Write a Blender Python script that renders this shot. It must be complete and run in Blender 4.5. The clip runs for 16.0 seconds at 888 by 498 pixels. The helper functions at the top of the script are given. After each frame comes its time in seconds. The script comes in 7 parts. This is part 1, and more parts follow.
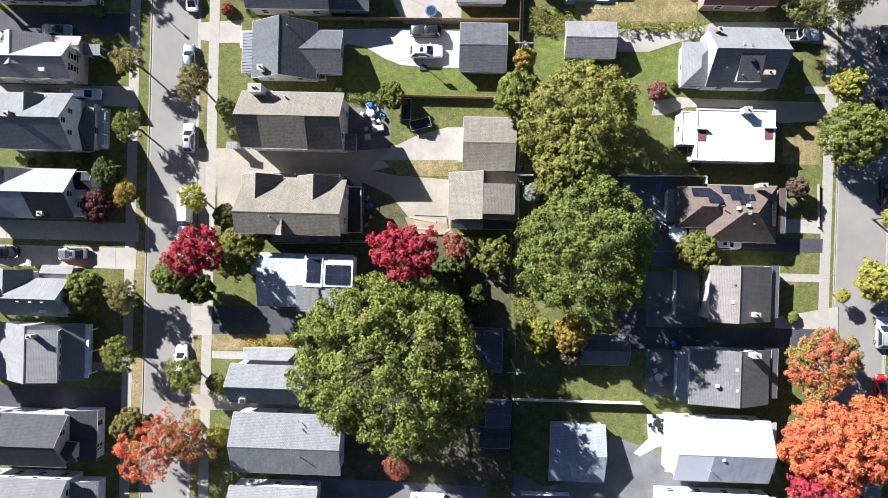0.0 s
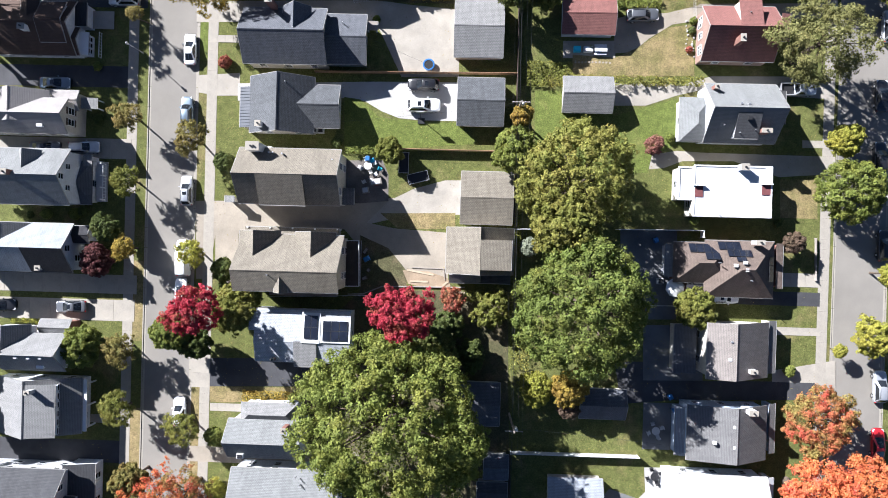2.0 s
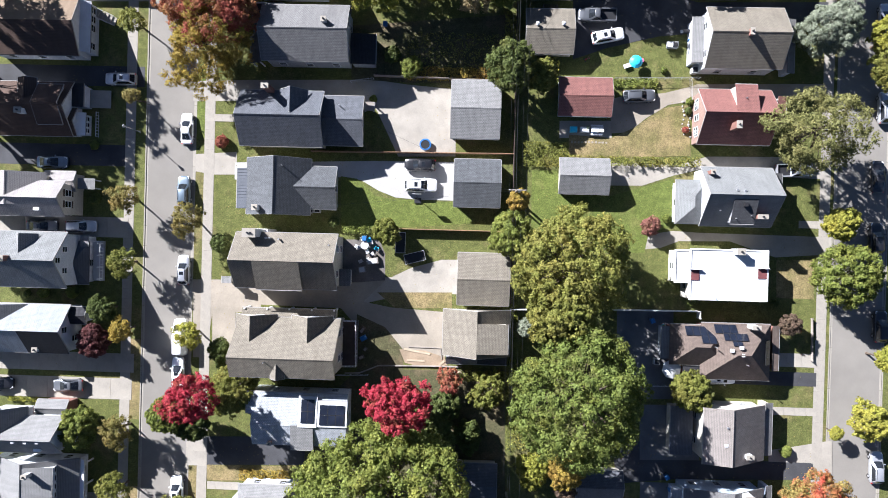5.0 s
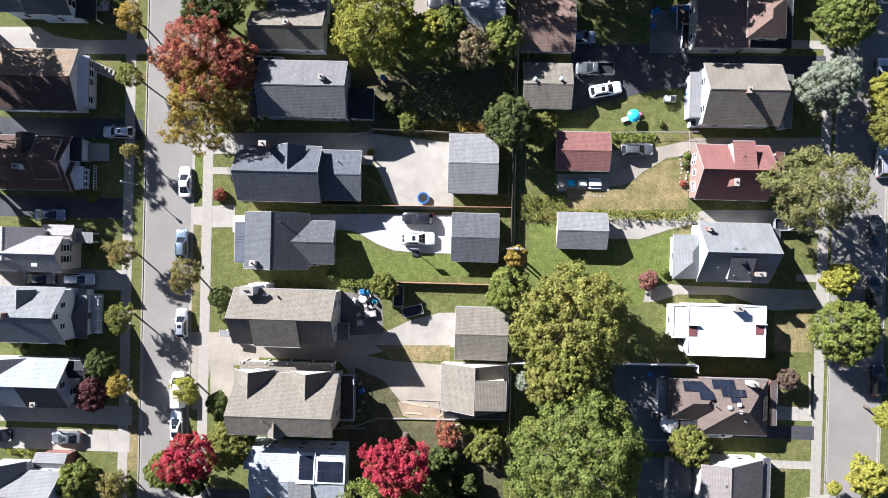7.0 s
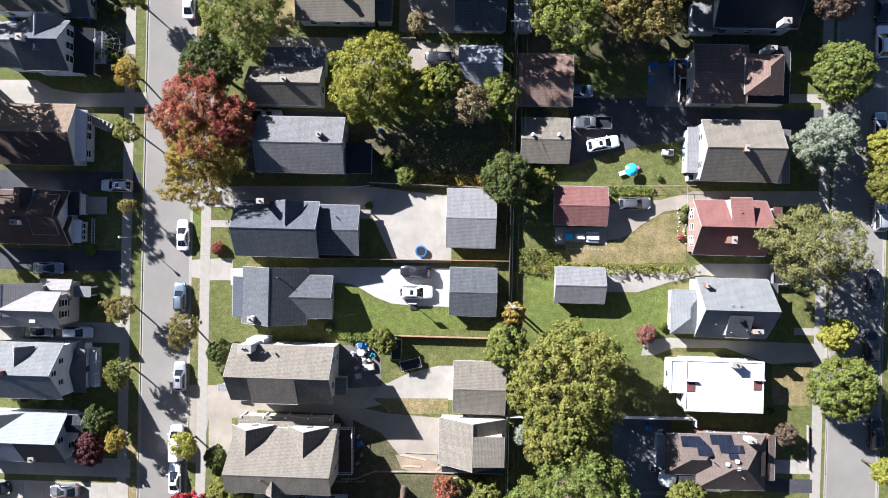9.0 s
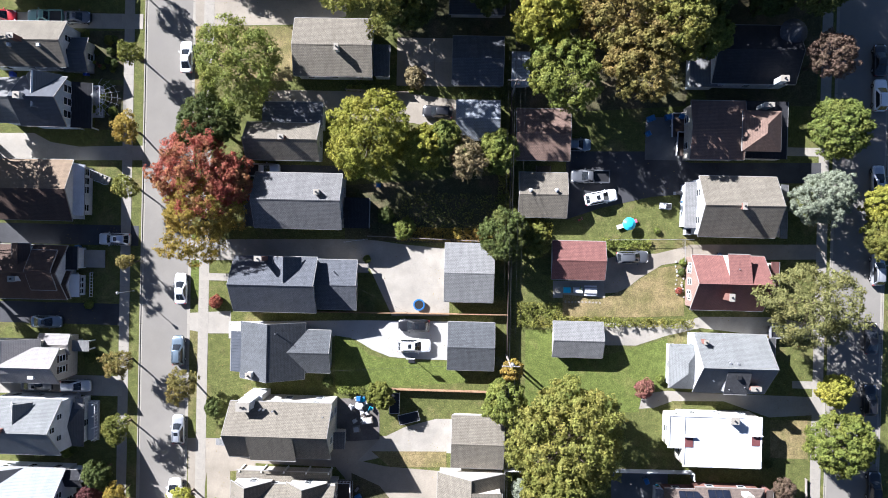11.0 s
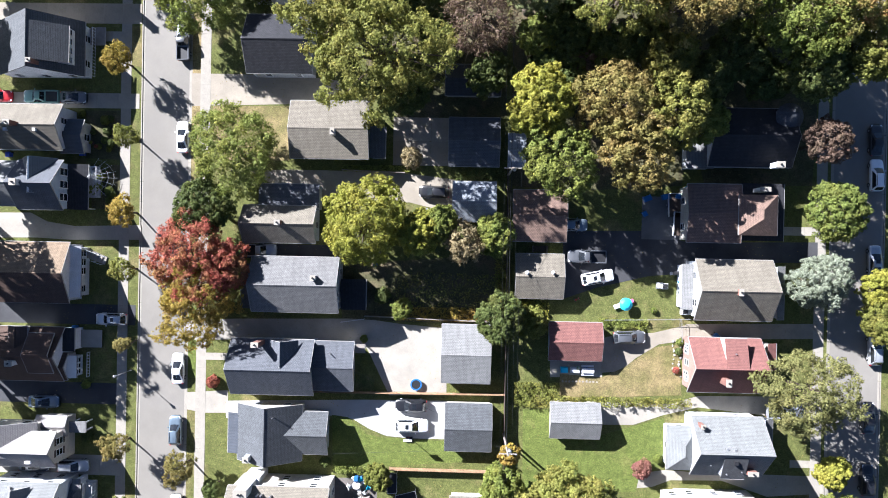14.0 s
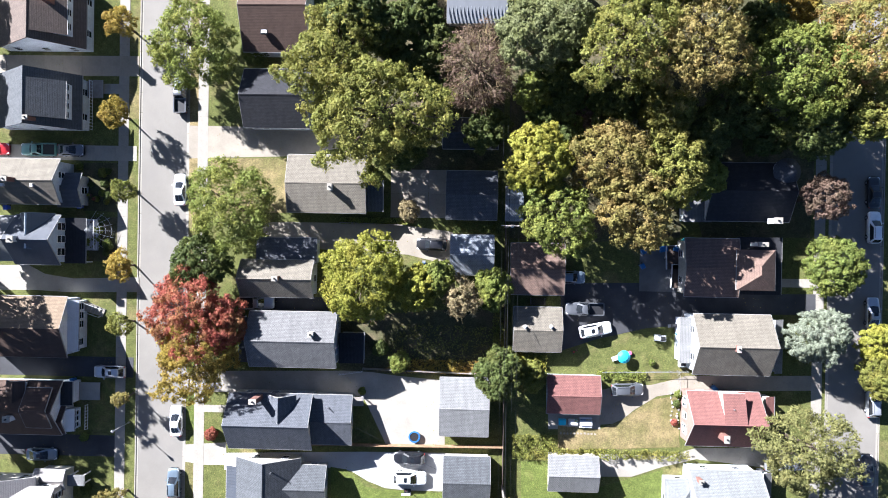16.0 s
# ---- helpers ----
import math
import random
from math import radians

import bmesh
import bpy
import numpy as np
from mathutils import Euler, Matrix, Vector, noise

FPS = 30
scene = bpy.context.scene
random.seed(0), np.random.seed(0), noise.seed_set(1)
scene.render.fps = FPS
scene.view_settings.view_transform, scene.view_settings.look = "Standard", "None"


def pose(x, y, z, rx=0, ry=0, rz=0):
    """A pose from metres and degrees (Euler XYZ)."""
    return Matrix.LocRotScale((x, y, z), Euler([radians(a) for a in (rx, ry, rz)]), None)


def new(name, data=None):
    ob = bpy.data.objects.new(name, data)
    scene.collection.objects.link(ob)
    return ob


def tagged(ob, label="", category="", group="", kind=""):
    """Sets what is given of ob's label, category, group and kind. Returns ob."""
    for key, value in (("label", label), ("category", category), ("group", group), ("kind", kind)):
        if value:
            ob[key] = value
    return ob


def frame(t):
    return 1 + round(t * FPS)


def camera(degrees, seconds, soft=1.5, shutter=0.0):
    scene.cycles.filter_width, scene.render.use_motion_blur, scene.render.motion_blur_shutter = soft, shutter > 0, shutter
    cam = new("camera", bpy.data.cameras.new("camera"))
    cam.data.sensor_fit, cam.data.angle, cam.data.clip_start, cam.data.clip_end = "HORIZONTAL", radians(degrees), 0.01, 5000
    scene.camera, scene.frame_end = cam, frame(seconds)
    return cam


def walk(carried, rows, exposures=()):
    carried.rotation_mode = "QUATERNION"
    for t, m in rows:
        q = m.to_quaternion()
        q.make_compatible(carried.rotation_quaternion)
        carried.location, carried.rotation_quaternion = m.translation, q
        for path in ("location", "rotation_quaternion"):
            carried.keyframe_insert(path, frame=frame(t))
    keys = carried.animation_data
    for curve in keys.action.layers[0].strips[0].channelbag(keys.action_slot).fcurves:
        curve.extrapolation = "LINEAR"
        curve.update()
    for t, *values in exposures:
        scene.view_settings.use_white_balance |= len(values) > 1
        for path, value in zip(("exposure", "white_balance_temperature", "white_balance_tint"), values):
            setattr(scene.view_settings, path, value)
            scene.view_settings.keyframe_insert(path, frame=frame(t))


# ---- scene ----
cam = camera(70, 16.0, soft=0.95)
PATH = [
    (0, pose(0.000, 0.000, 93.306, -0.442, 1.498, 1.600)),
    (1, pose(0.069, 3.910, 93.315, -0.442, 1.498, 1.606)),
    (2, pose(0.132, 7.808, 93.320, -0.442, 1.498, 1.606)),
    (3, pose(0.190, 11.702, 93.322, -0.442, 1.498, 1.600)),
    (4, pose(0.245, 15.594, 93.320, -0.442, 1.498, 1.588)),
    (5, pose(0.297, 19.488, 93.314, -0.442, 1.498, 1.570)),
    (6, pose(0.347, 23.387, 93.304, -0.442, 1.498, 1.546)),
    (7, pose(0.397, 27.292, 93.291, -0.442, 1.498, 1.517)),
    (8, pose(0.447, 31.203, 93.274, -0.442, 1.498, 1.481)),
    (9, pose(0.499, 35.117, 93.253, -0.442, 1.498, 1.440)),
    (10, pose(0.555, 39.033, 93.228, -0.442, 1.498, 1.393)),
    (11, pose(0.614, 42.946, 93.199, -0.442, 1.498, 1.340)),
    (12, pose(0.679, 46.852, 93.167, -0.442, 1.498, 1.281)),
    (13, pose(0.751, 50.745, 93.131, -0.442, 1.498, 1.217)),
    (14, pose(0.831, 54.617, 93.091, -0.442, 1.498, 1.146)),
    (15, pose(0.920, 58.460, 93.047, -0.442, 1.498, 1.070)),
    (16, pose(1.020, 62.263, 93.000, -0.442, 1.498, 0.988)),
]
walk(cam, PATH, exposures=[(0, 2.03, 5620, 15), (8, 2.0, 5550, 17), (12.5, 2.15, 5520, 16), (16, 2.42, 5500, 16)])

# ---- light ----
SUN_EL, SUN_DIR = 29.5, Vector((0.766, -0.643, 0.0))
world = bpy.data.worlds.new("world")
scene.world = world
world.use_nodes = True
wn = world.node_tree.nodes
sky = wn.new("ShaderNodeTexSky")
sky.sky_type, sky.sun_disc = "NISHITA", False
sky.sun_elevation = radians(SUN_EL)
sky.ozone_density = 4.0
sky.sun_rotation = math.atan2(-SUN_DIR.x, -SUN_DIR.y)
world.node_tree.links.new(sky.outputs[0], wn["Background"].inputs[0])
wn["Background"].inputs[1].default_value = 0.0225
sun = new("sun", bpy.data.lights.new("sun", "SUN"))
sun.data.energy, sun.data.angle, sun.data.color = 5.0, radians(0.5), (1.0, 0.945, 0.835)
travel = SUN_DIR.normalized() * math.cos(radians(SUN_EL)) - Vector((0, 0, math.sin(radians(SUN_EL))))
sun.matrix_world = Matrix.Translation((-60, 60, 60)) @ travel.to_track_quat("-Z", "Y").to_matrix().to_4x4()


# ---- materials ----
class Nodes:
    """A small builder of node materials."""

    def __init__(self, name, rough=0.8, metal=0.0, spec=0.4):
        self.mat = bpy.data.materials.new(name)
        self.mat.use_nodes = True
        self.t = self.mat.node_tree
        self.bsdf = self.t.nodes["Principled BSDF"]
        self.bsdf.inputs["Roughness"].default_value = rough
        self.bsdf.inputs["Metallic"].default_value = metal
        self.bsdf.inputs["Specular IOR Level"].default_value = spec
        self.co = self.t.nodes.new("ShaderNodeTexCoord")

    def noise(self, scale, detail=3.0, space="Object", rough=0.6):
        n = self.t.nodes.new("ShaderNodeTexNoise")
        n.inputs["Scale"].default_value, n.inputs["Detail"].default_value = scale, detail
        n.inputs["Roughness"].default_value = rough
        self.t.links.new(self.co.outputs[space], n.inputs["Vector"])
        return n.outputs["Fac"]

    def ramp(self, fac, stops):
        r = self.t.nodes.new("ShaderNodeValToRGB")
        while len(r.color_ramp.elements) < len(stops):
            r.color_ramp.elements.new(0.5)
        for e, (p, c) in zip(r.color_ramp.elements, stops):
            e.position = p
            e.color = (*c, 1) if len(c) == 3 else c
        self.t.links.new(fac, r.inputs[0])
        return r.outputs[0]

    def mix(self, fac, a, b, mode="MIX"):
        m = self.t.nodes.new("ShaderNodeMix")
        m.data_type, m.blend_type = "RGBA", mode
        for socket, value in ((m.inputs[0], fac), (m.inputs[6], a), (m.inputs[7], b)):
            if hasattr(value, "is_output"):
                self.t.links.new(value, socket)
            elif isinstance(value, (int, float)):
                socket.default_value = value
            else:
                socket.default_value = (*value, 1)
        return m.outputs[2]

    def bump(self, height, strength=0.3, distance=0.02):
        b = self.t.nodes.new("ShaderNodeBump")
        b.inputs["Strength"].default_value, b.inputs["Distance"].default_value = strength, distance
        self.t.links.new(height, b.inputs["Height"])
        self.t.links.new(b.outputs[0], self.bsdf.inputs["Normal"])

    def color(self, out):
        self.t.links.new(out, self.bsdf.inputs["Base Color"])
        return self.mat


def grey(v):
    return (v, v, v)


def tint(c, k):
    return tuple(min(1.0, x * k) for x in c)


def surface(name, c, wide=0.25, fine=6.0, spread=0.25, rough=0.85, bump=0.2, metal=0.0, spec=0.3, stain=None):
    """A plain worn surface: two scales of variation and a fine relief."""
    n = Nodes(name, rough, metal, spec)
    a = n.ramp(n.noise(wide, 4), [(0.3, tint(c, 1 - spread)), (0.7, tint(c, 1 + spread))])
    g = n.noise(fine, 5)
    out = n.mix(1.0, a, n.ramp(g, [(0.25, grey(1 - spread)), (0.75, grey(1.0))]), "MULTIPLY")
    if stain:
        out = n.mix(n.ramp(n.noise(wide * 2.3, 5), [(0.5, grey(0)), (0.72, grey(0.8))]), out, stain)
    if bump:
        n.bump(g, bump)
    return n.color(out)


def shingles(name, c, spread=0.22, row=0.2, rough=0.9):
    """Asphalt shingles in courses along the slope, with weathered streaks."""
    n = Nodes(name, rough, 0, 0.25)
    br = n.t.nodes.new("ShaderNodeTexBrick")
    n.t.links.new(n.co.outputs["UV"], br.inputs["Vector"])
    br.inputs["Scale"].default_value = 1.0
    br.inputs["Brick Width"].default_value, br.inputs["Row Height"].default_value = 0.33, row
    br.inputs["Mortar Size"].default_value = 0.02
    br.inputs["Color1"].default_value = (*tint(c, 1 - spread * 0.55), 1)
    br.inputs["Color2"].default_value = (*tint(c, 1 + spread * 0.55), 1)
    br.inputs["Mortar"].default_value = (*tint(c, 0.55), 1)
    w = n.ramp(n.noise(0.35, 5), [(0.3, grey(0.9)), (0.7, grey(1.06))])
    out = n.mix(1.0, br.outputs["Color"], w, "MULTIPLY")
    out = n.mix(1.0, out, n.ramp(n.noise(16, 4), [(0.3, grey(0.89)), (0.7, grey(1.06))]), "MULTIPLY")
    mp = n.t.nodes.new("ShaderNodeMapping")
    mp.inputs["Scale"].default_value = (2.2, 0.22, 1.0)
    n.t.links.new(n.co.outputs["UV"], mp.inputs["Vector"])
    st = n.t.nodes.new("ShaderNodeTexNoise")
    st.inputs["Scale"].default_value, st.inputs["Detail"].default_value = 1.0, 4.0
    n.t.links.new(mp.outputs[0], st.inputs["Vector"])
    out = n.mix(1.0, out, n.ramp(st.outputs["Fac"], [(0.35, grey(0.88)), (0.6, grey(1.03))]), "MULTIPLY")
    n.bump(br.outputs["Fac"], 0.5, 0.02)
    return n.color(out)


def siding(name, c, row=0.12):
    """Horizontal clapboard with narrow shadow lines."""
    n = Nodes(name, 0.6, 0, 0.35)
    w = n.t.nodes.new("ShaderNodeTexBrick")
    n.t.links.new(n.co.outputs["UV"], w.inputs["Vector"])
    w.inputs["Scale"].default_value = 1.0
    w.inputs["Brick Width"].default_value, w.inputs["Row Height"].default_value = 3.6, row
    w.inputs["Mortar Size"].default_value = 0.01
    w.inputs["Color1"].default_value, w.inputs["Color2"].default_value = (*tint(c, 0.96), 1), (*tint(c, 1.04), 1)
    w.inputs["Mortar"].default_value = (*tint(c, 0.6), 1)
    out = n.mix(1.0, w.outputs["Color"], n.ramp(n.noise(0.8, 4), [(0.3, grey(0.86)), (0.7, grey(1.05))]), "MULTIPLY")
    n.bump(w.outputs["Fac"], 0.3, 0.02)
    return n.color(out)


def foliage(name, dark, mid, alt, amount=0.5, wide=0.35):
    """Leaves: each one its own shade, with drifts of a second autumn colour."""
    n = Nodes(name, 0.65, 0, 0.18)
    geo = n.t.nodes.new("ShaderNodeNewGeometry")
    a = n.ramp(geo.outputs["Random Per Island"], [(0.0, tint(mid, 0.55)), (0.12, tint(mid, 0.7)), (0.7, mid), (1.0, tint(mid, 1.18))])
    b = n.ramp(geo.outputs["Random Per Island"], [(0.0, tint(alt, 0.55)), (0.7, alt), (1.0, tint(alt, 1.18))])
    lo = 0.62 - 0.34 * amount
    out = n.mix(n.ramp(n.noise(wide, 3), [(lo - 0.04, grey(0)), (lo + 0.2, grey(1))]), a, b)
    # random drifts of the dark tone imitate shaded gaps between leaf clumps
    out = n.mix(n.ramp(n.noise(0.9, 2), [(0.3, grey(0.45)), (0.55, grey(0))]), out, dark)
    out = n.mix(1.0, out, n.ramp(n.noise(5.5, 4, rough=0.75), [(0.34, grey(0.55)), (0.5, grey(0.96)), (0.68, grey(1.15))]), "MULTIPLY")
    info = n.t.nodes.new("ShaderNodeObjectInfo")
    out = n.mix(1.0, out, n.ramp(info.outputs["Random"], [(0.0, (0.85, 0.86, 0.8)), (1.0, (1.12, 1.08, 1.1))]), "MULTIPLY")
    m = n.color(out)
    tr = n.t.nodes.new("ShaderNodeBsdfTranslucent")
    sh = n.t.nodes.new("ShaderNodeMixShader")
    sh.inputs[0].default_value = 0.4
    n.t.links.new(out, tr.inputs[0])
    n.t.links.new(n.bsdf.outputs[0], sh.inputs[1])
    n.t.links.new(tr.outputs[0], sh.inputs[2])
    n.t.links.new(sh.outputs[0], n.t.nodes["Material Output"].inputs[0])
    return m


def lawn(name, green, dry, amount):
    """Mown grass: blades, tufts and worn patches, each at its own scale."""
    n = Nodes(name, 0.95, 0, 0.15)
    g = n.mix(n.ramp(n.noise(11, 5), [(0.3, grey(0)), (0.7, grey(1))]), tint(green, 0.5), tint(green, 1.4))
    d = n.mix(n.ramp(n.noise(9, 5), [(0.3, grey(0)), (0.7, grey(1))]), tint(dry, 0.55), tint(dry, 1.35))
    lo = 0.66 - 0.3 * amount
    out = n.mix(n.ramp(n.noise(0.22, 6), [(lo, grey(0)), (lo + 0.2, grey(0.9))]), g, d)
    out = n.mix(n.ramp(n.noise(3.1, 5, rough=0.8), [(0.56, grey(0)), (0.7, grey(0.7))]), out, tint(dry, 1.15))
    out = n.mix(1.0, out, n.ramp(n.noise(1.1, 6, rough=0.7), [(0.3, grey(0.62)), (0.7, grey(1.22))]), "MULTIPLY")
    out = n.mix(1.0, out, n.ramp(n.noise(4.8, 4, rough=0.75), [(0.32, grey(0.55)), (0.68, grey(1.25))]), "MULTIPLY")
    n.bump(n.noise(25, 3), 0.6, 0.05)
    return n.color(out)


def glass(name, c=(0.02, 0.025, 0.03), rough=0.05):
    n = Nodes(name, rough, 0, 0.6)
    return n.color(n.ramp(n.noise(0.7, 2), [(0.3, tint(c, 0.8)), (0.7, tint(c, 1.5))]))


def paint(name, c, rough=0.3, metal=0.0):
    n = Nodes(name, rough, metal, 0.5)
    n.bsdf.inputs["Coat Weight"].default_value = 0.6
    n.bsdf.inputs["Coat Roughness"].default_value = 0.08
    return n.color(n.ramp(n.noise(1.5, 4), [(0.3, tint(c, 0.9)), (0.7, tint(c, 1.06))]))


GRASS = lawn("lawn_grass", (0.106, 0.116, 0.034), (0.2, 0.162, 0.074), 0.45)
DRY = lawn("dry_grass", (0.145, 0.13, 0.05), (0.262, 0.2, 0.1), 0.85)
LUSH = lawn("lush_grass", (0.112, 0.138, 0.032), (0.17, 0.158, 0.055), 0.3)
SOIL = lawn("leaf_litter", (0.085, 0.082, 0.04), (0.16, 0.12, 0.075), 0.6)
ASPHALT = surface("worn_asphalt", (0.186, 0.172, 0.15), 0.12, 9, 0.13, 0.9, 0.25, stain=(0.16, 0.148, 0.132))
BLACKTOP = surface("sealed_blacktop", (0.05, 0.05, 0.054), 0.3, 7, 0.3, 0.85, 0.25)
OLDTOP = surface("grey_blacktop", (0.13, 0.13, 0.13), 0.3, 7, 0.25, 0.9, 0.25)
CONCRETE = surface("concrete", (0.285, 0.26, 0.22), 0.3, 5, 0.18, 0.85, 0.15, stain=(0.25, 0.225, 0.185))
NEWCRETE = surface("pale_concrete", (0.33, 0.318, 0.3), 0.3, 5, 0.1, 0.8, 0.12)
OLDCRETE = surface("aged_concrete", (0.26, 0.227, 0.18), 0.3, 5, 0.18, 0.88, 0.2, stain=(0.215, 0.187, 0.148))
WHITE = surface("white_paint", (0.58, 0.58, 0.58), 0.6, 9, 0.06, 0.5, 0.05)
TRIMGREY = surface("grey_trim", (0.4, 0.4, 0.4), 0.6, 9, 0.08, 0.5, 0.05)
WOOD = surface("weathered_wood", (0.30, 0.19, 0.11), 0.8, 14, 0.3, 0.8, 0.3)
GREYWOOD = surface("grey_wood", (0.26, 0.23, 0.2), 0.8, 14, 0.25, 0.85, 0.3)
DARKWOOD = surface("dark_wood", (0.07, 0.05, 0.04), 0.8, 14, 0.25, 0.8, 0.3)
BRICK = surface("red_brick", (0.21, 0.105, 0.082), 0.7, 8, 0.3, 0.9, 0.4)
BARK = surface("bark", (0.10, 0.075, 0.055), 1.2, 12, 0.35, 0.95, 0.6)
STEEL = surface("galvanised_steel", (0.5, 0.5, 0.51), 1, 10, 0.1, 0.4, 0.05, metal=0.8)
BLACK = surface("black_plastic", (0.02, 0.02, 0.022), 1, 10, 0.2, 0.5, 0.05)
RUBBER = surface("tyre_rubber", (0.018, 0.018, 0.018), 1, 20, 0.2, 0.9, 0.1)
GLASS = glass("window_glass")
CARGLASS = glass("car_glass", (0.012, 0.014, 0.017), 0.03)
PANEL = glass("solar_cell", (0.008, 0.01, 0.017), 0.2)
LAMPRED = paint("red_lens", (0.35, 0.02, 0.02))
LAMPCLEAR = paint("clear_lens", (0.7, 0.7, 0.72))

W_WHITE = siding("white_siding", (0.55, 0.57, 0.60))
W_CREAM = siding("cream_siding", (0.48, 0.445, 0.385))
W_BLUE = siding("pale_blue_siding", (0.36, 0.43, 0.52))
W_GREY = siding("grey_siding", (0.36, 0.37, 0.39))
W_BROWN = siding("brown_siding", (0.25, 0.17, 0.14))
W_BRICK = BRICK

S_LIGHT = shingles("light_grey_shingles", (0.188, 0.186, 0.182), 0.12)
S_WHITE = surface("white_roof_membrane", (0.44, 0.45, 0.465), 0.3, 4, 0.05, 0.6, 0.05)
S_BEIGE = shingles("beige_grey_shingles", (0.166, 0.147, 0.117), 0.17)
S_MID = shingles("mid_grey_shingles", (0.168, 0.172, 0.17), 0.15)
S_GREY = shingles("grey_shingles", (0.142, 0.139, 0.137), 0.18)
S_SLATE = shingles("slate_blue_shingles", (0.09, 0.095, 0.107), 0.2)
S_STORM = shingles("storm_grey_shingles", (0.082, 0.086, 0.091), 0.22)
S_DARK = shingles("charcoal_shingles", (0.054, 0.055, 0.059), 0.25)
S_BLACK = shingles("black_shingles", (0.029, 0.029, 0.033), 0.28)
S_BROWN = shingles("brown_shingles", (0.122, 0.094, 0.078), 0.22)
S_TAN = shingles("tan_brown_shingles", (0.2, 0.148, 0.1), 0.18)
S_CLAY = shingles("clay_brown_shingles", (0.172, 0.115, 0.09), 0.2)
S_ROSE = shingles("rose_grey_shingles", (0.2, 0.178, 0.162), 0.14)
S_COCOA = shingles("cocoa_shingles", (0.08, 0.052, 0.04), 0.2)
S_RED = shingles("red_shingles", (0.178, 0.082, 0.071), 0.16)
S_PALE = shingles("pale_pinkish_shingles", (0.265, 0.247, 0.236), 0.1)
S_BLUE = shingles("pale_blue_shingles", (0.25, 0.268, 0.295), 0.1)
S_FROST = shingles("frost_white_shingles", (0.315, 0.33, 0.35), 0.08)
METAL = surface("ribbed_metal", (0.24, 0.25, 0.265), 0.8, 8, 0.08, 0.45, 0.05, metal=0.5)
DARKMETAL = surface("dark_standing_seam", (0.06, 0.066, 0.078), 0.8, 8, 0.15, 0.5, 0.05)

F_GREEN = foliage("green_leaves", (0.062, 0.085, 0.02), (0.215, 0.258, 0.058), (0.272, 0.28, 0.06), 0.44)
F_FERN = foliage("fern_green_leaves", (0.05, 0.072, 0.02), (0.188, 0.236, 0.055), (0.242, 0.255, 0.058), 0.38)
F_DEEP = foliage("deep_green_leaves", (0.040, 0.059, 0.019), (0.122, 0.155, 0.044), (0.178, 0.187, 0.050), 0.35)
F_OLIVE = foliage("olive_leaves", (0.078, 0.084, 0.017), (0.236, 0.252, 0.058), (0.28, 0.255, 0.062), 0.45)
F_YELLOW = foliage("yellow_green_leaves", (0.100, 0.104, 0.017), (0.345, 0.355, 0.062), (0.41, 0.375, 0.066), 0.5)
F_GOLD = foliage("golden_leaves", (0.141, 0.099, 0.027), (0.40, 0.31, 0.06), (0.35, 0.225, 0.055), 0.4)
F_RED = foliage("crimson_leaves", (0.12, 0.02, 0.022), (0.47, 0.052, 0.08), (0.38, 0.16, 0.075), 0.22)
F_ORANGE = foliage("orange_leaves", (0.282, 0.075, 0.028), (0.696, 0.235, 0.085), (0.620, 0.113, 0.075), 0.42, 0.5)
F_TURN = foliage("turning_red_leaves", (0.1, 0.09, 0.03), (0.29, 0.235, 0.07), (0.55, 0.12, 0.075), 0.5, 0.4)
F_CORAL = foliage("orange_olive_leaves", (0.087, 0.087, 0.026), (0.261, 0.248, 0.070), (0.400, 0.174, 0.074), 0.3, 0.4)
F_RUST = foliage("rust_red_leaves", (0.108, 0.047, 0.033), (0.425, 0.13, 0.092), (0.37, 0.235, 0.078), 0.38, 0.3)
F_BROWN = foliage("brown_olive_leaves", (0.087, 0.074, 0.021), (0.275, 0.245, 0.075), (0.325, 0.24, 0.085), 0.5)
F_MAROON = foliage("maroon_leaves", (0.052, 0.019, 0.019), (0.148, 0.061, 0.057), (0.122, 0.065, 0.052), 0.4)
F_DUSTY = foliage("dusty_red_leaves", (0.11, 0.05, 0.045), (0.28, 0.125, 0.1), (0.26, 0.15, 0.09), 0.4)
F_DULL = foliage("dull_brown_leaves", (0.065, 0.048, 0.030), (0.195, 0.133, 0.1), (0.18, 0.135, 0.085), 0.4)
F_WILLOW = foliage("grey_green_leaves", (0.07, 0.085, 0.036), (0.215, 0.235, 0.105), (0.22, 0.24, 0.085), 0.4)
F_SPRUCE = foliage("blue_spruce_needles", (0.12, 0.14, 0.105), (0.31, 0.345, 0.255), (0.28, 0.32, 0.215), 0.4)
F_SAGE = foliage("grey_olive_leaves", (0.075, 0.08, 0.03), (0.245, 0.245, 0.09), (0.275, 0.255, 0.095), 0.4)
F_STRAW = foliage("straw_twigs", (0.139, 0.109, 0.052), (0.365, 0.304, 0.165), (0.313, 0.244, 0.131), 0.4)

BOX_FACES = ((0, 3, 2, 1), (4, 5, 6, 7), (0, 1, 5, 4), (1, 2, 6, 5), (2, 3, 7, 6), (3, 0, 4, 7))


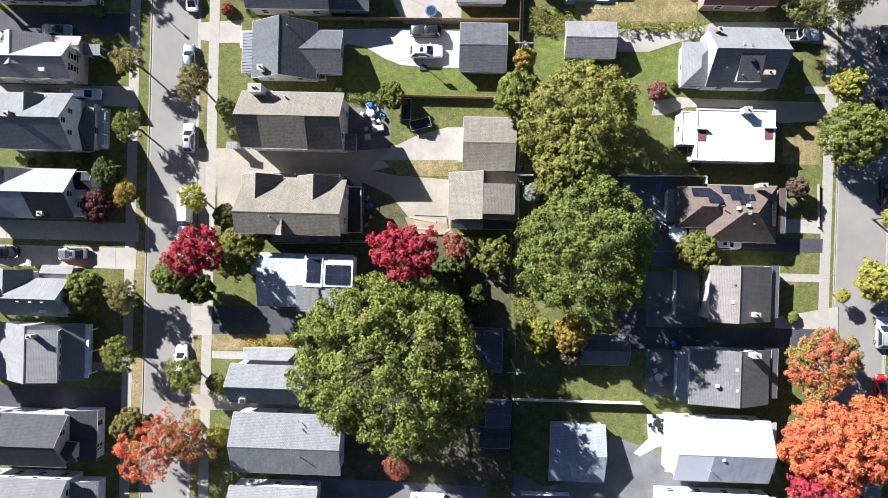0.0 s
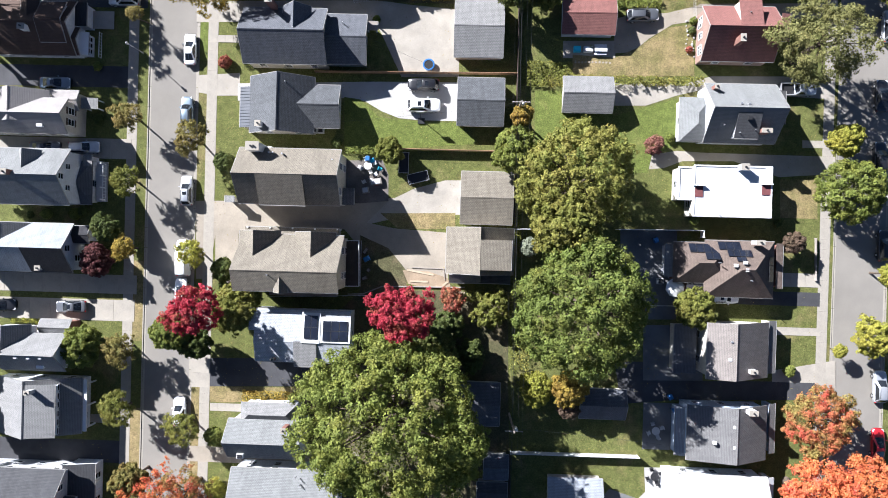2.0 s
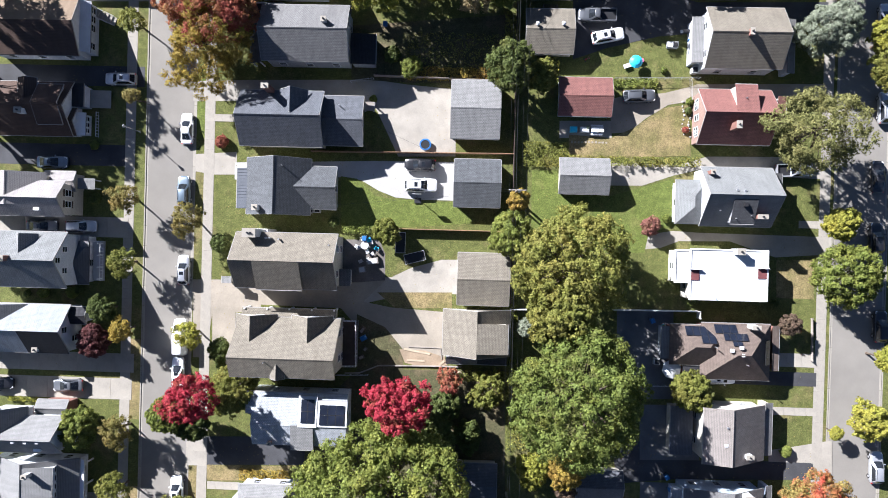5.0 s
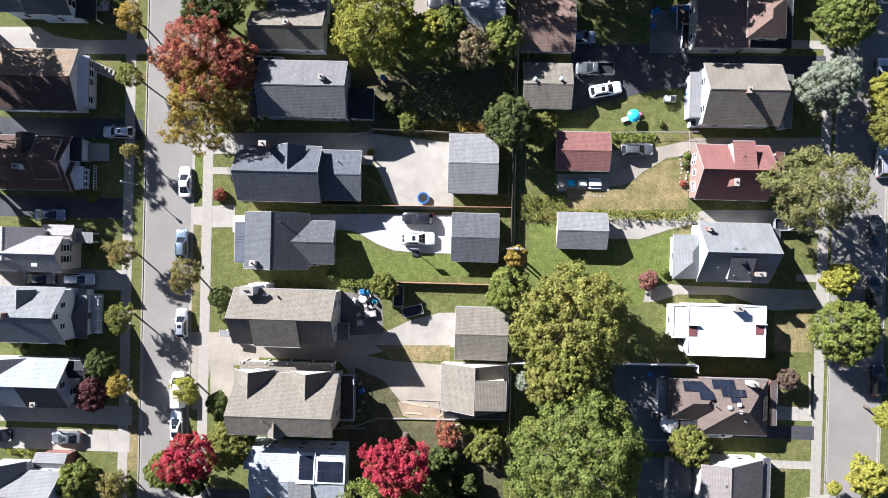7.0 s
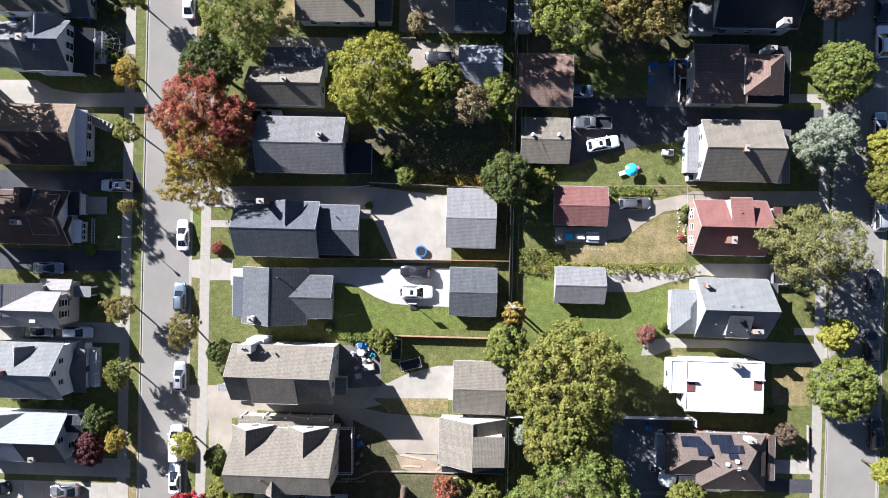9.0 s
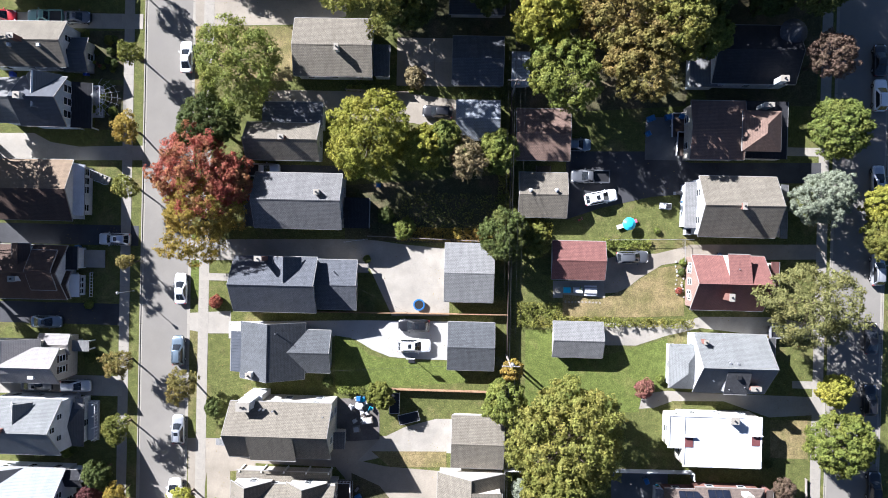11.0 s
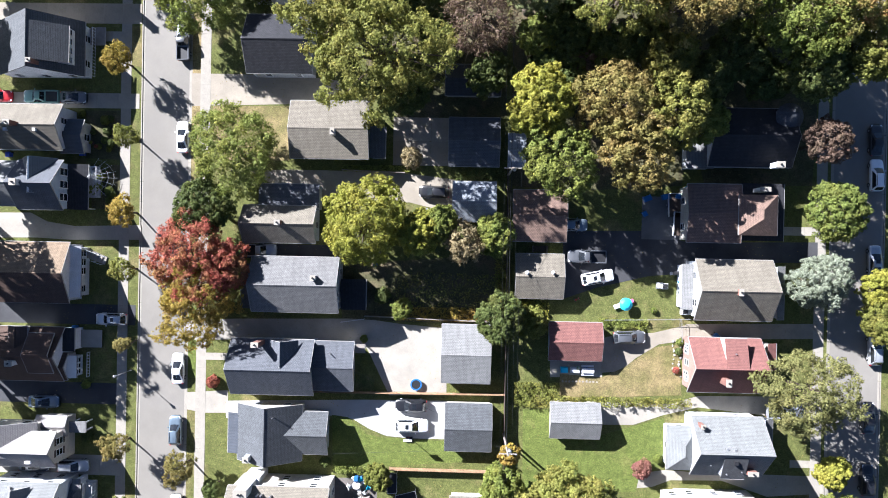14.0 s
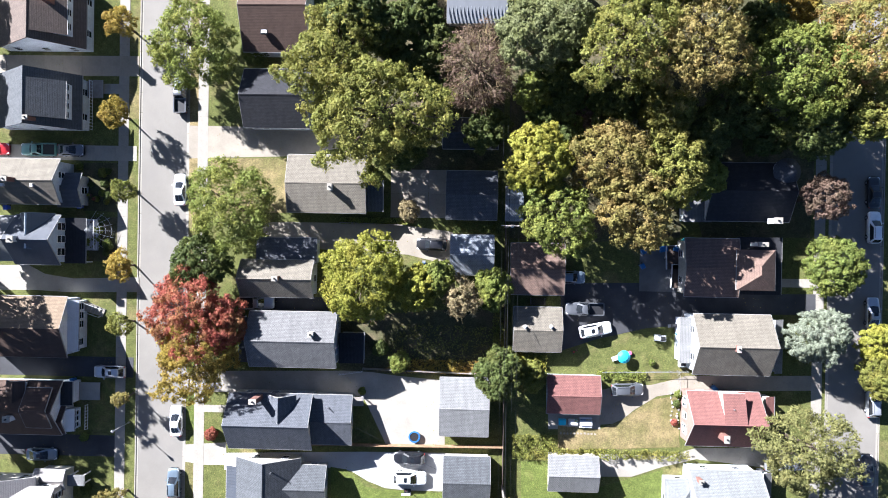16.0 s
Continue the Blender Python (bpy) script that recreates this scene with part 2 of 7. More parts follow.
# ---- mesh tools ----
class Geo:
    """Vertices and faces on the way to one mesh."""

    def __init__(self):
        self.v, self.f = [], []

    def add(self, v, f):
        n = len(self.v)
        self.v += [tuple(p) for p in v]
        self.f += [tuple(i + n for i in q) for q in f]
        return self

    def box(self, x0, y0, z0, x1, y1, z1):
        return self.add([(x0, y0, z0), (x1, y0, z0), (x1, y1, z0), (x0, y1, z0),
                         (x0, y0, z1), (x1, y0, z1), (x1, y1, z1), (x0, y1, z1)], BOX_FACES)

    def prism(self, ring, z0, z1):
        """A closed prism over a ring of (x, y), counter-clockwise; z1 may be a list."""
        n = len(ring)
        tops = z1 if isinstance(z1, (list, tuple)) else [z1] * n
        v = [(x, y, z0) for x, y in ring] + [(x, y, z) for (x, y), z in zip(ring, tops)]
        f = [tuple(range(n - 1, -1, -1)), tuple(range(n, 2 * n))]
        f += [(i, (i + 1) % n, n + (i + 1) % n, n + i) for i in range(n)]
        return self.add(v, f)

    def tube(self, a, b, ra, rb, n=8, cap=True):
        a, b = Vector(a), Vector(b)
        d = (b - a).normalized()
        u = d.orthogonal().normalized()
        w = d.cross(u)
        ring = [u * math.cos(2 * math.pi * i / n) + w * math.sin(2 * math.pi * i / n) for i in range(n)]
        v = [a + r * ra for r in ring] + [b + r * rb for r in ring]
        f = [(i, (i + 1) % n, n + (i + 1) % n, n + i) for i in range(n)]
        if cap:
            f += [tuple(range(n - 1, -1, -1)), tuple(range(n, 2 * n))]
        return self.add(v, f)

    def loft(self, rings, cap=True):
        n = len(rings[0])
        v = [p for r in rings for p in r]
        f = [(k * n + i, k * n + (i + 1) % n, (k + 1) * n + (i + 1) % n, (k + 1) * n + i)
             for k in range(len(rings) - 1) for i in range(n)]
        if cap:
            f += [tuple(range(n - 1, -1, -1)), tuple(range((len(rings) - 1) * n, len(rings) * n))]
        return self.add(v, f)


def uv_metres(me):
    """UVs in metres: along the level line and up the slope of each face."""
    layer = me.uv_layers.new(name="metres")
    for p in me.polygons:
        n = p.normal
        h = math.hypot(n.x, n.y)
        g = (n.x / h, n.y / h) if h > 0.02 else (0.0, -1.0)
        for li in p.loop_indices:
            c = me.vertices[me.loops[li].vertex_index].co
            u = -g[1] * c.x + g[0] * c.y
            v = c.z if abs(n.z) < 0.2 else -(g[0] * c.x + g[1] * c.y) / max(abs(n.z), 0.2)
            layer.data[li].uv = (u, v)


def meshed(name, geo, material, smooth=False, uv=True):
    me = bpy.data.meshes.new(name)
    me.from_pydata(geo.v, [], geo.f)
    me.materials.append(material)
    me.update()
    if uv:
        uv_metres(me)
    if smooth:
        me.polygons.foreach_set("use_smooth", [True] * len(me.polygons))
    return me


def part(name, geo, material, parent, label="", smooth=False, uv=True):
    """One mesh under a thing or a part; the geometry is in the parent's own space."""
    ob = new(name, meshed(name, geo, material, smooth, uv))
    ob.parent = parent
    if label:
        tagged(ob, label)
    return ob


def thing(name, x, y, z=0.0, rz=0.0, label="", category="", group=""):
    root = new(name)
    root.empty_display_size = 0.3
    root.matrix_world = pose(x, y, z, 0, 0, rz)
    return tagged(root, label, category, group)


def single(name, geo, material, label, category, x=0.0, y=0.0, z=0.0, rz=0.0, group="", kind="", smooth=False):
    """A thing that is one mesh."""
    ob = new(name, meshed(name, geo, material, smooth))
    ob.matrix_world = pose(x, y, z, 0, 0, rz)
    return tagged(ob, label, category, group, kind)


# ---- ground, streets, paving ----
KERB_A, KERB_B, KERB_C, KERB_D = -46.8, -39.5, 54.25, 61.8
ROAD = -0.085


def ground_sheet():
    g = Geo()
    xs = [(-900, 0), (KERB_A, 0), (KERB_A, ROAD), (KERB_B, ROAD), (KERB_B, 0), (KERB_C, 0), (KERB_C, ROAD),
          (KERB_D, ROAD), (KERB_D, 0), (900, 0)]
    ys = [-900, -60, -20, 20, 60, 100, 140, 900]
    n = len(xs)
    g.v = [(x, y, z) for y in ys for x, z in xs]
    g.f = [(r * n + i, r * n + i + 1, (r + 1) * n + i + 1, (r + 1) * n + i) for r in range(len(ys) - 1) for i in range(n - 1)]
    return single("ground", g, GRASS, "mown suburban lawn ground with dry patches", "ground", kind="structure")


ground_sheet()
for tag, a, b in (("street_west", KERB_A, KERB_B), ("street_east", KERB_C, KERB_D)):
    road = Geo()
    for k in range(-6, 14):
        road.box(a + 0.3, k * 12, ROAD - 0.05, b - 0.3, k * 12 + 12, ROAD + 0.012)
    single(tag, road, ASPHALT, "sun-bleached grey asphalt street between kerbs", "road", kind="structure")
for a, side in ((KERB_A, 1), (KERB_B, -1), (KERB_C, 1), (KERB_D, -1)):
    kerb = thing("kerb", a, 0, 0, 0, "pale concrete kerb and gutter along the street", "kerb")
    tagged(kerb, kind="structure")
    piece = meshed("kerb_stone", Geo().box(-0.16, 0, ROAD, 0.0, 2.96, 0.02).box(0, 0, ROAD - 0.02, 0.3, 2.96, ROAD + 0.02), CONCRETE)
    for k in range(-20, 45):
        ob = new("kerb_stone", piece)
        ob.parent = kerb
        ob.matrix_local = pose(0, k * 3, 0) if side > 0 else pose(0, k * 3 + 2.96, 0, 0, 0, 180)


def sidewalk(x0, x1, y0, y1, skip=()):
    """A run of square concrete slabs with open joints."""
    walk_run = thing("sidewalk", (x0 + x1) / 2, 0, 0, 0, "pale concrete sidewalk of square slabs", "sidewalk")
    tagged(walk_run, kind="structure")
    w = (x1 - x0) / 2
    piece = meshed("paving_slab", Geo().box(-w, 0.006, -0.05, w, 1.5 - 0.006, 0.03), CONCRETE)
    k = y0
    while k < y1:
        ob = new("paving_slab", piece)
        ob.parent = walk_run
        ob.location = (0, k, random.uniform(-0.006, 0.004))
        k += 1.5
    base = part("joint_bed", Geo().box(-w, y0, -0.05, w, y1, 0.012), SOIL, walk_run)


sidewalk(-50.0, -48.5, -44, 112)
sidewalk(-38.1, -36.6, -44, 112)
sidewalk(52.1, 53.6, -44, 112)

LAYER = [0.010]


def clean(ring):
    area = sum(a[0] * b[1] - b[0] * a[1] for a, b in zip(ring, ring[1:] + ring[:1]))
    return ring if area > 0 else ring[::-1]


def paved(name, ring, material, label, category="driveway", kind="structure"):
    """A thin slab over an outline, each a few millimetres above the last."""
    LAYER[0] += 0.0004
    me = meshed(name, Geo().prism(clean(ring), -0.03, 0.0), material)
    ob = new(name, me)
    ob.location.z = LAYER[0]
    return tagged(ob, label, category, kind=kind)


def strip(name, x0, y0, x1, y1, material, label, joint=0.0):
    """A rectangular drive, cast in bays with joints where joint is given."""
    if not joint:
        return paved(name, [(x0, y0), (x1, y0), (x1, y1), (x0, y1)], material, label)
    root = thing(name, (x0 + x1) / 2, (y0 + y1) / 2, 0, 0, label, "driveway")
    tagged(root, kind="structure")
    nx, ny = max(1, round((x1 - x0) / joint)), max(1, round((y1 - y0) / joint))
    w, h = (x1 - x0) / nx, (y1 - y0) / ny
    piece = meshed("slab", Geo().box(-w / 2 + 0.012, -h / 2 + 0.012, -0.03, w / 2 - 0.012, h / 2 - 0.012, 0.042), material)
    for i in range(nx):
        for j in range(ny):
            ob = new("slab", piece)
            ob.parent = root
            ob.location = ((i + 0.5) * w - (x1 - x0) / 2, (j + 0.5) * h - (y1 - y0) / 2, random.uniform(-0.003, 0.004))
    return root


# ---- houses ----
TRIM = surface("dull_trim", (0.27, 0.26, 0.245), 0.6, 9, 0.08, 0.6, 0.05)


def hpart(root, name, geo, material, parent=None, label="", smooth=False):
    x, y, z = root.location
    geo.v = [(a - x, b - y, c - z) for a, b, c in geo.v]
    return part(name, geo, material, parent or root, label, smooth)


def swap(g):
    g.v = [(y, x, z) for x, y, z in g.v]
    g.f = [q[::-1] for q in g.f]
    return g


def gable_roof(x0, y0, x1, y1, e, rise, axis, th=0.16):
    if axis == "y":
        return swap(gable_roof(y0, x0, y1, x1, e, rise, "x", th))
    ym = (y0 + y1) / 2
    g = Geo()
    prof = [(y0, e - th), (ym, e + rise - th), (y1, e - th), (y1, e), (ym, e + rise), (y0, e)]
    v = [(x0, y, z) for y, z in prof] + [(x1, y, z) for y, z in prof]
    f = [(0, 1, 7, 6), (1, 2, 8, 7), (2, 3, 9, 8), (3, 4, 10, 9), (4, 5, 11, 10), (5, 0, 6, 11),
         (0, 5, 4, 1), (1, 4, 3, 2), (6, 7, 10, 11), (7, 8, 9, 10)]
    return g.add(v, [q[::-1] for q in f])


def hip_roof(x0, y0, x1, y1, e, rise, axis, th=0.16, run=None):
    if axis == "y":
        return swap(hip_roof(y0, x0, y1, x1, e, rise, "x", th, run))
    ym, r = (y0 + y1) / 2, (y1 - y0) / 2 if run is None else run
    a, b = x0 + r, max(x0 + r + 0.05, x1 - r)
    v = [(x0, y0, e - th), (x1, y0, e - th), (x1, y1, e - th), (x0, y1, e - th), (x0, y0, e), (x1, y0, e), (x1, y1, e),
         (x0, y1, e), (a, ym, e + rise), (b, ym, e + rise)]
    return Geo().add(v, [(3, 2, 1, 0), (0, 1, 5, 4), (1, 2, 6, 5), (2, 3, 7, 6), (3, 0, 4, 7), (4, 5, 9, 8), (5, 6, 9), (6, 7, 8, 9), (7, 4, 8)])


def ridge_cap(x0, y0, x1, y1, e, rise, axis, inset=0.0):
    if axis == "y":
        return swap(ridge_cap(y0, x0, y1, x1, e, rise, "x", inset))
    ym, z = (y0 + y1) / 2, e + rise
    s = 0.14 * rise / ((y1 - y0) / 2)
    return Geo().prism([(x0 + inset, ym - 0.14), (x1 - inset, ym - 0.14), (x1 - inset, ym), (x0 + inset, ym)], z - s - 0.05, [z - s + 0.03, z - s + 0.03, z + 0.04, z + 0.04]) \
        .prism([(x0 + inset, ym), (x1 - inset, ym), (x1 - inset, ym + 0.14), (x0 + inset, ym + 0.14)], z - s - 0.05, [z + 0.04, z + 0.04, z - s + 0.03, z - s + 0.03])


def rake_boards(x0, y0, x1, y1, e, rise, axis):
    """White boards along the sloping gable edges, one mesh for each gable end."""
    ym = (y0 + y1) / 2 if axis == "x" else (x0 + x1) / 2
    ends = []
    lo, hi, a, b = (y0, y1, x0, x1) if axis == "x" else (x0, x1, y0, y1)
    for at, out in ((a, -0.05), (b, 0.05)):
        g = Geo()
        p0, p1 = sorted((at, at + out))
        for (s, zs), (t, zt) in (((lo, e), (ym, e + rise)), ((hi, e), (ym, e + rise))):
            v = [(p0, s, zs - 0.2), (p1, s, zs - 0.2), (p1, t, zt - 0.2), (p0, t, zt - 0.2), (p0, s, zs - 0.01), (p1, s, zs - 0.01),
                 (p1, t, zt - 0.01), (p0, t, zt - 0.01)]
            g.add(v, BOX_FACES if s < t else [q[::-1] for q in BOX_FACES])
        ends.append(g if axis == "x" else swap(g))
    return ends


def body(x0, y0, x1, y1, base, e, rise, axis, hip):
    """The walls under a roof, with their gables."""
    if axis == "y":
        return swap(body(y0, x0, y1, x1, base, e, rise, "x", hip))
    g = Geo()
    if hip or rise <= 0:
        return g.box(x0, y0, base, x1, y1, e)
    ym = (y0 + y1) / 2
    prof = [(y0, base), (y1, base), (y1, e), (ym, e + rise), (y0, e)]
    v = [(x0, y, z) for y, z in prof] + [(x1, y, z) for y, z in prof]
    return g.add(v, [(0, 4, 3, 2, 1), (5, 6, 7, 8, 9), (0, 1, 6, 5), (1, 2, 7, 6), (2, 3, 8, 7), (3, 4, 9, 8), (4, 0, 5, 9)])


def window(root, side, x0, y0, x1, y1, along, z, w=0.9, h=1.3, parent=None):
    """A framed sash window on one side (n, s, e, w) of a box of walls."""
    def put(a0, a1, z0, z1, d0, d1):
        if side == "s":
            return (a0, y0 - d1, z0, a1, y0 - d0, z1)
        if side == "n":
            return (a0, y1 + d0, z0, a1, y1 + d1, z1)
        if side == "w":
            return (x0 - d1, a0, z0, x0 - d0, a1, z1)
        return (x1 + d0, a0, z0, x1 + d1, a1, z1)
    g = Geo()
    l, r, b, t = along - w / 2, along + w / 2, z, z + h
    for q in ((l - 0.09, l, b - 0.09, t + 0.09), (r, r + 0.09, b - 0.09, t + 0.09), (l, r, t, t + 0.09), (l, r, b - 0.09, b), (l, r, b + h / 2 - 0.03, b + h / 2 + 0.03)):
        g.box(*put(*q, -0.02, 0.06))
    frame_ob = hpart(root, "window", g, WHITE, parent, "white sash window frame")
    hpart(root, "pane", Geo().box(*put(l, r, b, t, -0.03, 0.02)), GLASS, frame_ob, "dark window glass")


def windows(root, x0, y0, x1, y1, e, base=0.0, sides="nsew"):
    """Sash windows in even bays on the walls of a storey or two."""
    for side in sides:
        lo, hi = (x0, x1) if side in "ns" else (y0, y1)
        count = max(1, int((hi - lo) / 3.4))
        for level in range(2 if e - base > 4.3 else 1):
            for k in range(count):
                window(root, side, x0, y0, x1, y1, lo + (hi - lo) * (k + 0.5) / count, min(base + 0.9 + 2.7 * level, e - 1.85 + 0.2 * level))


def volume(root, x0, y0, x1, y1, e, rise, axis, wall, roof, hip=False, base=0.0, over=0.35, trim=None, names=("wall", "roof"), run=None, glaze="nsew", cap=None):
    """Walls and a pitched roof over the outline of the eaves."""
    o = min(over, (x1 - x0) * 0.2, (y1 - y0) * 0.2)
    slope = rise / ((y1 - y0) / 2 if axis == "x" else (x1 - x0) / 2)
    top = e + slope * o - 0.2
    wr = (x0 + o, y0 + o, x1 - o, y1 - o)
    wr_rise = max(0.0, rise - slope * o) if not hip else rise
    w = hpart(root, names[0], body(*wr, base, top if not hip else e - 0.05, wr_rise - 0.04, axis, hip), wall)
    rf = hpart(root, names[1], hip_roof(x0, y0, x1, y1, e, rise, axis, run=run) if hip else gable_roof(x0, y0, x1, y1, e, rise, axis), roof)
    trim = trim or TRIM
    if not hip:
        for g in rake_boards(x0, y0, x1, y1, e, rise, axis):
            hpart(root, "rake_board", g, trim, rf, "painted rake board")
        hpart(root, "ridge_cap", ridge_cap(x0, y0, x1, y1, e, rise, axis, 0.06), cap or roof, rf)
    gutters = ((x0, y0 - 0.08, x1, y0 - 0.003), (x0, y1 + 0.003, x1, y1 + 0.08)) if axis == "x" else ((x0 - 0.08, y0, x0 - 0.003, y1), (x1 + 0.003, y0, x1 + 0.08, y1))
    for a, b, c, d in gutters:
        hpart(root, "gutter", Geo().box(a, b, e - 0.17, c, d, e - 0.05), trim, rf, "painted eaves gutter")
    if glaze and e - base > 1.6:
        windows(root, *wr, e, base, glaze)
    return rf


def skew_roof(a0, a1, lo, zlo, mid, zmid, hi, zhi, axis, th=0.16):
    """A pitched roof with unlike slopes: eaves at lo and hi, the ridge at mid."""
    prof = [(lo, zlo - th), (mid, zmid - th), (hi, zhi - th), (hi, zhi), (mid, zmid), (lo, zlo)]
    g = Geo()
    v = [(a0, q, z) for q, z in prof] + [(a1, q, z) for q, z in prof]
    f = [(0, 1, 7, 6), (1, 2, 8, 7), (2, 3, 9, 8), (3, 4, 10, 9), (4, 5, 11, 10), (5, 0, 6, 11),
         (0, 5, 4, 1), (1, 4, 3, 2), (6, 7, 10, 11), (7, 8, 9, 10)]
    g.add(v, [q[::-1] for q in f])
    return g if axis == "x" else swap(g)


def skew_house(label, a0, a1, lo, zlo, mid, zmid, hi, zhi, axis, wall, roof, over=0.35, glaze="nsew"):
    """A house under one roof with unlike slopes, its ridge along the axis named."""
    cx, cy = ((a0 + a1) / 2, mid) if axis == "x" else (mid, (a0 + a1) / 2)
    root = thing("house", cx, cy, 0, 0, label, "house")
    rf = hpart(root, "roof", skew_roof(a0, a1, lo, zlo, mid, zmid, hi, zhi, axis), roof)
    o, sl, sh = over, (zmid - zlo) / (mid - lo), (zmid - zhi) / (hi - mid)
    prof = [(lo + o, 0), (hi - o, 0), (hi - o, zhi + sh * o - 0.2), (mid, zmid - 0.24), (lo + o, zlo + sl * o - 0.2)]
    v = [(a0 + o, q, z) for q, z in prof] + [(a1 - o, q, z) for q, z in prof]
    g = Geo().add(v, [(0, 4, 3, 2, 1), (5, 6, 7, 8, 9), (0, 1, 6, 5), (1, 2, 7, 6), (2, 3, 8, 7), (3, 4, 9, 8), (4, 0, 5, 9)])
    hpart(root, "wall", g if axis == "x" else swap(g), wall)
    for q, z in ((lo - 0.08, zlo), (hi, zhi)):
        g = Geo().box(a0, q + 0.003, z - 0.17, a1, q + 0.077, z - 0.05)
        hpart(root, "gutter", g if axis == "x" else swap(g), TRIM, rf, "painted eaves gutter")
    cap = Geo().prism([(a0 + 0.06, mid - 0.13), (a1 - 0.06, mid - 0.13), (a1 - 0.06, mid), (a0 + 0.06, mid)], zmid - 0.2, [zmid - 0.13 * sl + 0.03] * 2 + [zmid + 0.04] * 2)
    cap.prism([(a0 + 0.06, mid), (a1 - 0.06, mid), (a1 - 0.06, mid + 0.13), (a0 + 0.06, mid + 0.13)], zmid - 0.2, [zmid + 0.04] * 2 + [zmid - 0.13 * sh + 0.03] * 2)
    hpart(root, "ridge_cap", cap if axis == "x" else swap(cap), roof, rf)
    if glaze:
        box = (a0 + o, lo + o, a1 - o, hi - o) if axis == "x" else (lo + o, a0 + o, hi - o, a1 - o)
        windows(root, *box, min(zlo, zhi), 0.0, glaze)
    return root


def house(label, x0, y0, x1, y1, e, rise, axis, wall, roof, category="house", name="house", **kw):
    root = thing(name, (x0 + x1) / 2, (y0 + y1) / 2, 0, 0, label, category)
    volume(root, x0, y0, x1, y1, e, rise, axis, wall, roof, **kw)
    return root


def lean_to(root, x0, y0, x1, y1, base, low, high, side, wall, roof, names=("wall", "roof"), trim=None, solid=True):
    """A single-pitch roof, high on the side named, with walls or posts under it."""
    zs = {"n": (low, low, high, high), "s": (high, high, low, low), "e": (low, high, high, low), "w": (high, low, low, high)}[side]
    ring = [(x0, y0), (x1, y0), (x1, y1), (x0, y1)]
    g = Geo()
    v = [(x, y, z - 0.14) for (x, y), z in zip(ring, zs)] + [(x, y, z) for (x, y), z in zip(ring, zs)]
    g.add(v, BOX_FACES)
    rf = hpart(root, names[1], g, roof)
    o = 0.2
    if solid:
        inner = [(x0 + o, y0 + o), (x1 - o, y0 + o), (x1 - o, y1 - o), (x0 + o, y1 - o)]
        hpart(root, names[0], Geo().prism(inner, base, [z - 0.2 for z in zs]), wall)
    else:
        for (x, y), z in zip([(x0 + o, y0 + o), (x1 - o, y0 + o), (x1 - o, y1 - o), (x0 + o, y1 - o)], zs):
            hpart(root, "post", Geo().box(x - 0.08, y - 0.08, base, x + 0.08, y + 0.08, z - 0.14), trim or WHITE)
    t = trim or TRIM
    lo = min(low, high)
    edge = {"n": (x0, y0 - 0.1, x1, y0 - 0.003), "s": (x0, y1 + 0.003, x1, y1 + 0.1), "e": (x0 - 0.1, y0, x0 - 0.003, y1), "w": (x1 + 0.003, y0, x1 + 0.1, y1)}[side]
    hpart(root, "gutter", Geo().box(edge[0], edge[1], lo - 0.14, edge[2], edge[3], lo - 0.03), t, rf, "painted gutter")
    return rf


def overlay_slope(root, x0, y0, x1, y1, e, rise, f0, f1, material, name="roof_patch"):
    """A second shingle colour laid over part of the south slope of a roof with its ridge along x."""
    a, b, ym = x0 + (x1 - x0) * f0, x0 + (x1 - x0) * f1, (y0 + y1) / 2
    v = [(a, y0 - 0.02, e), (b, y0 - 0.02, e), (b, ym, e + rise), (a, ym, e + rise)]
    hpart(root, name, Geo().add(v + [(x, y, z + 0.05) for x, y, z in v], BOX_FACES), material)


def chimney(root, x, y, zb, zt, sx=0.7, sy=0.7, material=None, pots=1):
    st = hpart(root, "chimney", Geo().box(x - sx / 2, y - sy / 2, zb, x + sx / 2, y + sy / 2, zt), material or BRICK, None, "masonry chimney stack")
    hpart(root, "chimney_cap", Geo().box(x - sx / 2 - 0.07, y - sy / 2 - 0.07, zt, x + sx / 2 + 0.07, y + sy / 2 + 0.07, zt + 0.1), CONCRETE, st)
    for k in range(pots):
        px = x + (k - (pots - 1) / 2) * 0.4
        hpart(root, "flue", Geo().tube((px, y, zt + 0.1), (px, y, zt + 0.35), 0.13, 0.11, 10), BLACK, st)


def vent(root, x, y, z, h=0.45, r=0.07, box=False):
    if box:
        hpart(root, "roof_vent", Geo().box(x - 0.22, y - 0.22, z - 0.3, x + 0.22, y + 0.22, z + 0.14), TRIMGREY)
    else:
        hpart(root, "vent_pipe", Geo().tube((x, y, z - 0.3), (x, y, z + h), r, r, 8), STEEL)


def solar(root, x0, y0, z0, ux, uy, uz, vx, vy, vz, nu, nv, wu=1.0, wv=1.65):
    """Framed solar panels laid on a slope, u along the ridge and v up the slope."""
    u, v = Vector((ux, uy, uz)).normalized(), Vector((vx, vy, vz)).normalized()
    n = u.cross(v).normalized()
    for i in range(nu):
        for j in range(nv):
            o = Vector((x0, y0, z0)) + u * (i * (wu + 0.03)) + v * (j * (wv + 0.03)) + n * 0.1

            def slab(a, b, c, d, lo, hi):
                ps = [o + u * p + v * q for p, q in ((a, b), (c, b), (c, d), (a, d))]
                return [p + n * lo for p in ps] + [p + n * hi for p in ps]
            fr = hpart(root, "solar_panel", Geo().add(slab(0, 0, wu, wv, 0, 0.035), BOX_FACES), BLACK, None, "dark framed solar panel")
            hpart(root, "cell_sheet", Geo().add(slab(0.03, 0.03, wu - 0.03, wv - 0.03, 0.036, 0.042), BOX_FACES), PANEL, fr)


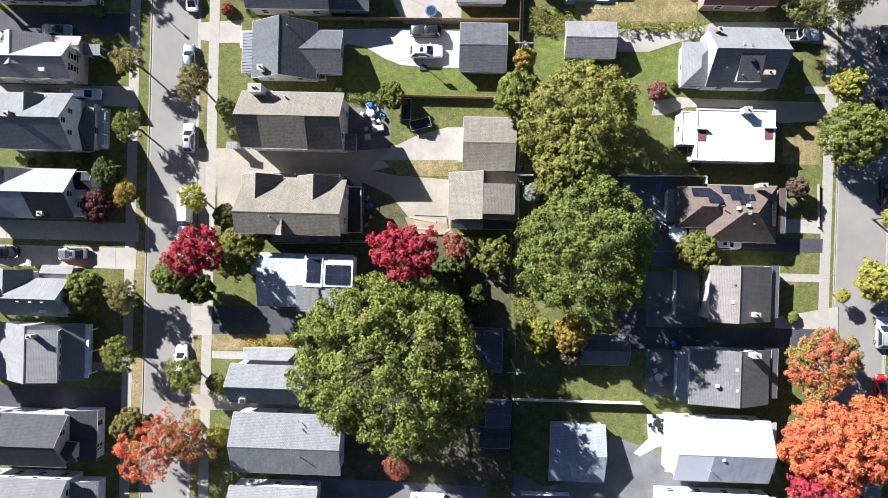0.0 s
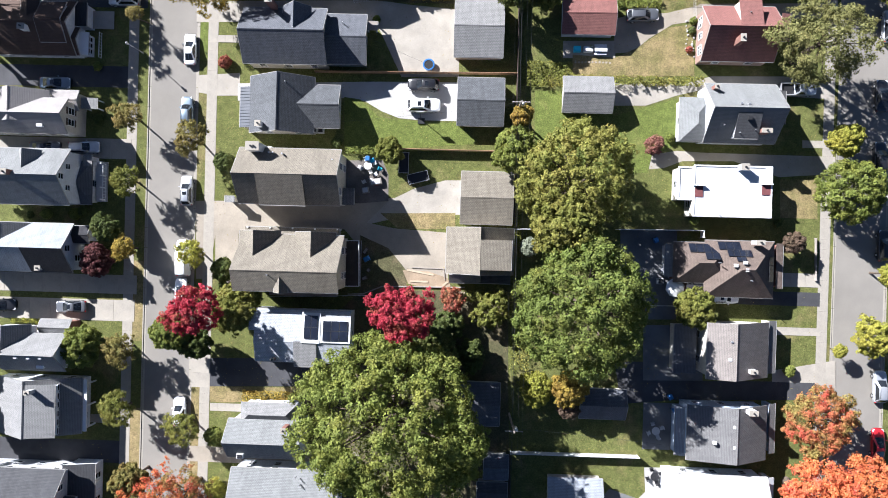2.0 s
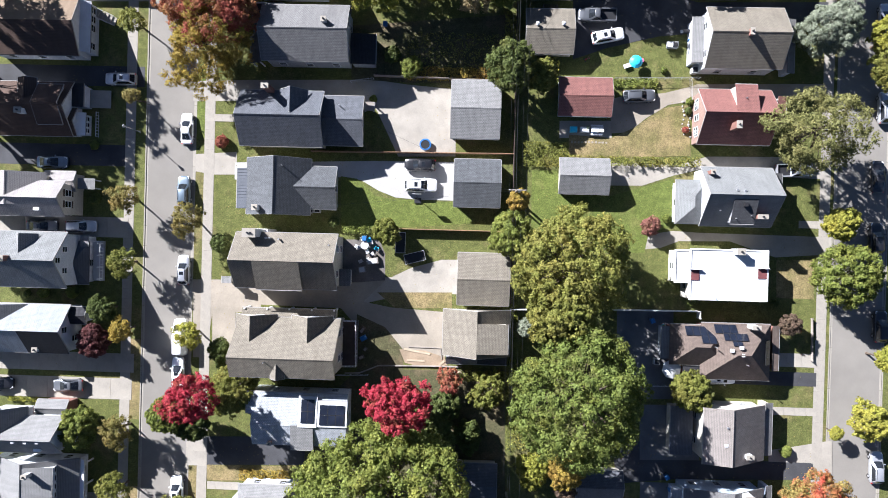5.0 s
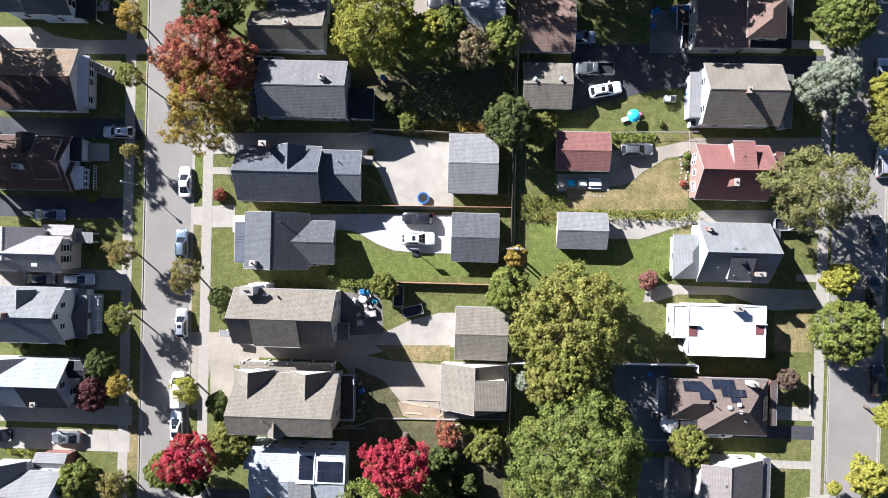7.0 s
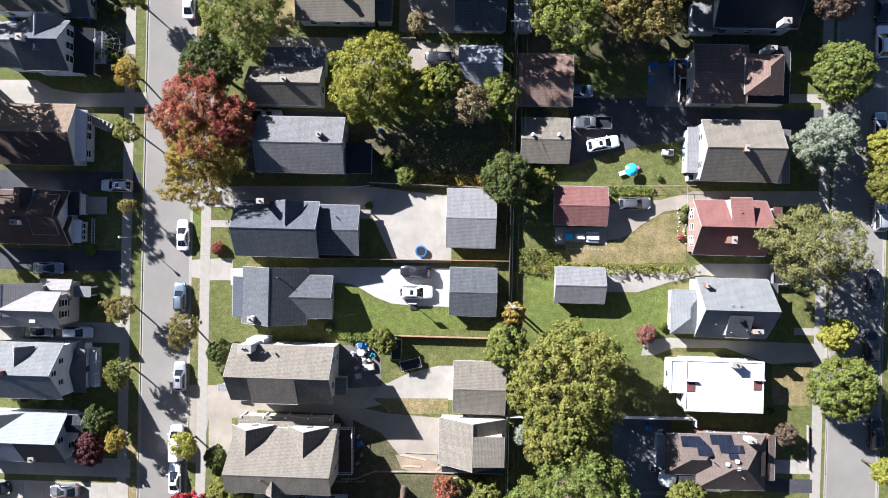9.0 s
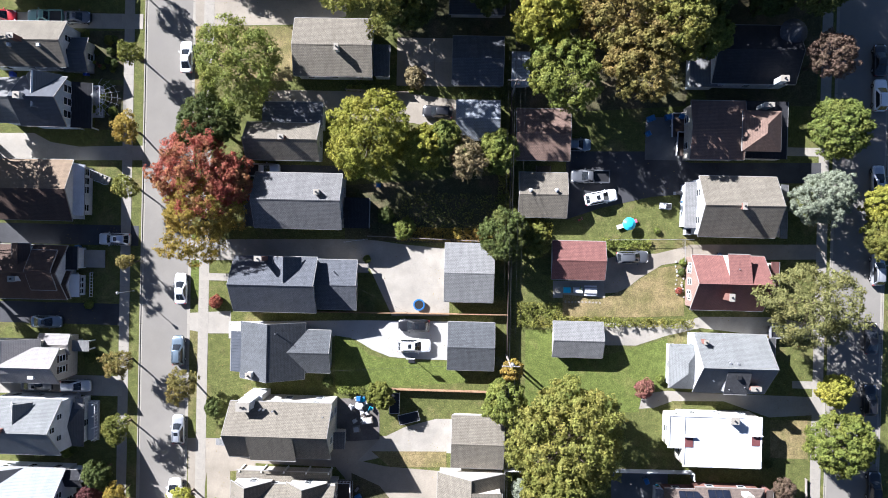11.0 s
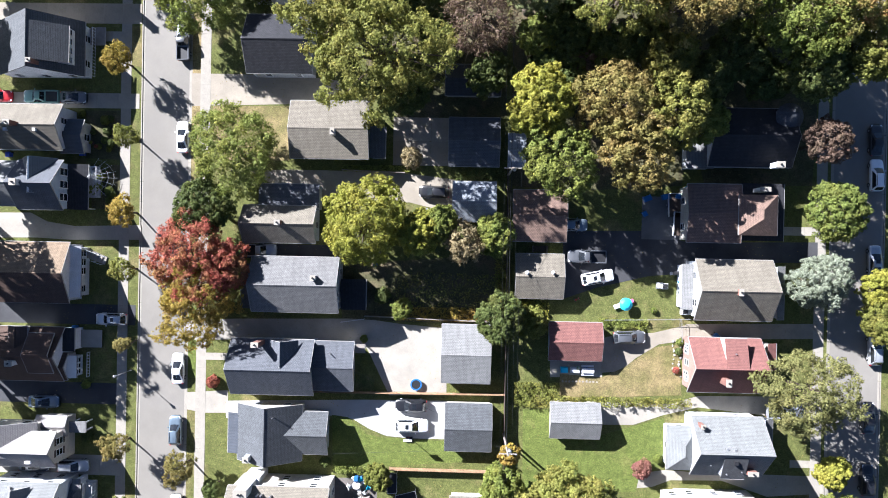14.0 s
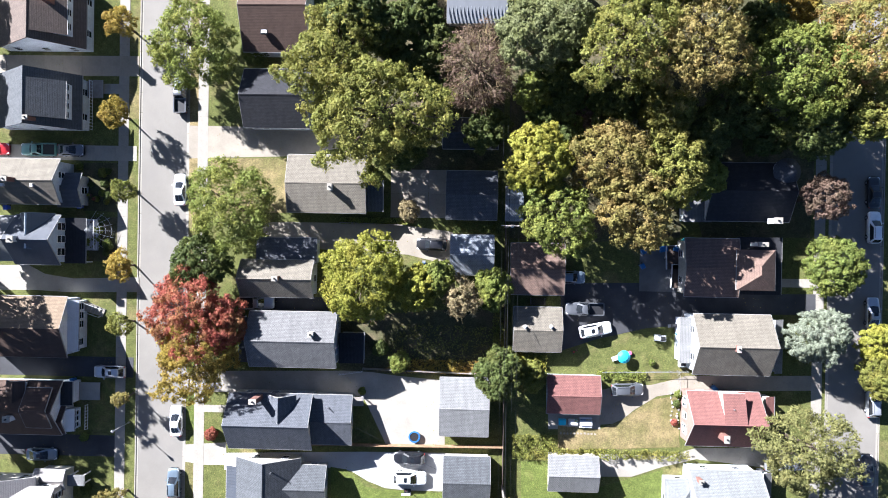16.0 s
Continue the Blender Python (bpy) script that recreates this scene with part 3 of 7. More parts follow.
def porch_rail(root, x0, y0, x1, y1, z, h=0.9):
    """A balustrade from one corner to another: a hand rail, a foot rail and thin balusters."""
    top = hpart(root, "hand_rail", Geo().tube((x0, y0, z + h), (x1, y1, z + h), 0.05, 0.05, 6), WHITE, None, "white hand rail")
    hpart(root, "foot_rail", Geo().tube((x0, y0, z + 0.12), (x1, y1, z + 0.12), 0.03, 0.03, 6), WHITE, top)
    n = max(2, int(max(abs(x1 - x0), abs(y1 - y0)) / 0.45))
    for i in range(n + 1):
        x, y = x0 + (x1 - x0) * i / n, y0 + (y1 - y0) * i / n
        hpart(root, "baluster", Geo().box(x - 0.025, y - 0.025, z, x + 0.025, y + 0.025, z + h), WHITE, top)


# ---- trees ----
def leaf_mesh(name, centres, normals, size, rng, material):
    """A cloud of small folded leaf blades, one island each."""
    n = len(centres)
    normals = normals / np.maximum(np.linalg.norm(normals, axis=1, keepdims=True), 1e-6)
    ref = rng.normal(size=(n, 3))
    u = np.cross(normals, ref)
    u /= np.maximum(np.linalg.norm(u, axis=1, keepdims=True), 1e-6)
    w = np.cross(normals, u)
    s = size * rng.uniform(0.65, 1.35, (n, 1))
    v = np.empty((n, 3, 3))
    v[:, 0], v[:, 1], v[:, 2] = centres - u * s, centres + u * s * 0.8 + w * s * 0.75, centres + u * s * 0.6 - w * s * 0.8
    me = bpy.data.meshes.new(name)
    me.vertices.add(n * 3)
    me.vertices.foreach_set("co", v.astype(np.float32).ravel())
    idx = np.arange(n * 3, dtype=np.int32)
    me.loops.add(n * 3)
    me.loops.foreach_set("vertex_index", idx.ravel())
    me.polygons.add(n)
    me.polygons.foreach_set("loop_start", np.arange(n, dtype=np.int32) * 3)
    me.update(calc_edges=True)
    me.materials.append(material)
    return me


def unit(a):
    return a / np.maximum(np.linalg.norm(a, axis=-1, keepdims=True), 1e-6)


def crown_points(rng, r, rz, zc, lobe, per, rag, low=-0.7, core=0.35, dens=1.0):
    """Leaf places and facings of an uneven crown: limbs' ends, on each a head of small sprays, on each spray leaves."""
    ph = rng.uniform(0, 6.28, 6)
    count = int(5.2 * dens * (r / lobe) ** 2 * (0.5 + 0.5 * rz / r)) + 8
    k = np.arange(count) + 0.5
    up = 1 - (1 - low) * k / count
    th = k * 2.39996 + rng.normal(0, 0.3, count)
    up = np.clip(up + rng.normal(0, 0.06, count), low, 1)
    flat = np.sqrt(1 - up ** 2)
    wob = 1 + rag * (0.5 * np.sin(2 * th + ph[0]) + 0.45 * np.sin(3 * th + ph[1] + 2 * up) + 0.4 * np.sin(5 * th + ph[2] - 3 * up) + 0.35 * np.sin(9 * th + ph[3]))
    depth = wob * rng.uniform(0.72, 1.0, count)
    c = np.stack([np.cos(th) * flat * (r - lobe * 0.7) * depth, np.sin(th) * flat * (r - lobe * 0.7) * depth, up * (rz - lobe * 0.5) * depth + zc], 1)
    out = np.stack([np.cos(th) * flat, np.sin(th) * flat, up], 1)
    sprays = 11
    leaves = max(6, int(per / sprays))
    d1 = unit(unit(rng.normal(size=(count, sprays, 3))) + 0.7 * out[:, None] + np.array([0, 0, 0.3]))
    c1 = c[:, None] + d1 * (lobe * rng.uniform(0.4, 1.0, (count, sprays, 1))) * np.array([1.0, 1.0, 0.8])
    d2 = unit(unit(rng.normal(size=(count, sprays, leaves, 3))) + 0.55 * d1[:, :, None] + np.array([0, 0, 0.35]))
    p = c1[:, :, None] + d2 * (lobe * 0.4 * rng.uniform(0.3, 1.15, (count, sprays, leaves, 1)))
    nrm = 0.6 * d2 + 0.6 * d1[:, :, None] + rng.normal(0, 0.4, d2.shape)
    p, nrm = p.reshape(-1, 3), nrm.reshape(-1, 3)
    inner = int(len(p) * core * 0.25)
    q = unit(rng.normal(size=(inner, 3)))
    q *= rng.uniform(0.3, 0.72, (inner, 1)) * np.array([r, r, rz])
    q[:, 2] = np.abs(q[:, 2]) * 0.8 - 0.2 * rz + zc
    return np.concatenate([p, q]), np.concatenate([nrm, rng.normal(size=(inner, 3)) + np.array([0, 0, 1.0])]), c


def wood_geo(rng, height, zc, r, c, trunk, limbs):
    g = Geo()
    lean = rng.normal(0, 0.03 * height, 2)
    fork = max(0.8, zc * 0.55)
    base, top = Vector((0, 0, -0.1)), Vector((lean[0], lean[1], fork))
    g.tube(base, Vector((0, 0, 0.35)), trunk * 1.5, trunk, 9, False)
    g.tube(Vector((0, 0, 0.35)), top, trunk, trunk * 0.72, 9, False)
    crown_top = Vector((lean[0] * 1.6, lean[1] * 1.6, height * 0.86))
    g.tube(top, crown_top, trunk * 0.7, trunk * 0.12, 7)
    for k in rng.choice(len(c), min(limbs, len(c)), replace=False):
        end = Vector(c[k]) * 0.92
        start = top.lerp(crown_top, rng.uniform(0, 0.5))
        mid = start.lerp(end, 0.5) + Vector((0, 0, 0.06 * r))
        g.tube(start, mid, trunk * 0.34, trunk * 0.2, 6, False)
        g.tube(mid, end, trunk * 0.2, trunk * 0.05, 5)
    return g


SEED = [11]


def tree(x, y, r, height, material, label, lobe=None, leaf=0.2, per=110, rag=0.14, rz=None, zc=None, limbs=14, category="tree", name="tree", low=-0.7, group="", dens=1.0):
    """A tree with a tapered, forked trunk and a crown of leaf sprays; x, y is the crown's middle."""
    SEED[0] += 1
    rng = np.random.default_rng(SEED[0])
    root = thing(name, x, y, 0, 0, label, category, group)
    rz = rz or min(r * 0.8, height * 0.45)
    zc = zc or height - rz
    lobe = (lobe or min(1.35, max(0.42, r * 0.17))) * 0.84
    p, nrm, c = crown_points(rng, r, rz, zc, lobe, per * 0.9, rag, max(low, -0.45), dens=dens)
    part("trunk", wood_geo(rng, height, zc, r, c, max(0.07, 0.026 * height * (0.7 + r / 9)), limbs), BARK, root, "", True, False)
    crown = new("crown", leaf_mesh("crown", p, nrm, leaf * 0.78, rng, material))
    crown.parent = root
    return root


def bare_tree(x, y, r, height, material, label, sprays=260):
    """A tree that has shed most leaves: many fine twigs and few leaves."""
    SEED[0] += 1
    rng = np.random.default_rng(SEED[0])
    root = thing("tree", x, y, 0, 0, label, "tree")
    rz = height * 0.42
    p, nrm, c = crown_points(rng, r, rz, height - rz, max(0.5, r * 0.16), 60, 0.2)
    part("trunk", wood_geo(rng, height, height - rz, r, c, 0.028 * height, 34), BARK, root, "", True, False)
    g = Geo()
    for k in range(sprays):
        a = Vector(c[rng.integers(len(c))])
        b = a + Vector(rng.normal(0, 0.13 * r, 3)) + Vector((a.x, a.y, 0.3 * r)).normalized() * 0.12 * r
        g.tube(a * 0.8 + Vector((0, 0, a.z * 0.16)), b, 0.035, 0.008, 3, False)
    tagged(part("twig", g, F_STRAW, root, "bare pale twigs", False, False), kind="stuff")
    keep = rng.random(len(p)) < 0.6
    crown = new("crown", leaf_mesh("crown", p[keep], nrm[keep], 0.13, rng, material))
    crown.parent = root
    return root


def bush(x, y, r, material, label, h=None, name="bush", per=60):
    h = h or r * 1.3
    return tree(x, y, r, h, material, label, lobe=max(0.22, r * 0.3), leaf=0.11, per=per, rag=0.12, rz=h * 0.55, zc=h * 0.5, limbs=6, category="bush", name=name, low=-0.8)


def hedge(x0, y0, x1, y1, h, material, label, per=60):
    """A rough row of shrubs grown together."""
    SEED[0] += 1
    rng = np.random.default_rng(SEED[0])
    n = int((x1 - x0) * (y1 - y0) * per) + 200
    p = np.stack([rng.uniform(x0, x1, n), rng.uniform(y0, y1, n), rng.uniform(0, 1, n)], 1)
    top = h * (0.6 + 0.4 * np.sin(p[:, 0] * 1.7) * np.sin(p[:, 1] * 1.3 + p[:, 0]) + 0.25 * np.sin(p[:, 0] * 4.1 + p[:, 1] * 3.3))
    p[:, 2] = np.maximum(0.06, top * (1 - 0.35 * p[:, 2] ** 2))
    cx, cy = (x0 + x1) / 2, (y0 + y1) / 2
    ob = new("hedge", leaf_mesh("hedge", p - np.array([cx, cy, 0]), rng.normal(0, 0.6, (n, 3)) + np.array([0, 0, 1.0]), 0.13, rng, material))
    ob.location = (cx, cy, 0)
    return tagged(ob, label, "hedge", kind="stuff")


# ---- vehicles ----
def car(x, y, rz, colour, label, kind="sedan", length=4.6, width=1.8, group="", z=None, category="car"):
    """A parked vehicle, nose along its own +x: body, glass, wheels and lamps."""
    z = (ROAD + 0.012 if (KERB_A < x < KERB_B or KERB_C < x < KERB_D) else 0.03) if z is None else z
    root = thing({"sedan": "car", "suv": "suv", "pickup": "pickup_truck", "van": "van"}[kind], x, y, z, rz, label, category, group)
    L, W = length / 2, width / 2
    ht, belt, hood = {"sedan": (1.42, 0.92, 0.84), "suv": (1.68, 1.05, 0.98), "pickup": (1.78, 1.1, 1.06), "van": (2.1, 1.2, 1.06)}[kind]

    def ring(xx, w, zb, zt):
        side = [(w * 0.9, zb), (w, zb + 0.18), (w, zt - 0.22), (w * 0.97, zt - 0.09), (w * 0.86, zt - 0.015), (w * 0.5, zt + 0.01)]
        return [(xx, a, b) for a, b in side] + [(xx, -a, b) for a, b in side[::-1]]
    bed = kind == "pickup"
    tail = {"sedan": belt - 0.02, "suv": belt, "pickup": 0.78, "van": belt}[kind]
    g = Geo().loft([ring(-L, W * 0.66, 0.45, tail - 0.2), ring(-L + 0.06, W * 0.84, 0.36, tail - 0.1), ring(-L + 0.2, W * 0.95, 0.28, tail - 0.04), ring(-L + 0.6, W, 0.24, tail),
                    ring(-0.24 * L, W, 0.24, tail if bed else belt), ring(-0.2 * L, W, 0.24, belt), ring(0.3 * L, W, 0.24, belt), ring(0.48 * L, W, 0.24, hood + 0.02), ring(0.7 * L, W * 0.98, 0.25, hood - 0.04),
                    ring(L - 0.28, W * 0.92, 0.28, hood - 0.13), ring(L - 0.1, W * 0.8, 0.34, hood - 0.22), ring(L, W * 0.58, 0.42, hood - 0.33)])
    part("car_body", g, colour, root, "", True, False)
    back, rear, front, nose = {"sedan": (-0.74 * L, -0.36 * L, 0.08 * L, 0.47 * L), "suv": (-0.93 * L, -0.76 * L, 0.1 * L, 0.44 * L),
                               "pickup": (-0.2 * L, -0.1 * L, 0.2 * L, 0.46 * L), "van": (-0.96 * L, -0.9 * L, 0.4 * L, 0.7 * L)}[kind]
    wi, wr = W * 0.9, W * 0.7

    def outline(a, b, w, zz, c):
        return [(a, -w + c, zz), (a + c * 0.5, -w, zz), (b - c * 1.4, -w, zz), (b - c * 0.3, -w + c, zz), (b, 0, zz), (b - c * 0.3, w - c, zz), (b - c * 1.4, w, zz), (a + c * 0.5, w, zz), (a, w - c, zz), (a - c * 0.2, 0, zz)]
    low, top = outline(back, nose, wi, belt - 0.03, 0.2), outline(rear, front, wr, ht - 0.05, 0.16)
    part("cabin", Geo().loft([low, top]), colour, root, "", False, False)
    cap = outline(rear + 0.1, front - 0.1, wr - 0.1, ht, 0.14)
    part("roof", Geo().loft([[(a, b, c) for a, b, c in top], cap]), colour, root, "", True, False)

    def pane(name, corners, out=0.012, shrink=0.93):
        v = [Vector(p) for p in corners]
        n = (v[1] - v[0]).cross(v[3] - v[0]).normalized()
        mid = sum(v, Vector()) / 4
        v = [mid + (p - mid) * shrink + n * out for p in v]
        part(name, Geo().add([p - n * 0.04 for p in v] + v, BOX_FACES), CARGLASS, root, "dark tinted car glass", False, False)
    pane("windshield", (low[3], low[4], top[4], top[3]), 0.012, 0.99)
    pane("windshield", (low[4], low[5], top[5], top[4]), 0.012, 0.99)
    pane("rear_window", (low[8], low[9], top[9], top[8]), 0.012, 0.96)
    pane("rear_window", (low[9], low[0], top[0], top[9]), 0.012, 0.96)
    if kind != "van":
        pane("side_window", (low[1], low[2], top[2], top[1]))
        pane("side_window", (low[6], low[7], top[7], top[6]))
    if bed:
        part("cargo_bed", Geo().box(-L + 0.16, -W * 0.8, 0.76, back - 0.1, W * 0.8, 0.815), BLACK, root, "dark open cargo bed", False, False)
        for s in (-1, 1):
            part("bed_side", Geo().box(-L + 0.1, s * W * 0.9 - 0.08, 0.6, back + 0.02, s * W * 0.9 + 0.08, 1.13), colour, root, "", False, False)
        part("tailgate", Geo().box(-L + 0.04, -W * 0.88, 0.55, -L + 0.14, W * 0.88, 1.12), colour, root, "", False, False)
    if kind == "suv":
        for s in (-1, 1):
            part("roof_rail", Geo().box(rear + 0.25, s * wr * 0.8 - 0.02, ht - 0.03, front - 0.25, s * wr * 0.8 + 0.02, ht + 0.05), BLACK, root, "", False, False)
    if kind in ("suv", "sedan") and len(label) % 2:
        mx = (rear + front) / 2 + 0.25
        part("sunroof", Geo().box(mx - 0.25, -wr * 0.5, ht - 0.01, mx + 0.25, wr * 0.5, ht + 0.008), CARGLASS, root, "dark glass sunroof", False, False)
    for sx in (-0.6, 0.62):
        for sy in (-1, 1):
            wheel = part("wheel", Geo().tube((sx * L, sy * (W - 0.2), 0.33), (sx * L, sy * (W + 0.005), 0.33), 0.33, 0.33, 14), RUBBER, root, "black tyre", True, False)
            part("rim", Geo().tube((sx * L, sy * (W - 0.02), 0.33), (sx * L, sy * (W + 0.02), 0.33), 0.2, 0.18, 10), STEEL, wheel, "", False, False)
    for sy in (-1, 1):
        part("headlight", Geo().loft([[(L - 0.42, sy * W * 0.84 - 0.05, hood - 0.24), (L - 0.42, sy * W * 0.84 + 0.05, hood - 0.24), (L - 0.42, sy * W * 0.84 + 0.05, hood - 0.11), (L - 0.42, sy * W * 0.84 - 0.05, hood - 0.11)],
                                      [(L - 0.1, sy * W * 0.64 - 0.12, hood - 0.34), (L - 0.1, sy * W * 0.64 + 0.12, hood - 0.34), (L - 0.1, sy * W * 0.64 + 0.12, hood - 0.2), (L - 0.1, sy * W * 0.64 - 0.12, hood - 0.2)]]), LAMPCLEAR, root, "clear headlight", False, False)
        part("tail_light", Geo().box(-L + 0.04, sy * W * 0.74 - 0.12, tail - 0.32, -L + 0.17, sy * W * 0.74 + 0.12, tail - 0.1), LAMPRED, root, "red tail light", False, False)
        part("door_mirror", Geo().box(nose - 0.5, sy * (W + 0.07) - 0.09, belt - 0.02, nose - 0.36, sy * (W + 0.07) + 0.09, belt + 0.12), colour, root, "", False, False)
    return root


# ---- fences, poles, small things ----
def fence(x0, y0, x1, y1, h, material, label, bay=2.4, thick=0.06):
    d = Vector((x1 - x0, y1 - y0, 0))
    n = max(1, round(d.length / bay))
    root = thing("fence", x0, y0, 0, math.degrees(math.atan2(d.y, d.x)), label, "fence")
    w = d.length / n
    panel = Geo()
    k = max(2, int(w / 0.2))
    for i in range(k):
        panel.box(i * w / k + 0.01, -thick / 2, 0.05, (i + 1) * w / k - 0.01, thick / 2 - 0.01 * (i % 2), h - 0.04 * (i % 2))
    panel.box(0, thick / 2, h * 0.75, w, thick / 2 + 0.04, h * 0.75 + 0.09).box(0, thick / 2, 0.3, w, thick / 2 + 0.04, 0.39)
    pm = meshed("fence_panel", panel, material)
    post = meshed("post", Geo().box(-0.06, -0.06, -0.1, 0.06, 0.06, h + 0.06), material)
    for i in range(n + 1):
        ob = new("post", post)
        ob.parent, ob.location = root, (i * w, 0, 0)
        if i < n:
            ob = tagged(new("fence_panel", pm), kind="stuff")
            ob.parent, ob.location = root, (i * w, 0, 0)
    return root


def utility_pole(x, y, h, label="weathered wooden utility pole with crossarm beside the rear fences"):
    root = thing("utility_pole", x, y, 0, 0, label, "utility pole")
    part("pole", Geo().tube((0, 0, -0.2), (0, 0, h), 0.17, 0.12, 10), GREYWOOD, root)
    arm = part("crossarm", Geo().box(-1.2, -0.06, h - 0.7, 1.2, 0.06, h - 0.56), GREYWOOD, root)
    for k in (-1.1, -0.5, 0.5, 1.1):
        part("insulator", Geo().tube((k, 0, h - 0.56), (k, 0, h - 0.36), 0.06, 0.045, 8), TRIMGREY, arm, "pale insulator", True)
    part("transformer", Geo().tube((0.33, 0.0, h - 2.4), (0.33, 0.0, h - 1.4), 0.24, 0.24, 12), STEEL, root, "grey transformer can", True)
    return root


def cable(points, r, label, name="power_line", sag=0.5):
    way = [Vector(points[0])]
    for a, b in zip(points, points[1:]):
        a, b = Vector(a), Vector(b)
        way += [a.lerp(b, k / 14) - Vector((0, 0, 4 * sag * (k / 14) * (1 - k / 14))) for k in range(1, 15)]
    d = (way[-1] - way[0]).normalized()
    u = d.orthogonal().normalized()
    w = d.cross(u)
    rings = [[p + (u * math.cos(k * 1.2566) + w * math.sin(k * 1.2566)) * r for k in range(5)] for p in way]
    return single(name, Geo().loft(rings), BLACK, label, "cable")


def bin_cart(x, y, colour, label, rz=0.0):
    root = thing("wheeled_bin", x, y, 0.02, rz, label, "bin")
    part("bin_body", Geo().loft([[(-0.24, -0.26, 0.1), (0.24, -0.26, 0.1), (0.24, 0.26, 0.1), (-0.24, 0.26, 0.1)], [(-0.3, -0.34, 0.95), (0.3, -0.34, 0.95), (0.3, 0.34, 0.95), (-0.3, 0.34, 0.95)]]), colour, root)
    part("lid", Geo().loft([[(-0.33, -0.38, 0.95), (0.33, -0.38, 0.95), (0.33, 0.38, 0.95), (-0.33, 0.38, 0.95)], [(-0.26, -0.3, 1.06), (0.26, -0.3, 1.06), (0.26, 0.3, 1.06), (-0.26, 0.3, 1.06)]]), colour, root)
    for s in (-1, 1):
        part("wheel", Geo().tube((s * 0.2, 0.34, 0.12), (s * 0.28, 0.34, 0.12), 0.12, 0.12, 10), RUBBER, root)
    return root


def table_set(x, y, label, colour, rz=0.0, seats=4):
    root = thing("patio_table", x, y, 0.03, rz, label, "table", "patio furniture")
    part("tabletop", Geo().tube((0, 0, 0.7), (0, 0, 0.75), 0.6, 0.6, 16), colour, root)
    part("pedestal", Geo().tube((0, 0, 0), (0, 0, 0.7), 0.22, 0.06, 10), BLACK, root)
    for k in range(seats):
        a = k * 2 * math.pi / seats + 0.4
        patio_chair(x + 1.0 * math.cos(a), y + 1.0 * math.sin(a), math.degrees(a) + 90, colour)


def patio_chair(x, y, rz, colour, label="pale patio chair on the paving"):
    root = thing("patio_chair", x, y, 0.03, rz, label, "chair", "patio furniture")
    part("seat", Geo().box(-0.25, -0.25, 0.4, 0.25, 0.25, 0.46), colour, root)
    part("backrest", Geo().box(-0.25, -0.3, 0.4, 0.25, -0.23, 0.9), colour, root)
    for sx in (-1, 1):
        for sy in (-1, 1):
            part("leg", Geo().box(sx * 0.22 - 0.02, sy * 0.22 - 0.02, 0, sx * 0.22 + 0.02, sy * 0.22 + 0.02, 0.4), colour, root)
    return root


def box_thing(name, x, y, w, d, h, colour, label, category, rz=0.0, lid=None, z=0.02):
    """A boxy thing with softened edges and a lid or grille on top."""
    root = thing(name, x, y, z, rz, label, category)
    b = 0.04
    part("case", Geo().loft([[(-w / 2, -d / 2, 0), (w / 2, -d / 2, 0), (w / 2, d / 2, 0), (-w / 2, d / 2, 0)], [(-w / 2, -d / 2, h - b), (w / 2, -d / 2, h - b), (w / 2, d / 2, h - b), (-w / 2, d / 2, h - b)],
                             [(-w / 2 + b, -d / 2 + b, h), (w / 2 - b, -d / 2 + b, h), (w / 2 - b, d / 2 - b, h), (-w / 2 + b, d / 2 - b, h)]]), colour, root)
    part("top_panel", Geo().box(-w * 0.38, -d * 0.38, h, w * 0.38, d * 0.38, h + 0.04), lid or BLACK, root)
    return root


# ---- drives and yards: west of the west street ----
for y0, y1, dry in ((-44, -2, DRY), (34, 44.5, LUSH), (48, 55, LUSH), (57, 112, DRY)):
    paved("verge", [(KERB_B + 0.16, y0), (-38.1, y0), (-38.1, y1), (KERB_B + 0.16, y1)], dry, "worn grass verge between kerb and sidewalk", "verge")
for y0, y1 in ((-30, -18), (-8, 4), (80, 86)):
    paved("verge", [(-48.5, y0), (KERB_A - 0.16, y0), (KERB_A - 0.16, y1), (-48.5, y1)], DRY, "dry straw-coloured verge between kerb and sidewalk", "verge")
strip("driveway", -74.49, 29.68, -49.85, 32.84, BLACKTOP, "dark sealed blacktop drive between houses")
strip("driveway", -74.24, 19.06, -49.27, 22.06, CONCRETE, "pale concrete drive beside a house", 3.0)
strip("driveway", -73.76, -1.05, -47.95, 1.78, CONCRETE, "pale concrete drive beside a house", 3.0)
strip("driveway", -73.67, -5.12, -48.20, -1.95, CONCRETE, "sunlit pale concrete drive", 3.0)
strip("driveway", -73.20, -26.35, -48.73, -23.02, BLACKTOP, "dark sealed blacktop drive between houses")
strip("driveway", -72.68, 73.74, -47.21, 75.99, CONCRETE, "pale concrete drive with parked vehicles", 3.0)
strip("driveway", -72.84, 86.29, -47.03, 89.29, OLDCRETE, "shaded aged concrete drive", 3.0)
paved("driveway", [(-72.92, 57.88), (-63.43, 58.05), (-60.84, 56.75), (-56.54, 56.15), (-46.71, 56.50), (-46.68, 54.31), (-57.37, 54.11), (-62.53, 54.35), (-72.88, 54.15)], CONCRETE, "pale concrete drive curving past a house")
strip("driveway", -72.29, 41.56, -47.32, 44.56, BLACKTOP, "dark blacktop drive between houses")
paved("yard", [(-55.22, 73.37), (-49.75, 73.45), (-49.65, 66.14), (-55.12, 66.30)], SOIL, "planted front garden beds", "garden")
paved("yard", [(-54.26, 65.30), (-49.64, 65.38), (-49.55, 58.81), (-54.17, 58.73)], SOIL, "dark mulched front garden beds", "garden")
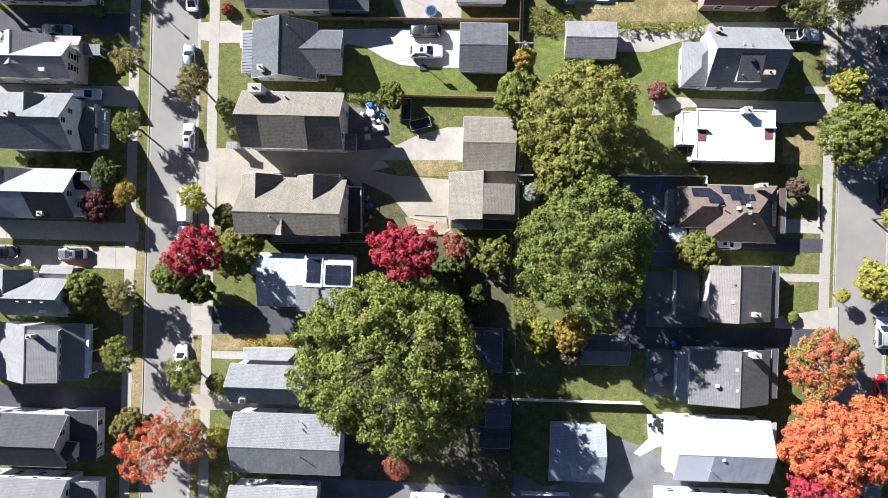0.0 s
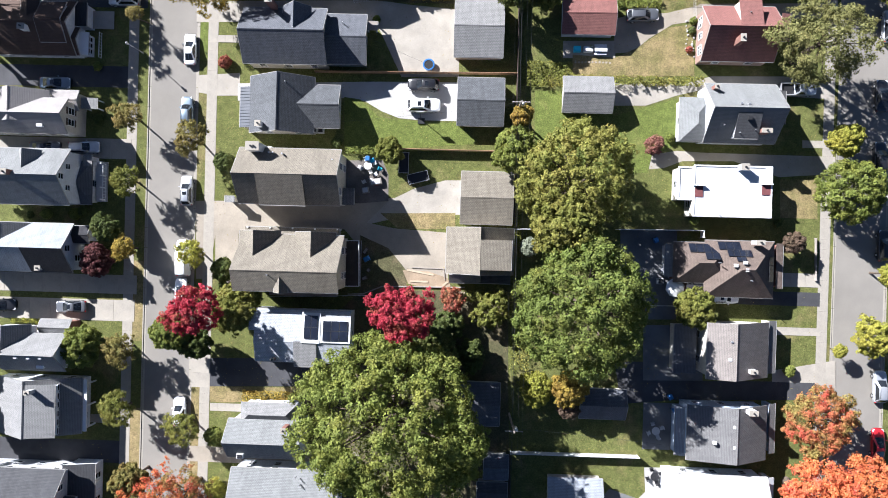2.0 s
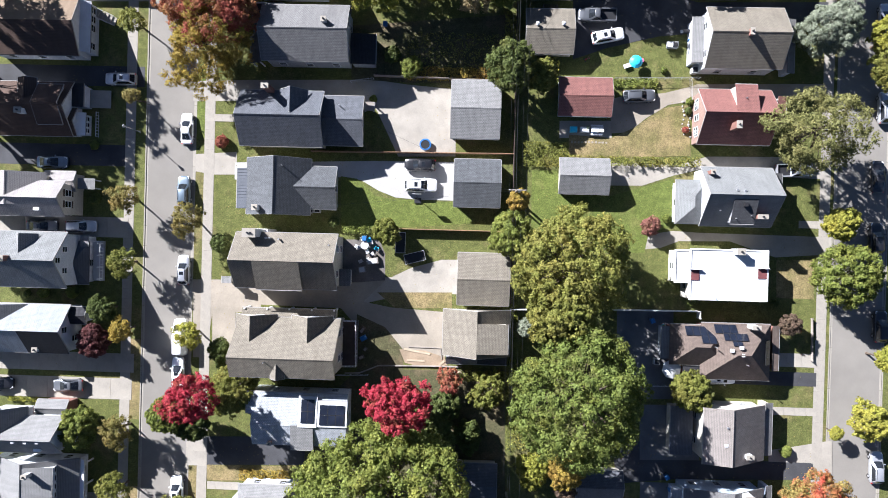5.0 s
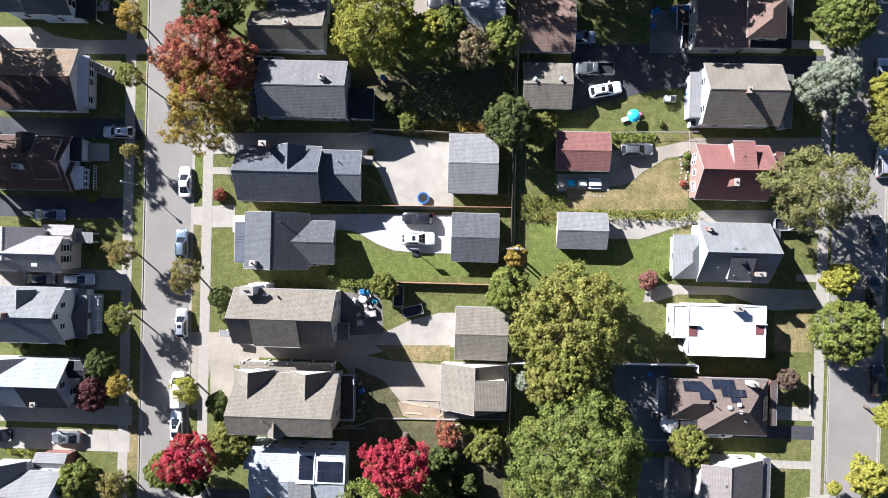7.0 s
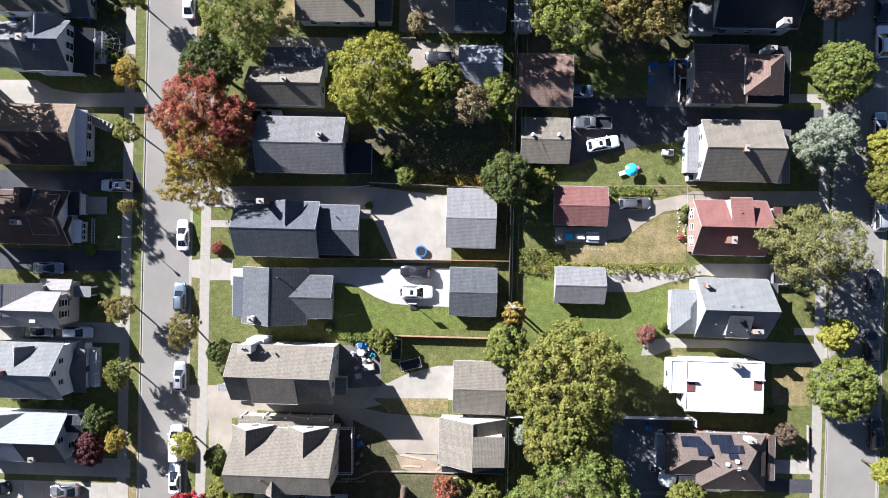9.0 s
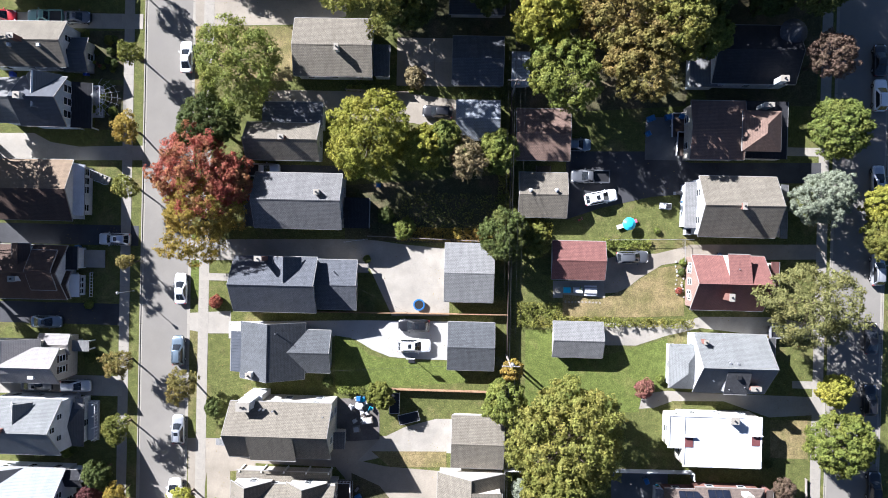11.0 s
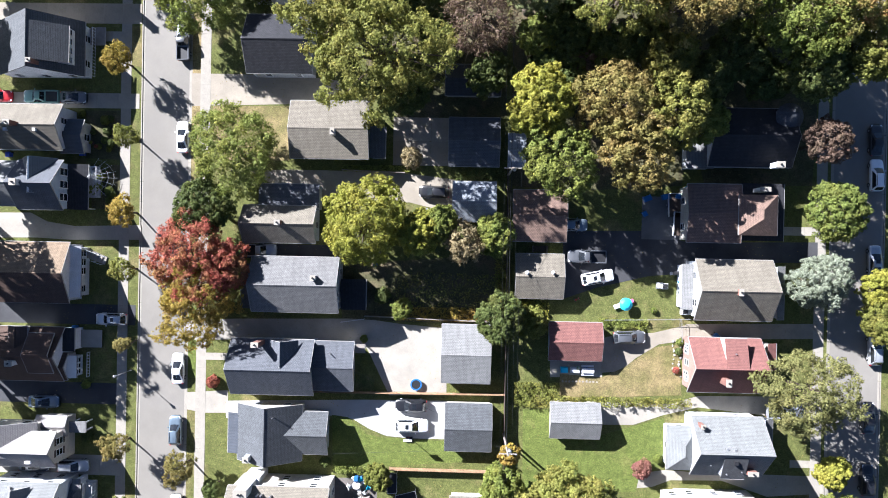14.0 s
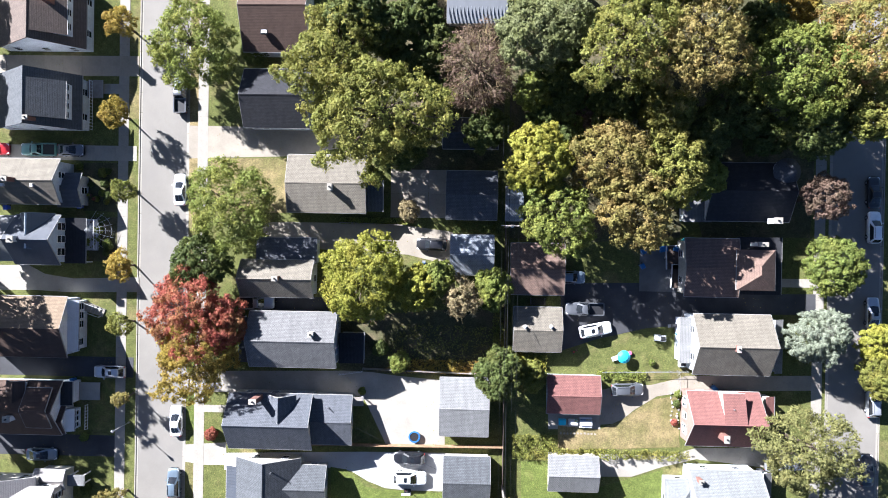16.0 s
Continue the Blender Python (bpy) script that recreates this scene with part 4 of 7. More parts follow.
strip("path", -55.56, -20.41, -50.15, -19.16, CONCRETE, "narrow concrete front path", 1.5)
strip("path", -56.38, 83.67, -49.64, 85.16, CONCRETE, "narrow concrete front path", 1.5)

# ---- drives and yards: between the streets, west lots ----
paved("apron", [(-39.51, 31.77), (-33.24, 32.25), (-33.16, 28.90), (-36.72, 28.81), (-39.45, 29.25)], CONCRETE, "pale concrete drive apron at the kerb")
paved("driveway", [(-39.96, 42.57), (-31.64, 42.93), (-13.11, 43.35), (-7.92, 42.71), (-0.98, 42.20), (-0.81, 32.36), (-9.25, 32.14), (-12.19, 38.10), (-13.05, 39.58), (-33.29, 39.78), (-39.92, 39.62)], CONCRETE, "broad concrete drive and yard beside a garage")
paved("driveway", [(-33.50, 30.68), (-12.92, 31.38), (-0.38, 31.53), (-0.28, 25.85), (-6.13, 25.86), (-9.48, 26.10), (-12.01, 27.04), (-14.55, 28.48), (-17.08, 28.92), (-33.46, 28.15)], NEWCRETE, "bright new concrete drive with parked vehicles")
paved("driveway", [(-39.34, 13.15), (-29.17, 13.40), (-14.85, 13.41), (-13.81, 12.10), (-13.77, 10.59), (-9.73, 9.86), (-1.37, 9.40), (-1.59, 2.40), (-6.20, 3.11), (-9.57, 4.02), (-14.68, 6.81), (-17.10, 9.51), (-29.08, 9.71), (-29.05, 8.70), (-36.33, 8.18), (-37.18, 1.60), (-39.05, 1.55)], OLDCRETE, "aged buff concrete drive shared by two houses")
paved("yard", [(-36.33, 8.52), (-32.86, 8.61), (-32.64, 0.04), (-36.16, 1.63)], OLDCRETE, "tan gravelly front yard beside a house", "yard")
paved("patio", [(-15.20, 13.73), (-9.85, 14.36), (-10.27, 11.18), (-13.93, 10.26)], OLDCRETE, "aged buff concrete beside the patio", "driveway")
paved("patio", [(-13.77, 10.59), (-10.68, 13.84), (-6.97, 15.76), (-2.42, 17.11), (0.24, 17.18), (0.39, 12.11), (-7.28, 12.09), (-10.61, 11.34), (-13.10, 10.44)], CONCRETE, "pale concrete parking pad before a garage")
paved("patio", [(-17.88, 19.68), (-11.68, 19.82), (-10.78, 17.75), (-10.68, 13.84), (-14.85, 13.41), (-17.72, 13.67)], surface("dark_stone_paving", (0.13, 0.116, 0.104), 0.4, 4, 0.3, 0.9, 0.3), "stone patio behind a house", "patio")
paved("yard", [(-14.73, 8.73), (-10.49, 6.92), (-7.72, 3.66), (-7.63, 0.40), (-14.50, 0.21)], SOIL, "dark trodden earth beside the deck", "yard")
paved("yard", [(-8.31, 3.72), (-4.54, 3.66), (-1.60, 2.74), (-1.15, 1.58), (-4.48, 1.16), (-7.42, 1.74)], surface("bare_earth", (0.27, 0.205, 0.14), 0.5, 6, 0.25, 0.95, 0.3), "bare sandy earth at a dig", "yard")
paved("driveway", [(-38.76, -10.24), (-36.88, -10.18), (-22.65, -9.75), (-14.23, -9.91), (-14.12, -13.68), (-36.78, -14.40), (-38.65, -14.46)], BLACKTOP, "dark blacktop drive beside a house")
strip("apron", -39.52, -14.58, -36.69, -10.25, CONCRETE, "pale concrete drive apron at the kerb", 2.5)
strip("path", -36.48, -18.02, -31.65, -16.85, CONCRETE, "short concrete front path", 1.3)
strip("path", -37.96, 36.70, -33.13, 37.78, CONCRETE, "short concrete front path", 1.3)
strip("driveway", -39.40, -25.69, -14.02, -23.36, OLDCRETE, "narrow aged concrete drive", 3.0)
strip("driveway", -25.12, -39.56, 4.85, -34.23, OLDTOP, "grey blacktop yard behind a house")
paved("driveway", [(-39.45, 79.12), (-23.75, 78.98), (-17.03, 78.23), (-16.99, 76.07), (-23.69, 74.81), (-39.38, 74.27)], OLDCRETE, "pale concrete drive in broken shade")
paved("driveway", [(-25.22, 65.10), (-8.45, 65.04), (-0.11, 64.02), (-0.03, 59.04), (-6.71, 60.58), (-20.11, 61.18), (-26.87, 62.73), (-30.27, 64.77)], OLDCRETE, "concrete drive running back to a garage")
strip("patio", -9.36, 66.01, -1.03, 73.08, OLDCRETE, "concrete pad beside a garage", 3.0)
strip("driveway", -31.68, 51.91, -16.70, 54.07, BLACKTOP, "dark narrow drive between houses")
paved("yard", [(-36.16, 74.31), (-24.86, 74.46), (-24.74, 66.45), (-33.68, 66.31), (-36.09, 69.28)], DRY, "dry straw-coloured front lawn", "lawn")
paved("yard", [(-36.61, -14.39), (-24.23, -14.17), (-24.17, -16.36), (-36.55, -16.75)], DRY, "dry straw-coloured lawn strip", "lawn")
paved("yard", [(-11.80, 12.03), (-0.77, 12.34), (-0.71, 10.01), (-9.06, 9.77)], DRY, "dry grass strip beside the drive", "lawn")
paved("yard", [(-17.62, 29.02), (-15.27, 28.73), (-12.52, 26.29), (-10.17, 25.84), (-0.57, 25.54), (2.41, 22.62), (-8.38, 21.72), (-17.42, 21.52)], LUSH, "mown back lawn behind a house", "lawn")
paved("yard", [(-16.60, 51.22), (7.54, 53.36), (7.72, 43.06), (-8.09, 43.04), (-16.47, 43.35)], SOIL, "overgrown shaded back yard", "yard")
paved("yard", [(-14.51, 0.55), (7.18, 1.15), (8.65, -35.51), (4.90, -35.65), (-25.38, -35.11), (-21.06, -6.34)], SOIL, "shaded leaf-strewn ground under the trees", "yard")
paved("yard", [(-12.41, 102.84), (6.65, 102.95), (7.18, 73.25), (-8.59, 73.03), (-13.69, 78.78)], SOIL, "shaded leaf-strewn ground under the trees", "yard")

# ---- drives and yards: east lots ----
paved("yard", [(8.57, -33.00), (13.21, -35.33), (17.33, -34.34), (22.91, -27.47), (25.40, -28.21), (30.38, -29.69), (36.25, -33.63), (41.18, -34.44), (41.28, -37.58), (8.74, -38.85)], OLDTOP, "grey blacktop yard before a garage", "driveway")
paved("path", [(27.91, -24.13), (31.03, -24.02), (31.16, -28.42), (29.54, -28.89), (27.11, -30.31), (26.11, -29.85), (28.18, -27.70)], NEWCRETE, "pale concrete patio and path", "patio")
paved("driveway", [(23.17, -8.77), (32.19, -8.49), (32.28, -11.22), (52.62, -10.75), (52.71, -13.38), (32.36, -14.03), (24.18, -14.96)], BLACKTOP, "dark blacktop drive between houses")
paved("apron", [(45.92, -9.31), (50.12, -8.52), (54.95, -7.55), (55.11, -12.48), (52.68, -12.56), (52.30, -10.92), (45.98, -10.96)], CONCRETE, "pale concrete drive apron")
paved("patio", [(27.11, -3.27), (35.70, -3.02), (35.96, -11.11), (27.36, -11.37)], OLDTOP, "grey paved yard behind a house", "patio")
strip("patio", 27.52, -21.41, 32.94, -14.58, OLDTOP, "grey paved patio with furniture")
strip("driveway", 37.45, 0.20, 52.43, 2.20, BLACKTOP, "dark blacktop drive between houses")
strip("path", 46.07, 2.95, 52.39, 4.95, CONCRETE, "concrete front path to a house", 2.0)
strip("path", 46.31, -4.10, 52.64, -2.94, CONCRETE, "narrow concrete front path", 1.5)
paved("driveway", [(25.55, 21.31), (31.25, 22.26), (34.92, 22.09), (53.98, 21.94), (54.06, 19.48), (46.00, 18.81), (39.44, 20.96), (32.11, 20.79), (27.26, 18.87), (26.02, 19.42)], CONCRETE, "pale concrete drive between houses")
paved("patio", [(23.41, 10.53), (31.60, 10.73), (32.00, -2.30), (27.91, -2.42), (23.63, 3.26)], OLDTOP, "shaded cluttered back patio", "patio")
paved("driveway", [(21.78, 31.94), (31.77, 31.88), (35.80, 33.19), (46.34, 33.39), (53.24, 32.30), (53.31, 30.26), (46.43, 30.53), (35.85, 31.55), (31.00, 30.31), (26.55, 28.74), (21.88, 28.65)], CONCRETE, "pale concrete drive curving to a garage")
paved("yard", [(26.59, 19.43), (31.73, 19.96), (32.26, 15.86), (34.81, 12.63), (45.38, 12.89), (45.36, 18.63), (51.83, 18.61), (52.25, 5.68), (46.42, 5.52), (34.86, 11.14), (27.50, 10.96)], GRASS, "lawn with worn brown patches", "lawn")
paved("yard", [(46.17, 18.48), (51.51, 18.61), (51.69, 12.88), (46.35, 12.91)], DRY, "worn dry front lawn with brown patches", "lawn")
paved("patio", [(14.27, 37.90), (21.85, 38.08), (21.90, 35.59), (14.32, 35.41)], CONCRETE, "small concrete patio beside a garage", "patio")
paved("driveway", [(21.62, 41.23), (24.24, 41.95), (29.15, 42.23), (33.22, 43.31), (34.03, 43.66), (52.70, 44.08), (52.74, 41.95), (34.48, 41.36), (30.00, 40.59), (26.77, 38.53), (24.34, 36.48), (21.72, 36.25)], OLDCRETE, "concrete drive leading back to a garage")
paved("driveway", [(15.73, 56.84), (27.22, 57.06), (33.79, 55.53), (52.44, 55.89), (52.50, 52.94), (35.48, 52.60), (33.06, 50.98), (28.17, 50.47), (20.82, 48.66), (15.92, 46.90)], BLACKTOP, "dark blacktop drive and parking yard")
paved("yard", [(15.71, 35.94), (21.90, 35.59), (25.15, 37.17), (29.19, 40.08), (32.86, 40.66), (33.42, 33.24), (15.78, 32.37)], DRY, "dry mown lawn behind a house", "lawn")
paved("yard", [(10.43, 30.56), (15.81, 30.71), (22.06, 27.13), (31.03, 29.86), (31.12, 25.72), (32.97, 23.29), (27.74, 22.14), (27.15, 18.97), (10.65, 18.48)], LUSH, "striped mown lawn behind a garage", "lawn")
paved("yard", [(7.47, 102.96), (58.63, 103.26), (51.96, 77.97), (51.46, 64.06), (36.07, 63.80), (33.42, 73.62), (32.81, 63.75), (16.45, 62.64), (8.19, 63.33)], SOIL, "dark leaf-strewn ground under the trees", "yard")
strip("patio", 27.12, 55.85, 34.20, 62.10, OLDTOP, "shaded grey paved yard with clutter")
strip("path", 47.16, 56.81, 52.16, 58.06, CONCRETE, "narrow concrete front path", 1.5)
strip("path", 49.20, 23.14, 53.19, 24.22, CONCRETE, "narrow concrete front path", 1.5)

# ---- west houses, gable end to the street ----
# some west ends are lengthened out of view to shade the gaps between houses
h = house("two-storey house with a pale shingled gable roof and cream gable", -70.28, 21.85, -55.85, 26.85, 5.0, 2.1, "x", W_CREAM, S_PALE, glaze="nsw")
volume(h, -67.6, 23.4, -58.9, 28.0, 4.6, 2.3, "y", W_CREAM, S_PALE, base=2, names=("wing_wall", "wing_roof"), glaze="n")
volume(h, -60.3, 25.6, -55.75, 28.5, 2.7, 0.7, "x", W_CREAM, S_PALE, names=("porch_wall", "porch_roof"), glaze="")
lean_to(h, -55.7, 26.0, -53.4, 27.6, 0, 2.1, 2.3, "w", W_CREAM, S_LIGHT, solid=False)
for k in (0.36, 0.68):
    yy = 21.85 + 5.0 * k
    window(h, "e", -70, 21, -56.2, 27, yy, 3.0, 0.85, 1.35)
    for z0, z1 in ((2.55, 2.9), (4.46, 4.8)):
        hpart(h, "window_head", Geo().box(-56.22, yy - 0.5, z0, -56.12, yy + 0.5, z1), DARKWOOD, None, "dark panel above and below a window")
hpart(h, "roof_hatch", Geo().box(-59.6, 22.6, 5.4, -58.8, 23.0, 6.1), WHITE, None, "white roof box")
h = house("two-storey white house with a grey shingled gable roof", -66.2, 11.74, -55.2, 19.64, 5.2, 3.3, "x", W_WHITE, S_MID, glaze="nsw")
volume(h, -62.0, 15.9, -58.95, 19.3, 6.0, 1.7, "y", W_WHITE, S_LIGHT, base=4, names=("dormer_wall", "dormer_roof"), glaze="")
for yy, zz in ((14.2, 4.3), (17.2, 4.3), (15.7, 5.9)):
    window(h, "e", -66, 11, -55.55, 20, yy, zz + 0.4, 0.7, 1.0)
volume(h, -57.6, 12.1, -53.9, 18.4, 2.0, 1.3, "x", W_WHITE, S_SLATE, hip=True, names=("porch_wall", "porch_roof"), run=1.9)
lean_to(h, -55.0, 17.6, -53.9, 19.3, 0, 2.4, 2.5, "w", W_WHITE, S_LIGHT, names=("lobby_wall", "lobby_roof"))
lean_to(h, -54.1, 12.6, -52.5, 18.5, 0, 0.6, 0.65, "w", W_WHITE, TRIMGREY, names=("stoop", "stoop_deck"))
porch_rail(h, -52.6, 18.4, -52.6, 12.7, 0.65)
porch_rail(h, -53.9, 18.4, -52.6, 18.4, 0.65)
for k in range(4):
    hpart(h, "porch_post", Geo().tube((-52.75, 12.9 + k * 1.75, 0.6), (-52.75, 12.9 + k * 1.75, 2.0), 0.1, 0.08, 10), WHITE)
chimney(h, -61.8, 15.9, 6, 9.3)
vent(h, -58.65, 14.6, 6.9, box=True)
h = house("white house with a light shingled gable roof, south slope part shaded black", -71.37, 2.11, -55.65, 9.18, 3.35, 2.95, "x", W_WHITE, S_BLUE, glaze="nsw")
# self-shaded part of the south slope, put in as black shingles
overlay_slope(h, -71.37, 2.11, -55.65, 9.18, 3.35, 2.95, 0.62, 1.0, S_BLACK)
for yy, zz in ((4.2, 1.2), (6.9, 1.2), (5.65, 3.7)):
    window(h, "e", -66, 2, -56.0, 9, yy, zz, 0.8, 1.15)
volume(h, -68.8, 5.6, -61.6, 9.1, 3.3, 2.3, "y", W_WHITE, S_LIGHT, base=2, names=("dormer_wall", "dormer_roof"), glaze="")
volume(h, -56.2, 6.4, -53.6, 8.9, 2.9, 0.6, "x", W_WHITE, S_BLACK, names=("porch_wall", "porch_roof"), glaze="")
porch_rail(h, -53.5, 3.2, -53.5, 6.3, 0.5)
chimney(h, -60.2, 2.7, 2.8, 4.3, 0.7, 0.6, WHITE)
h = house("white one-and-a-half-storey house with a pale gable roof", -64.60, -11.82, -55.4, -6.55, 4.9, 3.1, "x", W_WHITE, S_LIGHT, glaze="nsw")
for k in range(3):
    window(h, "e", -64, -11, -55.75, -6, -10.6 + k * 1.4, 2.6, 0.7, 1.5)
volume(h, -65.5, -9.2, -60.6, -5.3, 4.9, 2.5, "y", W_WHITE, S_LIGHT, base=3, names=("dormer_wall", "dormer_roof"), glaze="")
volume(h, -60.6, -7.0, -56.0, -4.75, 2.8, 0.7, "x", W_BRICK, S_LIGHT, names=("porch_wall", "porch_roof"), glaze="")
chimney(h, -64.2, -8.34, 4, 8.4)
for px in ((-60.76, -9.46), (-58.99, -9.49), (-57.32, -9.44)):
    vent(h, *px, 7.6, box=True)
hpart(h, "skylight", Geo().box(-58.9, -11.3, 5.2, -57.9, -10.6, 6.0), WHITE)
h = skew_house("house with a broad grey shingled roof and long dormer", -21.3, -13.1, -67.3, 2.6, -60.6, 6.3, -54.2, 2.8, "y", W_WHITE, S_LIGHT)
lean_to(h, -60.5, -21.2, -56.5, -13.7, 2.6, 5.5, 6.2, "w", W_WHITE, S_LIGHT, ("dormer_wall", "dormer_roof"))
for k in range(6):
    window(h, "e", -60.5, -21.2, -56.7, -13.5, -20.5 + k * 1.25, 3.75, 0.8, 0.8)
for k in range(3):
    hpart(h, "porch_post", Geo().box(-53.9, -20.6 + k * 3.2, 0, -53.7, -20.4 + k * 3.2, 2.4), WHITE)
hpart(h, "porch_beam", Geo().box(-54.3, -21.0, 2.4, -53.6, -13.4, 2.62), WHITE)
chimney(h, -59.4, -14.5, 5, 7.2, 0.7, 0.5, TRIMGREY)
h = house("two-storey grey house with a charcoal gable roof", -69.79, -33.40, -55.3, -25.95, 4.6, 3.0, "x", W_GREY, S_DARK, glaze="nsw")
window(h, "e", -66, -33, -55.65, -26, -28.3, 4.6, 0.8, 1.1)
volume(h, -57.2, -32.61, -54.0, -29.9, 4.2, 1.3, "x", W_GREY, S_DARK, base=3.0, names=("dormer_wall", "dormer_roof"), glaze="e")
lean_to(h, -56.34, -33.1, -52.2, -25.7, 0, 2.5, 3.6, "w", W_WHITE, S_DARK, ("porch_wall", "porch_roof"))
windows(h, -56.37, -33.1, -52.4, -25.9, 2.6, 0, "e")
for k in range(6):
    hpart(h, "porch_mullion", Geo().box(-52.42, -32.8 + k * 1.37, 0.3, -52.26, -32.65 + k * 1.37, 2.35), WHITE)
h = house("two-storey house with a grey gable roof and glazed porch", -69.58, -43.02, -55.2, -35.22, 4.6, 3.0, "x", W_WHITE, S_GREY)
lean_to(h, -56.09, -44.15, -51.89, -36.08, 0, 2.5, 3.4, "w", W_WHITE, S_GREY, ("porch_wall", "porch_roof"))
h = house("house with a dark maroon-brown cross-gabled roof", -69.34, 33.55, -56.3, 41.4, 2.7, 2.9, "x", W_WHITE, S_COCOA)
volume(h, -63.6, 37.6, -60.9, 41.6, 4.1, 0.7, "y", W_WHITE, S_COCOA, base=3, names=("dormer_wall", "dormer_roof"), glaze="")
volume(h, -60.6, 35.0, -56.9, 40.7, 4.2, 1.6, "x", W_WHITE, S_COCOA, base=2.5, names=("gable_wall", "gable_roof"), glaze="")
window(h, "e", -60, 35, -57.25, 41, 37.9, 3.7, 0.8, 1.2)
volume(h, -57.8, 33.7, -55.9, 37.7, 2.5, 1.2, "x", W_WHITE, S_COCOA, names=("porch_wall", "porch_roof"), glaze="")
lean_to(h, -57.3, 37.9, -55.0, 41.3, 0, 2.5, 2.65, "w", W_WHITE, S_BLACK, ("lobby_wall", "lobby_roof"))
lean_to(h, -55.2, 38.2, -52.2, 40.8, 0, 0.5, 0.55, "w", CONCRETE, CONCRETE, names=("stoop", "stoop_deck"))
lean_to(h, -56.4, 33.9, -55.0, 37.2, 0, 1.9, 2.3, "w", W_WHITE, WHITE, ("bay_wall", "bay_roof"))
for yy in (34.7, 35.55, 36.4):
    window(h, "e", -57, 33, -55.2, 38, yy, 0.6, 0.6, 1.0)
porch_rail(h, -53.9, 33.9, -53.9, 37.5, 0.3, 0.8)
chimney(h, -62.2, 36.6, 4, 6.0, 0.9, 0.7, WHITE)
h = house("white house with a tan-brown shingled gable roof", -68.6, 45.0, -55.15, 53.75, 3.6, 2.0, "x", W_WHITE, S_TAN, glaze="nsw")
# darker shingles over the whole south slope paint in its own shade
overlay_slope(h, -68.6, 45.0, -55.15, 53.75, 3.6, 2.0, 0.0, 1.0, S_COCOA)
lean_to(h, -55.6, 45.8, -54.2, 53.2, 0, 2.5, 3.1, "w", W_WHITE, W_WHITE, ("porch_wall", "porch_roof"))
for k, yy in enumerate((47.0, 49.6, 50.9, 52.2)):
    window(h, "e", -57, 45, -54.4, 54, yy, 1.0, 0.9, 1.1)
h = house("pale blue house with a slate gable roof and tall windows", -62.2, 58.35, -55.7, 65.38, 4.5, 3.05, "x", W_BLUE, S_SLATE, glaze="nsw")
volume(h, -66.5, 58.8, -61.6, 65.2, 4.2, 2.2, "x", W_BLUE, S_LIGHT, names=("rear_wall", "rear_roof"), glaze="s")
volume(h, -61.6, 60.6, -56.6, 65.6, 4.5, 2.6, "y", W_BLUE, S_MID, base=3, names=("dormer_wall", "dormer_roof"), glaze="", cap=WHITE)
for yy in (60.2, 62.0, 63.8):
    window(h, "e", -62, 58, -56.05, 66, yy, 3.0, 0.95, 1.7)
lean_to(h, -56.1, 58.5, -53.5, 65.1, 0, 2.2, 3.0, "w", W_BLUE, S_BLACK, ("porch_wall", "porch_roof"), solid=False)
lean_to(h, -56.0, 60.4, -52.6, 65.0, 0, 0.7, 0.75, "w", W_WHITE, TRIMGREY, names=("stoop", "stoop_deck"))
porch_rail(h, -52.65, 64.9, -52.65, 60.6, 0.75)
porch_rail(h, -53.6, 64.9, -52.65, 64.9, 0.75)
chimney(h, -60.4, 61.9, 5.5, 8.2, 0.8, 0.8, TRIMGREY)
h = house("house with a light grey shingled gable roof and white gable", -68.6, 66.95, -56.33, 73.45, 3.8, 2.0, "x", W_WHITE, S_BEIGE, glaze="nsw")
window(h, "e", -66, 67, -56.68, 73, 71.2, 2.4, 0.8, 1.3)
window(h, "e", -66, 67, -56.68, 73, 69.3, 2.2, 0.9, 1.3)
volume(h, -57.6, 66.7, -54.1, 71.6, 2.3, 1.1, "x", W_GREY, S_SLATE, names=("porch_wall", "porch_roof"))
chimney(h, -62.0, 70.2, 4, 7.4, 0.9, 0.6)
for px in ((-64.0, 69.5), (-59.8, 69.5)):
    vent(h, px[0] + 0.55, px[1], 5.6, box=True)
for k in (0, 1):
    bin_cart(*((-66.38, 66.55) if k else (-55.30, 66.89)), surface("blue_bin_plastic", (0.03, 0.06, 0.35), 1, 8, 0.1, 0.45, 0.02), "bright blue wheeled bin beside the house wall", 5)
h = skew_house("bungalow with a broad slate roof and long dormer", 77.8, 85.7, -66.8, 2.5, -59.24, 7.7, -54.1, 2.5, "y", W_WHITE, S_STORM)
lean_to(h, -58.85, 78.9, -54.8, 84.2, 2.8, 5.2, 7.6, "w", W_WHITE, S_STORM, ("dormer_wall", "dormer_roof"))
for k in range(4):
    window(h, "e", -58, 79, -55.0, 86, 79.6 + k * 1.3, 4.15, 0.8, 0.65)
porch_rail(h, -53.6, 78.2, -53.6, 85.3, 0.6, 0.9)
chimney(h, -58.4, 78.5, 6, 8.3, 0.6, 0.5)
lean_to(h, -54.3, 82.89, -52.2, 85.52, 0, 0.7, 0.75, "w", GREYWOOD, GREYWOOD, names=("stoop", "stoop_deck"))
h = skew_house("bungalow with a broad brown shingled roof and long dormer", 89.5, 99.3, -66.8, 2.5, -58.8, 7.7, -53.6, 2.5, "y", W_WHITE, S_BROWN)
lean_to(h, -58.5, 90.6, -54.6, 98.03, 2.8, 5.4, 7.6, "w", W_WHITE, S_BROWN, ("dormer_wall", "dormer_roof"))
for k in range(3):
    window(h, "e", -60, 90, -54.8, 98, 92.0 + k * 2.0, 4.2, 0.9, 0.75)
